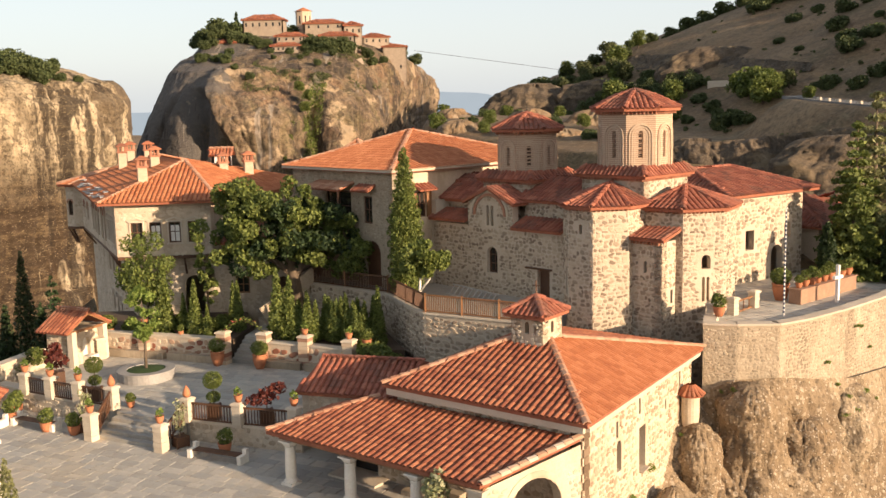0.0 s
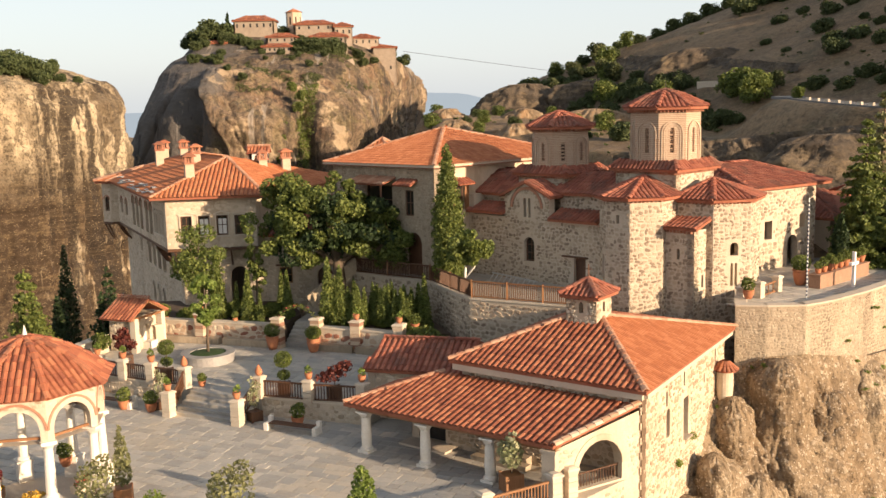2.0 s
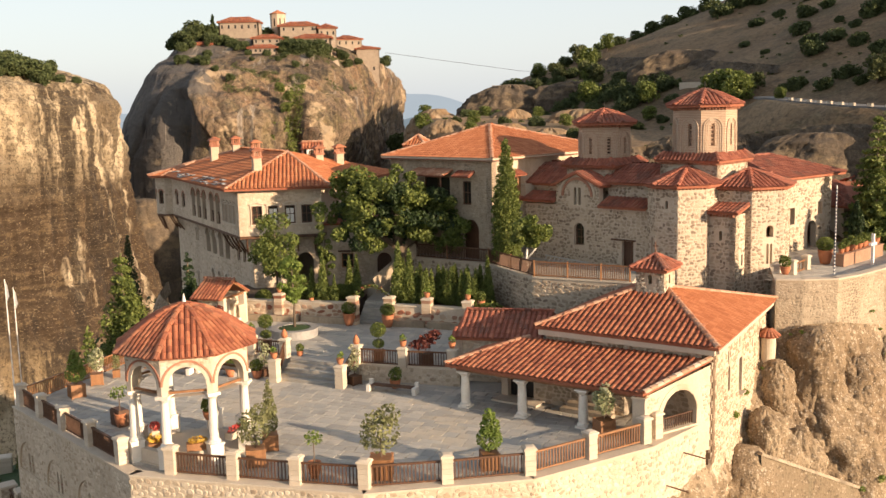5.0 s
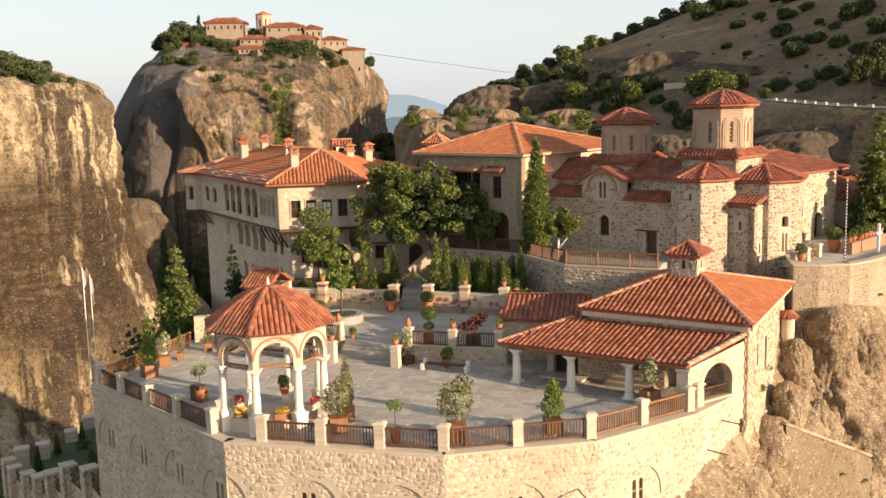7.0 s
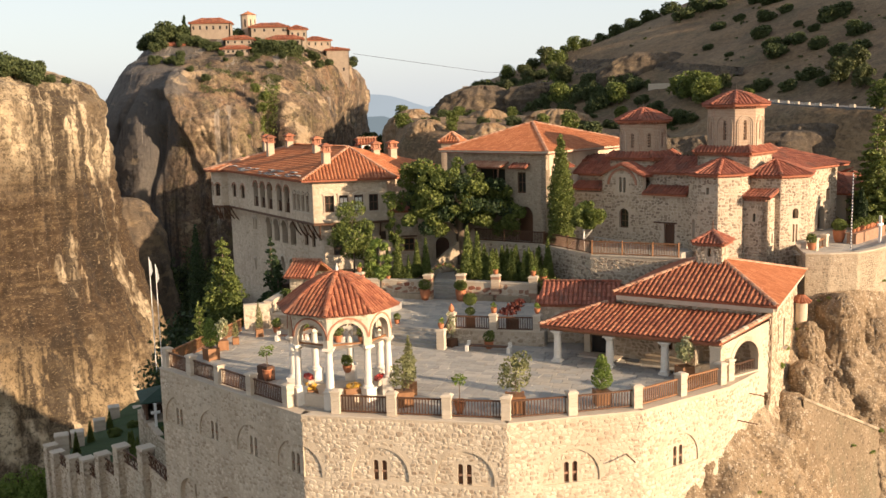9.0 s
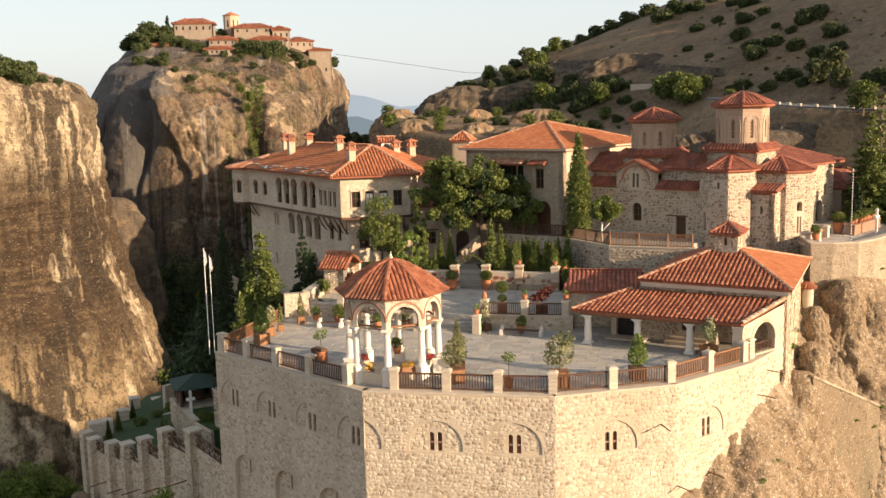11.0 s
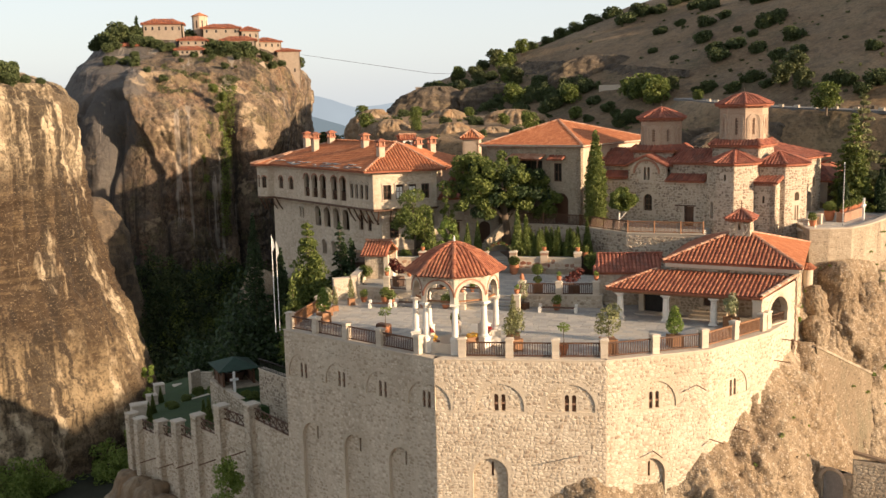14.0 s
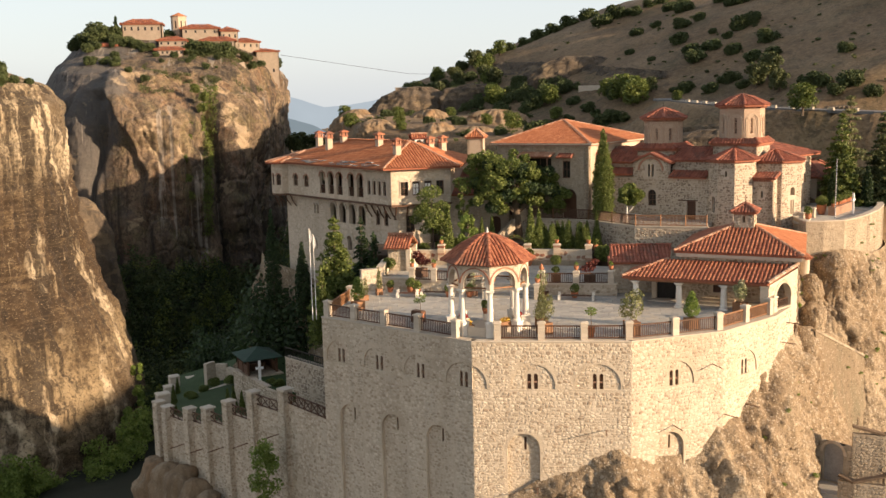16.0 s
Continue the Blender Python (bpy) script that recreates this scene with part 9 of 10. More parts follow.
# the walls of the small yard before the gate, with brick copings
runs = ((gb, (8.48, 28.9), -8.32, -8.81), ((8.48, 28.9), (11.12, 27.9), -8.81, -8.22), ((4.8, 28.9), (5.42, 28.0), -11.47, -11.75), ((5.42, 28.0), (7.21, 27.0), -11.75, -11.13), ((7.21, 27.0), (8.77, 26.5), -11.13, -10.02))
for k, (a, b, za, zb) in enumerate(runs):
    zt = min(za, zb)
    s = Shape()
    wall(s, a, b, -22, zt, .4)
    s.put("wall", M_weathermortar, sg)
    joined("stonework", UNIT_STONES, stonework(a, b, -18, zt - .05, (), .28, .03, 200 + k), M_weathered, sg)
    pa_, pb_ = at_wall(a, b, 0, .2), at_wall(a, b, math.dist(a, b), .2)
    Shape().beam((pa_[0], pa_[1], za + .05), (pb_[0], pb_[1], zb + .05), .5, .16).put("brick_coping", M_quoin, sg)
Shape().prism([ga, gb, (8.48, 28.9), (7.21, 27.0), (5.42, 28.0), (4.8, 28.9), (3.6, 30.2)], -22, -12.95).put("yard_floor", M_joint, sg)
# smooth rendered wall under the upper flight of the stair, with a sloping coping
u0, u1, u2 = Vector((8.66, 38.25, -3.1)), Vector((14.6, 41.2, -6.1)), Vector((20.5, 44.1, -9.1))
for a, b in ((u0, u1), (u1, u2)):
    side_ = Vector((b.y - a.y, a.x - b.x, 0)).normalized()
    lo_a, lo_b = Vector((a.x, a.y, -19)) + side_ * 1.6, Vector((b.x, b.y, -19)) + side_ * 1.6
    s = Shape()
    for k in range(10):
        p, q = a.lerp(b, k / 10), a.lerp(b, (k + 1) / 10)
        pl, ql = lo_a.lerp(lo_b, k / 10), lo_a.lerp(lo_b, (k + 1) / 10)
        s.add([p, q, ql, pl, p - side_ * .5, q - side_ * .5], [(0, 3, 2, 1), (0, 1, 5, 4)])
    s.put("wall", M_render, sg, "smooth weathered render over rock")
    Shape().beam(a + Vector((0, 0, .06)) - side_ * .1, b + Vector((0, 0, .06)) - side_ * .1, .34, .16).put("coping", M_weathered, sg)

crag("boulder", [(-14, 2.2, 2.0, 7.7, 38.5), (-6, 1.7, 1.6, 7.9, 38.7), (-4, 1.3, 1.2, 8.1, 39.0), (-3.0, .5, .5, 8.2, 39.2)], 60, 44, M_rock, "tan rock wedged beside the stair wall", .5, .4, 0, 41.0, kind="", category="rock", lump=.7)

# rose arch over the garden gate
ra = thing("rose_arch", "iron arch with climbing roses over the garden gate", "arch")
r0, r1 = Vector((-13.05, 55.05, 2.8)), Vector((-10.6, 54.55, 2.8))
pts = [r0.lerp(r1, k / 8) + Vector((0, 0, .75 * math.sin(math.pi * k / 8))) for k in range(9)]
Shape().tube(pts, .03, 6).put("arch", M_dark, ra)
crown("foliage", [(*p, .2, .2, .14) for p in pts], 260, .07, M_leaf, ra, 81)
crown("roses", [(*p, .22, .22, .16) for p in pts[::2]], 60, .06, M_fabric_red, ra, 82)

# tufts and small bushes rooted in the rock
tu = thing("rock_tuft", "small yellow-green tuft growing in a crevice", "plant", "rock tufts")
crown("foliage", [(0, 0, .12, .3, .3, .2), (.15, .1, .2, .2, .2, .18)], 190, .06, M_leaf_lime, tu, 83)
k_tuft = Kind(tu)
rock = bpy.data.objects["rock_face"]
rs = random.Random(44)
near = [v.co.copy() for v in rock.data.vertices if -12 < v.co.z < .5 and -3 < v.co.x < 26 and v.normal.z > .05 and v.co.y < 30 + .75 * v.co.x]
for k in range(26):
    p = rs.choice(near)
    k_tuft.at(p.x, p.y, p.z - .05, rs.uniform(.35, .95))
for x, y, z, s in ((7.4, 38.9, -1.2, 1.0), (8.6, 40.6, -.5, .8)):
    k_tuft.at(x, y, z, s)
for k, (x, y, z) in enumerate(((19.7, 46.7, .7), (20.8, 47.5, .7), (21.8, 48.5, 0), (19.1, 46.8, 1.3), (20.8, 48.6, 3.8), (21.9, 49.7, 2.4), (18.6, 46.9, 2.4), (13.3, 44.2, 1.9), (12.9, 45, 1.6), (20, 46.4, .1), (19.2, 46, 0), (10.6, 43.3, .1), (13.1, 40.1, -7), (14.9, 41, -7.9), (16.9, 41.6, -9.2))):
    k_tuft.at(x, y, z - .05, .62 + .25 * math.sin(k * 2.1), sz=.4)


# ---- the monastery on the great crag ----
def house(name, x0, x1, y, z0, z1, depth, label, rise=2.2, over=.7, turn=0.0, wins=4, mat=None, base=None):
    """A far house: walls, hipped roof and a row of windows."""
    t = thing(name, label, "building", "far monastery")
    cx, w = (x0 + x1) / 2, x1 - x0
    ca, sa = math.cos(turn), math.sin(turn)

    def W(a, b):
        return (cx + a * ca - b * sa, y + a * sa + b * ca)

    pts = [W(-w / 2, 0), W(w / 2, 0), W(w / 2, depth), W(-w / 2, depth)]
    h = z1 - z0
    ops = [(w * (k + .5) / wins, z0 + h * .5, .8, min(1.5, h * .3), False) for k in range(wins)]
    s = Shape()
    wall(s, pts[0], pts[1], base if base is not None else z0 - 4, z1, .5, ops)
    for a, b in ((1, 2), (2, 3), (3, 0)):
        wall(s, pts[a], pts[b], base if base is not None else z0 - 4, z1, .5)
    s.put("wall", mat or M_farwall, t)
    for o in ops:
        x, yy, r = at_wall(pts[0], pts[1], o[0], .3)
        Shape().box((x, yy, o[1]), (o[2], .05, o[3]), r).put("window", M_glass, t)
    ev = [W(-w / 2 - over, -over), W(w / 2 + over, -over), W(w / 2 + over, depth + over), W(-w / 2 - over, depth + over)]
    k = min(w, depth) / 2
    rg = [W(-w / 2 + k, depth / 2), W(w / 2 - k, depth / 2)] if w > depth + .1 else [W(0, depth / 2), W(0.01, depth / 2)]
    e3, r3 = [(*p, z1) for p in ev], [(*p, z1 + rise) for p in rg]
    roof(t, [[e3[0], e3[1], r3[1], r3[0]], [e3[1], e3[2], r3[1]], [e3[2], e3[3], r3[0], r3[1]], [e3[3], e3[0], r3[0]]], (), M_tile, pitch=.9, length=1.2, thick=.25)
    return t


house("far_house", -80.8, -64.5, 405, 46.5, 51.8, 10, "pale far monastery house with a red roof", 2.4, wins=6)
house("far_house", -57, -41, 412, 46.5, 50.4, 10, "pale far monastery church nave with a red roof", 2.0, wins=4)
house("far_house", -40.5, -33, 412, 43.5, 49.2, 9, "pale far monastery house with a red roof", 2.0, wins=3, turn=.2)
house("far_house", -65.7, -54.5, 393, 40.8, 44.2, 8, "low far monastery house with a red roof", 1.7, wins=4)
house("far_house", -66.3, -55.3, 385.5, 36.8, 40.0, 6, "low far monastery house with a red roof", 1.4, wins=6)
house("far_house", -48.6, -34.5, 394, 40.2, 44.0, 8, "low far monastery house with a red roof", 1.8, wins=4)
house("far_house", -34.6, -23, 436, 41.5, 46.0, 10, "far monastery house with orange roofs", 2.0, wins=4, turn=.3)
house("far_house", -30, -20.5, 448, 39.0, 43.0, 9, "far monastery house with orange roofs", 1.8, wins=3, turn=.3)
house("far_tower", -25.4, -15.4, 424, 22.5, 41.0, 22, "tall pale far tower house on the cliff edge", 1.6, wins=2, turn=.05, base=21)
house("far_pavilion", -89.6, -82, 393, 39.0, 42.2, 5, "small far pavilion with a tile roof", 1.2, wins=3)
tagged(Shape().beam((-49, 383, 31), (-36, 384, 30.5), 1.0, 5.5).beam((-36, 384, 30), (-31, 388, 32), 1.0, 6).put("terrace_wall", M_farwall), "pale terrace wall below the far monastery", "wall")
fc = thing("far_dome", "eight-sided far church drum with a red roof", "church", "far monastery")
Shape().lathe((-58.2, 421, 45), [(3.3, 0), (3.3, 11.2)], 8).put("drum", M_drum, fc)
Shape().lathe((-58.2, 421, 56.2), [(3.9, 0), (.05, 1.7)], 8).put("roof", M_tile_new, fc)
for k in range(8):
    a = (k + .5) * math.pi / 4
    Shape().box((-58.2 + 3.06 * math.cos(a), 421 + 3.06 * math.sin(a), 51), (.12, .6, 3.2), a).put("window", M_glass, fc)
# cableway from the far tower
tagged(Shape().tube([(-13, 458, 41), (60, 520, 33), (160, 600, 32)], .09, 4).put("cable", M_dark), "thin cableway wire crossing to the road", "cable")

# ---- scrub, woods and the road ----
RD = [(lerp(ROAD_X, y), y) for y in (221, 210, 200, 190, 181, 172, 162, 152, 142)]
bs = thing("scrub_oak", "dark green rounded evergreen oak scrub on the dry slope", "bush", "hillside scrub")
crown("foliage", blobs_in(0, 0, .5, .62, .62, .46, 24, .34, 70, -.7), 2600, .075, M_scrub, bs, 70)
k_scrub = Kind(bs)
bs2 = thing("scrub_tree", "small olive-green tree on the dry slope", "tree", "hillside trees")
Shape().tube([(0, 0, -.1), (.02, 0, .6)], [.06, .04], 6).put("trunk", M_bark, bs2)
crown("foliage", blobs_in(0, 0, .8, .5, .5, .5, 24, .25, 71, -.8), 2000, .065, M_leaf_olive, bs2, 71)
k_scrub2 = Kind(bs2)
bs3 = thing("scrub_tree", "bright green small tree on the dry slope", "tree", "hillside trees")
Shape().tube([(0, 0, -.1), (.02, 0, .6)], [.06, .04], 6).put("trunk", M_bark, bs3)
crown("foliage", blobs_in(0, 0, .8, .55, .55, .52, 24, .27, 72, -.8), 2000, .065, M_leaf, bs3, 72)
k_scrub3 = Kind(bs3)
# dark evergreen bushes: (x, y, width)
for x, y, w in [(102, 385, 10), (109, 385, 11), (115.8, 380, 11), (112, 353, 11), (119, 355, 12), (124, 350, 9), (95.5, 385, 11), (88, 382, 8), (79, 378, 5), (70.8, 374, 7), (84.7, 380, 3.5),
                (112, 318, 7.2), (119, 317, 6), (119.7, 296, 8.4), (125.7, 295, 6.6), (99.7, 295, 4.6), (96.8, 270, 3.6), (110, 278, 9), (103, 251, 9), (110, 255, 8.4), (105, 259, 8), (119, 272, 4)]:
    k_scrub.at(x, y, land(x, y) - .12 * w, w / 1.9, sz=w / 2.1)
for x, y, w in [(118, 260, 5), (112, 245, 7.4), (110, 230, 7), (122, 242, 9.4), (125.7, 265, 10), (114, 226, 7), (129, 265, 9), (96.7, 211, 5), (97.8, 219, 6.6), (96.6, 221, 5.4), (91.9, 220, 6.4), (90, 231, 7), (88.7, 236, 3.2),
                (104.6, 188, 8), (108, 180, 7.6), (110.7, 175, 5.6), (120, 200, 6), (104, 180, 5.6), (103, 191, 6), (60.6, 284, 8), (68.7, 266, 6), (56, 277, 6), (50, 284, 8), (66, 233, 8), (69.8, 230, 7)]:
    k_scrub.at(x, y, land(x, y) - .12 * w, w / 1.9, sz=w / 2.0)
# greener and olive trees: (x, y, width, kind)
for x, y, w, k in [(97.8, 206, 8, k_scrub2), (102, 207, 8.4, k_scrub2), (99, 197, 7, k_scrub2), (76.7, 246, 9, k_scrub3), (76.3, 256, 7, k_scrub3), (80, 242, 7.5, k_scrub3), (84.5, 242, 5.5, k_scrub2), (65.7, 283, 9, k_scrub), (71, 280, 8, k_scrub),
                   (68.6, 253, 6, k_scrub), (58.5, 336, 9, k_scrub2), (58.7, 302, 8, k_scrub), (54, 329, 8, k_scrub), (50.6, 355, 7, k_scrub2), (56.5, 368, 7, k_scrub), (41, 352, 8, k_scrub), (35.5, 348, 8, k_scrub), (46, 366, 6, k_scrub3),
                   (33, 368, 5, k_scrub), (40.5, 217, 8, k_scrub), (78, 211, 3.2, k_scrub3), (86, 165, 7, k_scrub3)]:
    k.at(x, y, land(x, y) - .06 * w, w / (1.9 if k is k_scrub else 1.45))
for k, (x, y) in enumerate(((38, 356), (44, 350), (50, 346), (56, 349), (62, 353), (47, 338), (53, 322), (60, 330), (48, 311), (55, 313), (62, 307), (66, 318), (41, 341), (70, 297), (52, 299), (60, 292), (66, 360), (60, 364), (36, 362), (72, 366), (78, 371), (52, 358))):
    w = 6.2 + 2.6 * ((k * 37) % 10) / 10
    kd = (k_scrub, k_scrub, k_scrub2, k_scrub, k_scrub3)[k % 5]
    kd.at(x, y, land(x, y) - .06 * w, w / (1.9 if kd is k_scrub else 1.45))
for k in range(26):
    t = k / 25
    x, y, w = 118 + 30 * t, 352 - 122 * t + 6 * math.sin(k * 2.3), 7.5 + 3 * math.sin(k * 1.7)
    k_scrub.at(x + 14 + 5 * math.sin(k), y, land(x + 14 + 5 * math.sin(k), y) - .12 * w, w / 1.9, sz=w / 2.1)
for k, (x, y) in enumerate(((8, 272), (12, 262), (20, 256), (28, 250), (35, 245), (14, 300), (22, 300), (34, 290), (45, 280), (38, 272), (10, 246), (24, 226), (33, 223), (40, 236), (47, 250), (50, 264), (-2, 268), (30, 308), (40, 312), (20, 312), (55, 270), (44, 296), (0, 300), (12, 286), (30, 268), (60, 258), (52, 240))):
    w = 3.6 + 2.2 * ((k * 53) % 10) / 10
    kd = (k_scrub, k_scrub3, k_scrub)[k % 3]
    kd.at(x, y, land(x, y) - .14 * w, w / (1.9 if kd is k_scrub else 1.45))
for k, (x, y, w) in enumerate(((51, 287, 7.8), (59, 278, 9), (64, 275, 7.5), (69, 296, 7), (62, 251, 4.5), (78, 252, 9.4), (77, 238, 9), (51.5, 325, 9.6), (49, 345, 8), (45.5, 367, 7.4), (58.7, 334, 8), (67.6, 319, 6.6), (67.3, 243, 4.4), (69, 235, 6), (45, 259, 4.7), (59, 297, 7), (35, 375, 5), (55, 350, 8))):
    kd = (k_scrub, k_scrub, k_scrub3, k_scrub)[k % 4]
    kd.at(x, y, land(x, y) - .1 * w, w / (1.9 if kd is k_scrub else 1.45))
# tufts of dry scrub between them, too many to count
rs = random.Random(77)
bl, belt = [], []
for _ in range(420):
    y = rs.uniform(170, 385)
    x = rs.uniform(lerp(BRINK, y) + 2, lerp(FOOT, y) + 95)
    if abs(x - lerp(ROAD_X, y)) < 6 or noise.noise(Vector((x * .03, y * .03, 7))) < -.1:
        continue
    s = rs.uniform(.35, 1.0)
    z = land(x, y)
    for k in range(3):
        bl.append((x + rs.uniform(-.7, .7) * s, y + rs.uniform(-.7, .7) * s, z + s * rs.uniform(.1, .5), s * .5, s * .5, s * .4))
for _ in range(110):
    t = rs.random()
    x, y = 24 + 44 * t + rs.uniform(-6, 8), 366 - 84 * t + rs.uniform(-14, 14)
    if x < lerp(BRINK, y) + 3:
        continue
    s = rs.uniform(1.4, 3.0)
    z = land(x, y)
    for k in range(6):
        belt.append((x + rs.uniform(-.6, .6) * s, y + rs.uniform(-.6, .6) * s, z + s * rs.uniform(.2, 1.0), s * .45, s * .45, s * .38))
v, f = leaf_cloud(belt, 24000, .3, 32, .6)
me = bpy.data.meshes.new("tree_belt")
me.from_pydata(v.tolist(), [], f)
me.materials.append(M_scrub)
tagged(new("tree_belt", me), "green mixed trees along the foot of the hill", "wood", kind="stuff")
v, f = leaf_cloud(bl, 14000, .22, 31, .6)
me = bpy.data.meshes.new("scrub")
me.from_pydata(v.tolist(), [], f)
me.materials.append(M_leaf_olive)
tagged(new("scrub", me), "dry low scrub scattered over the hillside", "scrub", kind="stuff")
# a dark rock band across the slope, and the bank below the road
cliff("rock_band", [(60, 358, 29.5), (68.6, 350, 31.4), (76, 334, 30.8), (81.5, 311, 29.2), (85, 291, 27.6), (88, 268, 25.6), (93, 250, 24.0)], [(58, 350, 23.5), (65, 340, 25), (71.5, 322, 25.0), (77, 301, 24), (81.5, 283, 23.2), (86, 262, 22.2), (92, 247, 21.5)], 240, 26, M_darkrock, "dark layered rock band across the dry slope", .9, .3, 5.0)
cliff("rock_bank", [(33, 190, 5.2), (43, 187, 6.6), (53.5, 185, 7.7), (64, 183, 8.7), (71, 180, 9.6), (77, 175, 10.2), (86, 168, 9.4)], [(33, 178, -8), (43, 176, -8), (53, 174, -8), (63, 172, -8), (71, 169, -8), (79, 165, -8), (90, 158, -8)], 220, 50, M_darkrock, "dark weathered rock bank below the road", 1.3, .2, 6.0, .8)
for x0, y0, x1, y1, h in ((73, 273, 79, 266, 1.6), (61, 318, 70, 309, 1.4)):
    z = min(land(x0, y0), land(x1, y1)) + .6
    tagged(Shape().beam((x0, y0, z), (x1, y1, z), .6, h * 1.6).put("dry_stone_wall", M_ashlar), "pale dry-stone wall on the slope", "wall", "hillside walls")
ho = thing("hill_house", "small grey stone house on the outcrop", "building")
hb = land(31, 364)
for a, b in (((27.5, 362.5), (35.5, 361.5)), ((35.5, 361.5), (36.5, 367)), ((36.5, 367), (28.5, 368)), ((28.5, 368), (27.5, 362.5))):
    sh_ = Shape()
    wall(sh_, a, b, hb - 2, hb + 2.6, .4, [(math.dist(a, b) * .5, hb + .7, 1.0, 1.1, False)])
    sh_.put("wall", M_farwall, ho)
Shape().prism([(27.2, 362.1), (35.8, 361.1), (36.9, 367.4), (28.1, 368.4)], hb + 2.6, hb + 2.85).put("roof", M_lead, ho)
# trees on the great crag and the near crag
rock_pts = np.concatenate([np.array([v.co[:] for v in bpy.data.objects[nm].data.vertices]) for nm in ("great_crag", "near_crag")])


def rock_under(x, y):
    """Height of the crag's top at a place in the plan."""
    near = rock_pts[(np.abs(rock_pts[:, 0] - x) < 2) & (np.abs(rock_pts[:, 1] - y) < 2)]
    return float(near[:, 2].max()) if len(near) else None


for k in range(70):
    x, y = rs.uniform(-95, -22), rs.uniform(366, 410)
    g = rock_under(x, y)
    if g is not None and g > 30 and (x < -80 or rs.random() < .45):
        s = rs.uniform(.9, 2.4) * (1.5 if x < -80 else 1)
        k_scrub.at(x, y, g - .2 * s, s)
for x, y, z, s in [(-97, 402, 45, 5), (-93, 398, 46, 6), (-89, 400, 48, 6.5), (-85, 402, 49, 6), (-82, 396, 45, 5), (-78, 395, 43, 4.5), (-74, 394, 42, 4), (-91, 404, 50, 6), (-100, 405, 43, 4), (-69, 391, 39.5, 3.5),
                   (-52, 389, 37, 5.5), (-48, 388, 36, 6), (-44, 387, 35, 6), (-40, 388, 36, 6), (-37, 390, 36, 5), (-62, 420, 50, 5), (-50, 424, 50, 4), (-45, 424, 49, 4), (-30, 400, 34, 3.5), (-28, 396, 29, 3), (-24, 404, 28, 2.5), (-20, 470, 44, 5), (-14, 500, 40, 5),
                   (-68, 349, 31, 2.4), (-74, 352, 31, 2), (-50, 345, 22, 3), (-47, 343, 19, 3), (-48, 341, 15, 3), (-52, 338, 9, 2.6), (-53, 337, 5, 2.4), (-32, 392, 24, 2.4), (-28, 395, 22, 2.2), (-55, 334, -3, 2.6), (-54, 333, -10, 2.6), (-53, 333, -16, 2.8), (-8, 440, -2, 8), (-4, 430, -8, 8), (2, 440, -4, 9),
                   (-96, 231, 28, 4.2), (-99, 228, 28, 4.6), (-102, 233, 28, 4.8), (-93, 229, 28, 3.4), (-94, 233, 28, 4), (-100, 231, 28, 4.4), (-104, 240, 28, 4), (-98, 236, 28, 3.8), (-107, 230, 28, 3.4), (-90, 233, 28, 2), (-95, 240, 28, 3.2), (-87, 236, 28, 1.6), (-110, 236, 28, 4), (-101, 224, 28, 2.6)]:
    g = rock_under(x, y)
    if y < 260 and g is None:
        continue
    if z > 27 and g is not None:
        z = g
    (k_scrub3 if -60 < x < -45 and z < 24 else k_scrub).at(x, y, z - .3 * s, s)
# green creepers in the long crack, dry grass on the brow
gv = [v.co for v in bpy.data.objects["great_crag"].data.vertices if v.co.y < 400 and -70 < v.co.x < -25]
rs = random.Random(61)
iv = [(p.x, p.y - .5, p.z, .9, .9, 1.3) for p in gv if -30 < p.z < 24 and abs(p.x + 45.3 + .06 * (20 - p.z)) < (1.5 if p.z < 8 else 2.6) and rs.random() < .2]
v, f = leaf_cloud(iv, 6500, .3, 62, .6)
me = bpy.data.meshes.new("creeper")
me.from_pydata(v.tolist(), [], f)
me.materials.append(M_leaf)
tagged(new("creeper", me), "bright green creeper growing down a crack in the crag", "creeper", kind="stuff")
iv = [(p.x, p.y - .2, p.z + .1, .8, .8, .5) for p in gv if 22 < p.z < 38 and noise.noise(p * .12) > .12 and rs.random() < .25]
v, f = leaf_cloud(iv, 9000, .22, 63, .6)
me = bpy.data.meshes.new("brow_grass")
me.from_pydata(v.tolist(), [], f)
me.materials.append(M_leaf_olive)
tagged(new("brow_grass", me), "dry olive grass and scrub on the brow of the crag", "grass", kind="stuff")
# feathery spruce on the far top
conifer("far_spruce", -82.5, 402, 45.0, 9.5, 1.9, M_leaf_dark, "tall dark spruce on the far summit", 91, 900, .6)


def wood(name, cells, per, size, mat, label, seed, hh):
    """A far wood as one mass of leaf clumps over the ground."""
    rs = random.Random(seed)
    bl = []
    for x, y in cells:
        z = land(x, y)
        h = rs.uniform(*hh)
        r = h * rs.uniform(.28, .42)
        for k in range(4):
            bl.append((x + rs.uniform(-r, r) * .6, y + rs.uniform(-r, r) * .6, z + h * (.35 + .18 * k), r * (1.1 - .2 * k), r * (1.1 - .2 * k), h * .2))
    v, f = leaf_cloud(bl, len(cells) * per, size, seed, .6)
    me = bpy.data.meshes.new(name)
    me.from_pydata(v.tolist(), [], f)
    me.materials.append(mat)
    tagged(new(name, me), label, "wood", kind="stuff")


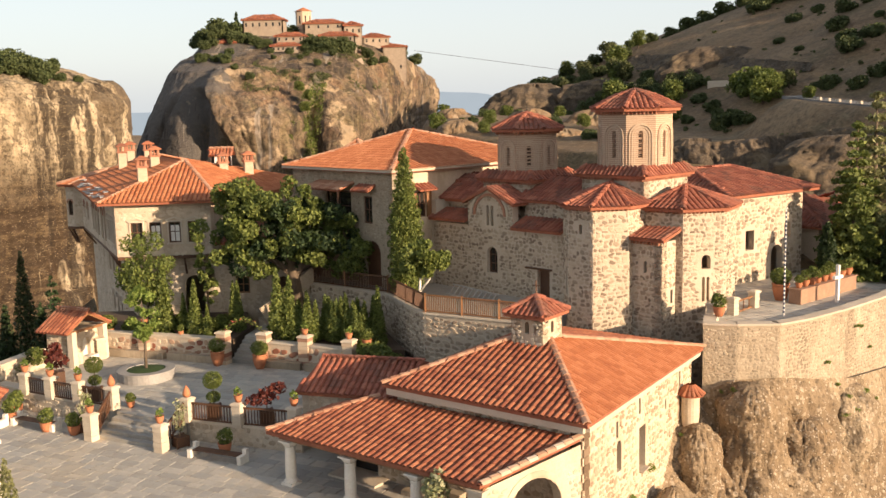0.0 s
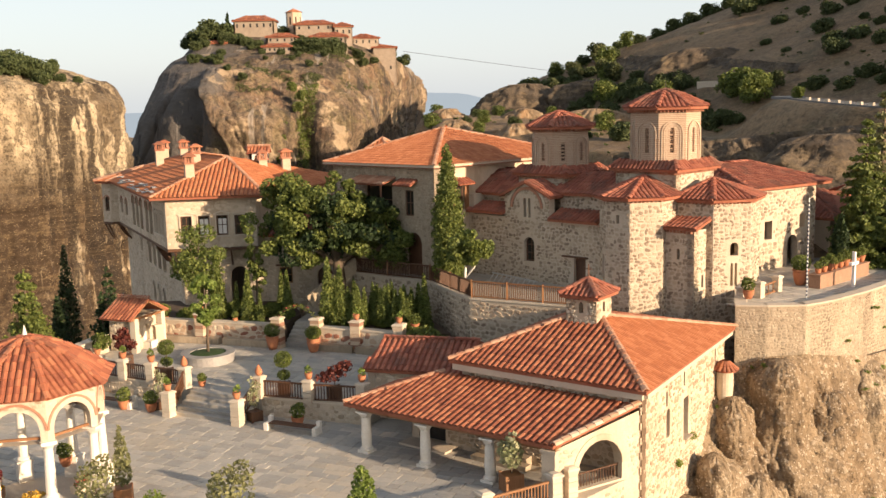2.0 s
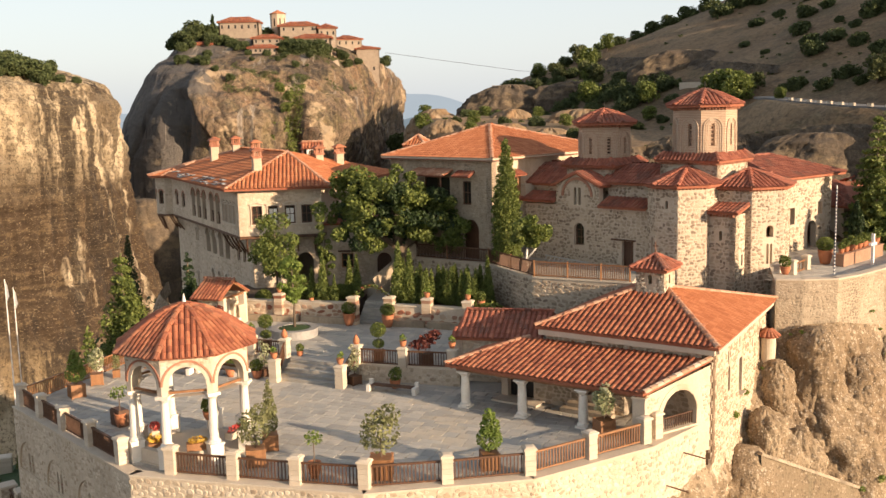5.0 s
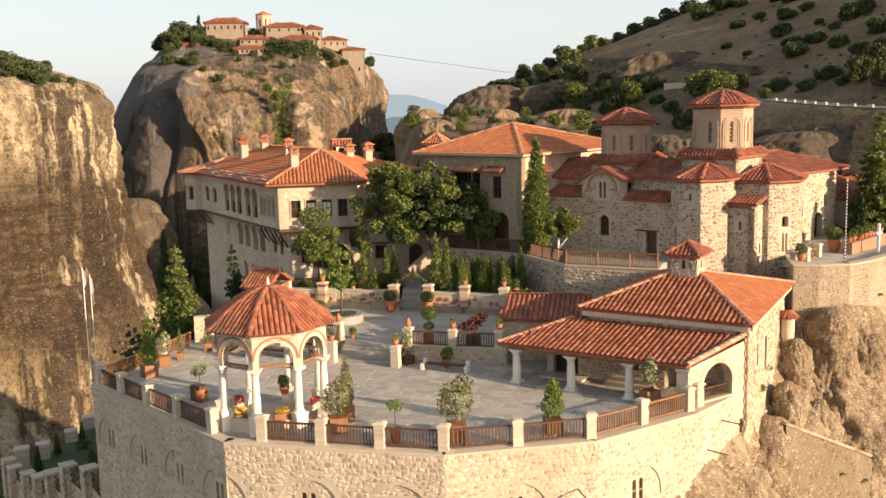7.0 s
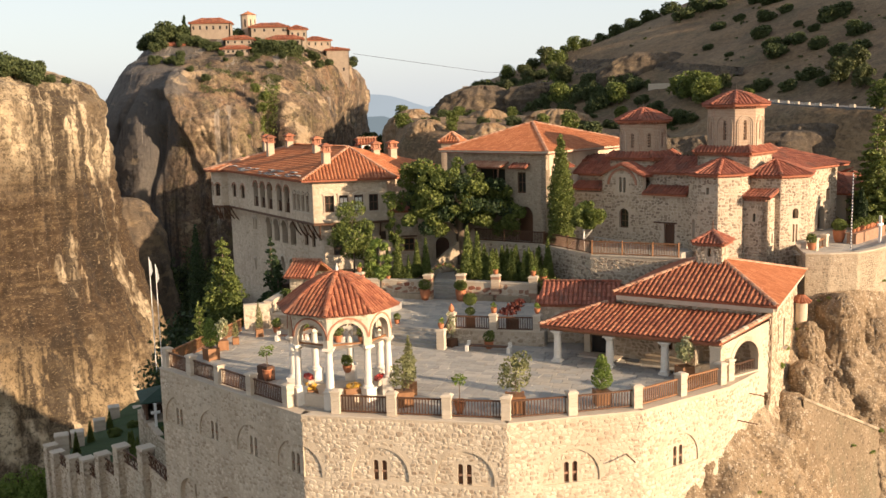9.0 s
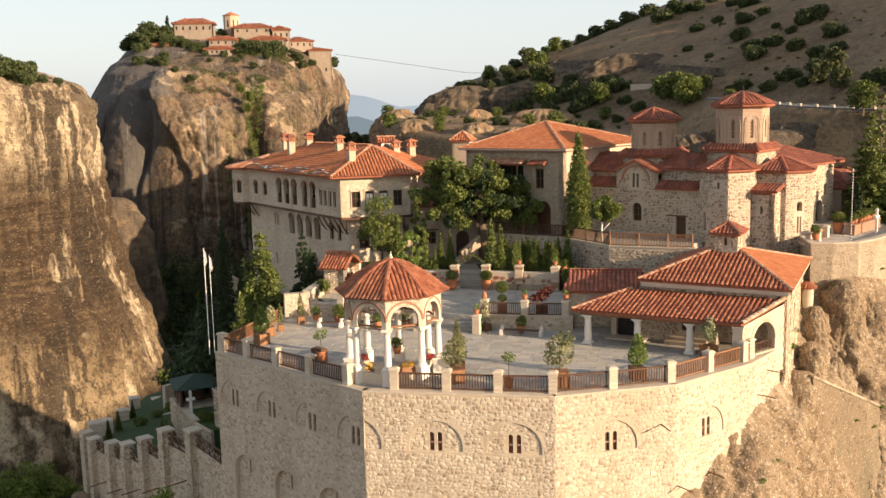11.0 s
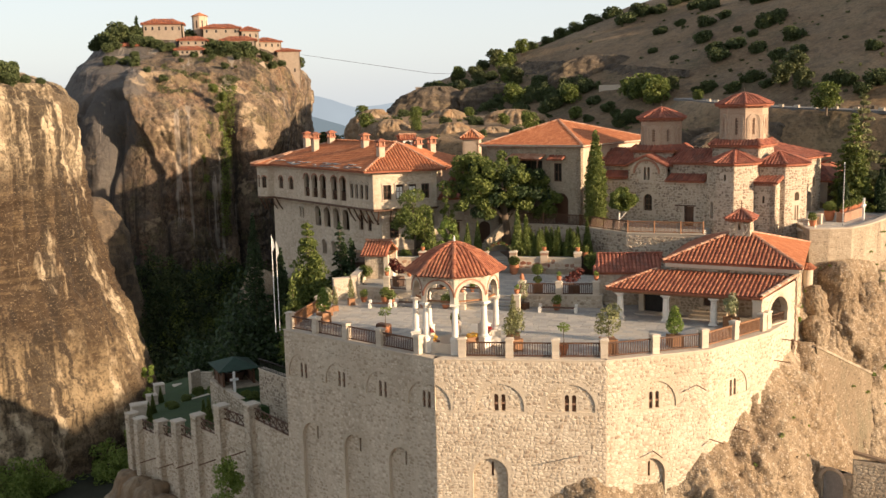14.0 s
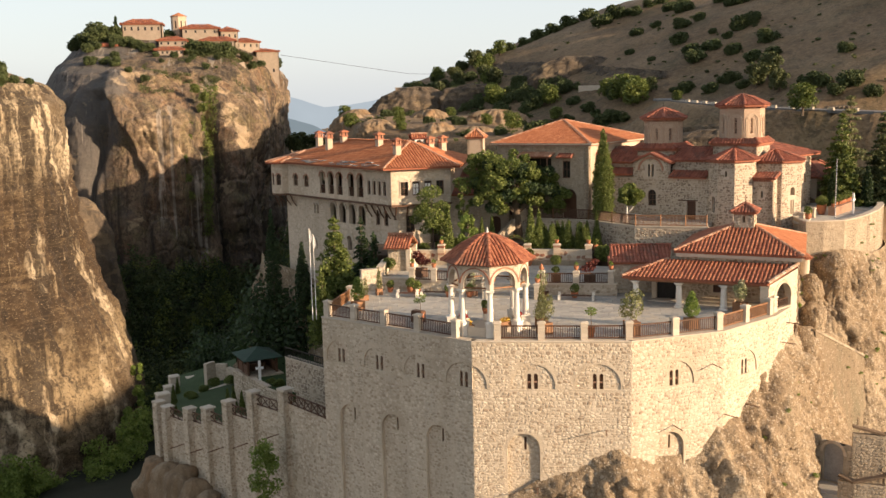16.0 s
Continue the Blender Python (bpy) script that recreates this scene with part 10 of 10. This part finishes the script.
rs = random.Random(5)
bl = []
for k in range(210):
    x, y = (rs.uniform(-36.5, -27.5), rs.uniform(71, 90)) if k < 90 else (rs.uniform(-43, -31), rs.uniform(99, 114))
    z, h = (rs.uniform(-14, -10) if k < 90 else rs.uniform(-28, -21)), rs.uniform(4.5, 7.5)
    for k in range(4):
        r = h * .34 * (1.1 - .2 * k)
        bl.append((x + rs.uniform(-r, r) * .6, y + rs.uniform(-r, r) * .6, z + h * (.3 + .2 * k), r, r, h * .2))
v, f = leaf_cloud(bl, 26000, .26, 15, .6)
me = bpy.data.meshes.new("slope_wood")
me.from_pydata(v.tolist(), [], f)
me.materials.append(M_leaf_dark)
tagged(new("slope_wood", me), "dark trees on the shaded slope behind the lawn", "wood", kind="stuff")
cells = []
while len(cells) < 3000:
    x, y = rs.uniform(-118, 0), rs.uniform(48, 400)
    if -50 < x < 12 and 28 < y < 101 or x < -44 and y < 226:
        continue
    if x > -16 and land(x, y) > -12:
        continue
    cells.append((x, y))
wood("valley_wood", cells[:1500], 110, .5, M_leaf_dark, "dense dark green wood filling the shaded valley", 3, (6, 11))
wood("valley_wood", cells[1500:2400], 120, .5, M_scrub, "dense green wood filling the shaded valley", 4, (6, 12))
wood("valley_wood", cells[2400:2900], 120, .45, M_leaf, "lighter green trees among the valley wood", 6, (6, 11))
# wooded talus against the foot of the great crag
TALUS_TOP = [(-92, 320, -34), (-75, 321, -38), (-60, 323, -40), (-48, 327, -42), (-34, 334, -46)]
TALUS_FOOT = [(-92, 284, -66), (-75, 284, -68), (-58, 286, -70), (-44, 290, -72), (-30, 296, -74)]
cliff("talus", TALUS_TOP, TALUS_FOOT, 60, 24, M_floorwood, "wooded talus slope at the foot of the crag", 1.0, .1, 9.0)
for mat, count, seed, label in ((M_leaf_dark, 150, 51, "dark green trees on the talus below the crag"), (M_scrub, 130, 52, "green trees on the talus below the crag"), (M_leaf, 60, 53, "lighter green trees on the talus below the crag")):
    rs = random.Random(seed)
    bl = []
    for k in range(count):
        t, w, h = rs.uniform(0, 4), rs.random(), rs.uniform(5, 9)
        i = min(3, int(t))
        a = Vector(TALUS_TOP[i]).lerp(Vector(TALUS_TOP[i + 1]), t - i)
        b = Vector(TALUS_FOOT[i]).lerp(Vector(TALUS_FOOT[i + 1]), t - i)
        p = a.lerp(b, w)
        r = h * rs.uniform(.28, .4)
        for j in range(5):
            bl.append((p.x + rs.uniform(-r, r) * .6, p.y + rs.uniform(-r, r) * .6 - 1, p.z + h * (.2 + .17 * j), r * (1.1 - .17 * j), r * (1.1 - .17 * j), h * .18))
    v, f = leaf_cloud(bl, count * 150, .42, seed, .6)
    me = bpy.data.meshes.new("talus_wood")
    me.from_pydata(v.tolist(), [], f)
    me.materials.append(mat)
    tagged(new("talus_wood", me), label, "wood", kind="stuff")
rs = random.Random(58)
# bright shrubs and ivy at the foot of the near crag
for name, spots, leaves, label in (
        ("foot_shrubs", ((-91, 191, -66, 12, 4.5), (-86, 194.5, -66, 12, 4), (-82, 199, -71, 10, 3.5), (-78, 204.5, -74, 12, 4), (-74.5, 211, -67, 10, 2.6), (-73, 207.5, -76, 12, 4), (-70, 211.5, -73, 13, 4), (-68.5, 218, -67, 10, 2.8), (-66.5, 219, -72, 10, 3), (-70, 206, -69, 14, 4.5), (-66, 211, -66, 14, 4), (-88, 189, -68, 12, 4), (-94, 187, -67, 12, 4), (-64, 216, -62, 12, 3.2), (-73, 202, -71, 12, 4)), 30000, "bright green shrubs at the foot of the cliff"),
        ("ivy", ((-65.2, 229, -58, 7, 1.6), (-65.6, 234, -53, 5, 1.3), (-67.2, 224, -62, 6, 1.6)), 3600, "bright green creeper on the foot of the cliff")):
    iv = []
    for x, y, z, n, r in spots:
        for k in range(n):
            iv.append((x + rs.uniform(-r, r) * .8, y + rs.uniform(-r, r) * .8 - 1, z + rs.uniform(-r, r) * 1.3, r * .5, r * .5, r * .55))
    v, f = leaf_cloud(iv, leaves, .34, 8, .6)
    me = bpy.data.meshes.new(name)
    me.from_pydata(v.tolist(), [], f)
    me.materials.append(M_leaf_lime)
    tagged(new(name, me), label, "shrubs", kind="stuff")
# road with a white parapet of blocks
v, f = [], []
for k in range(43):
    t = k / 42 * (len(RD) - 1)
    i = min(int(t), len(RD) - 2)
    x, y = (RD[i][c] + (RD[i + 1][c] - RD[i][c]) * (t - i) for c in (0, 1))
    z = lerp(ROAD_Z, y) + .05
    v += [(x - 2.6, y, z), (x + 2.6, y, z), (x - 2.8, y - .1, z - .6), (x + 2.8, y + .1, z - .6)]
    if 8 < k < 34 and k % 2:
        tagged(Shape().box((x - 2.4, y, z), (.45, 1.9, .6), 0, .94).put("parapet_block", M_ashlar), "white roadside parapet block", "parapet", "road parapet")
for k in range(42):
    a = 4 * k
    f += [(a, a + 1, a + 5, a + 4), (a + 2, a, a + 4, a + 6), (a + 1, a + 3, a + 7, a + 5)]
tagged(Shape().add(v, f).put("road", M_asphalt), "grey mountain road along the slope", "road", kind="structure")
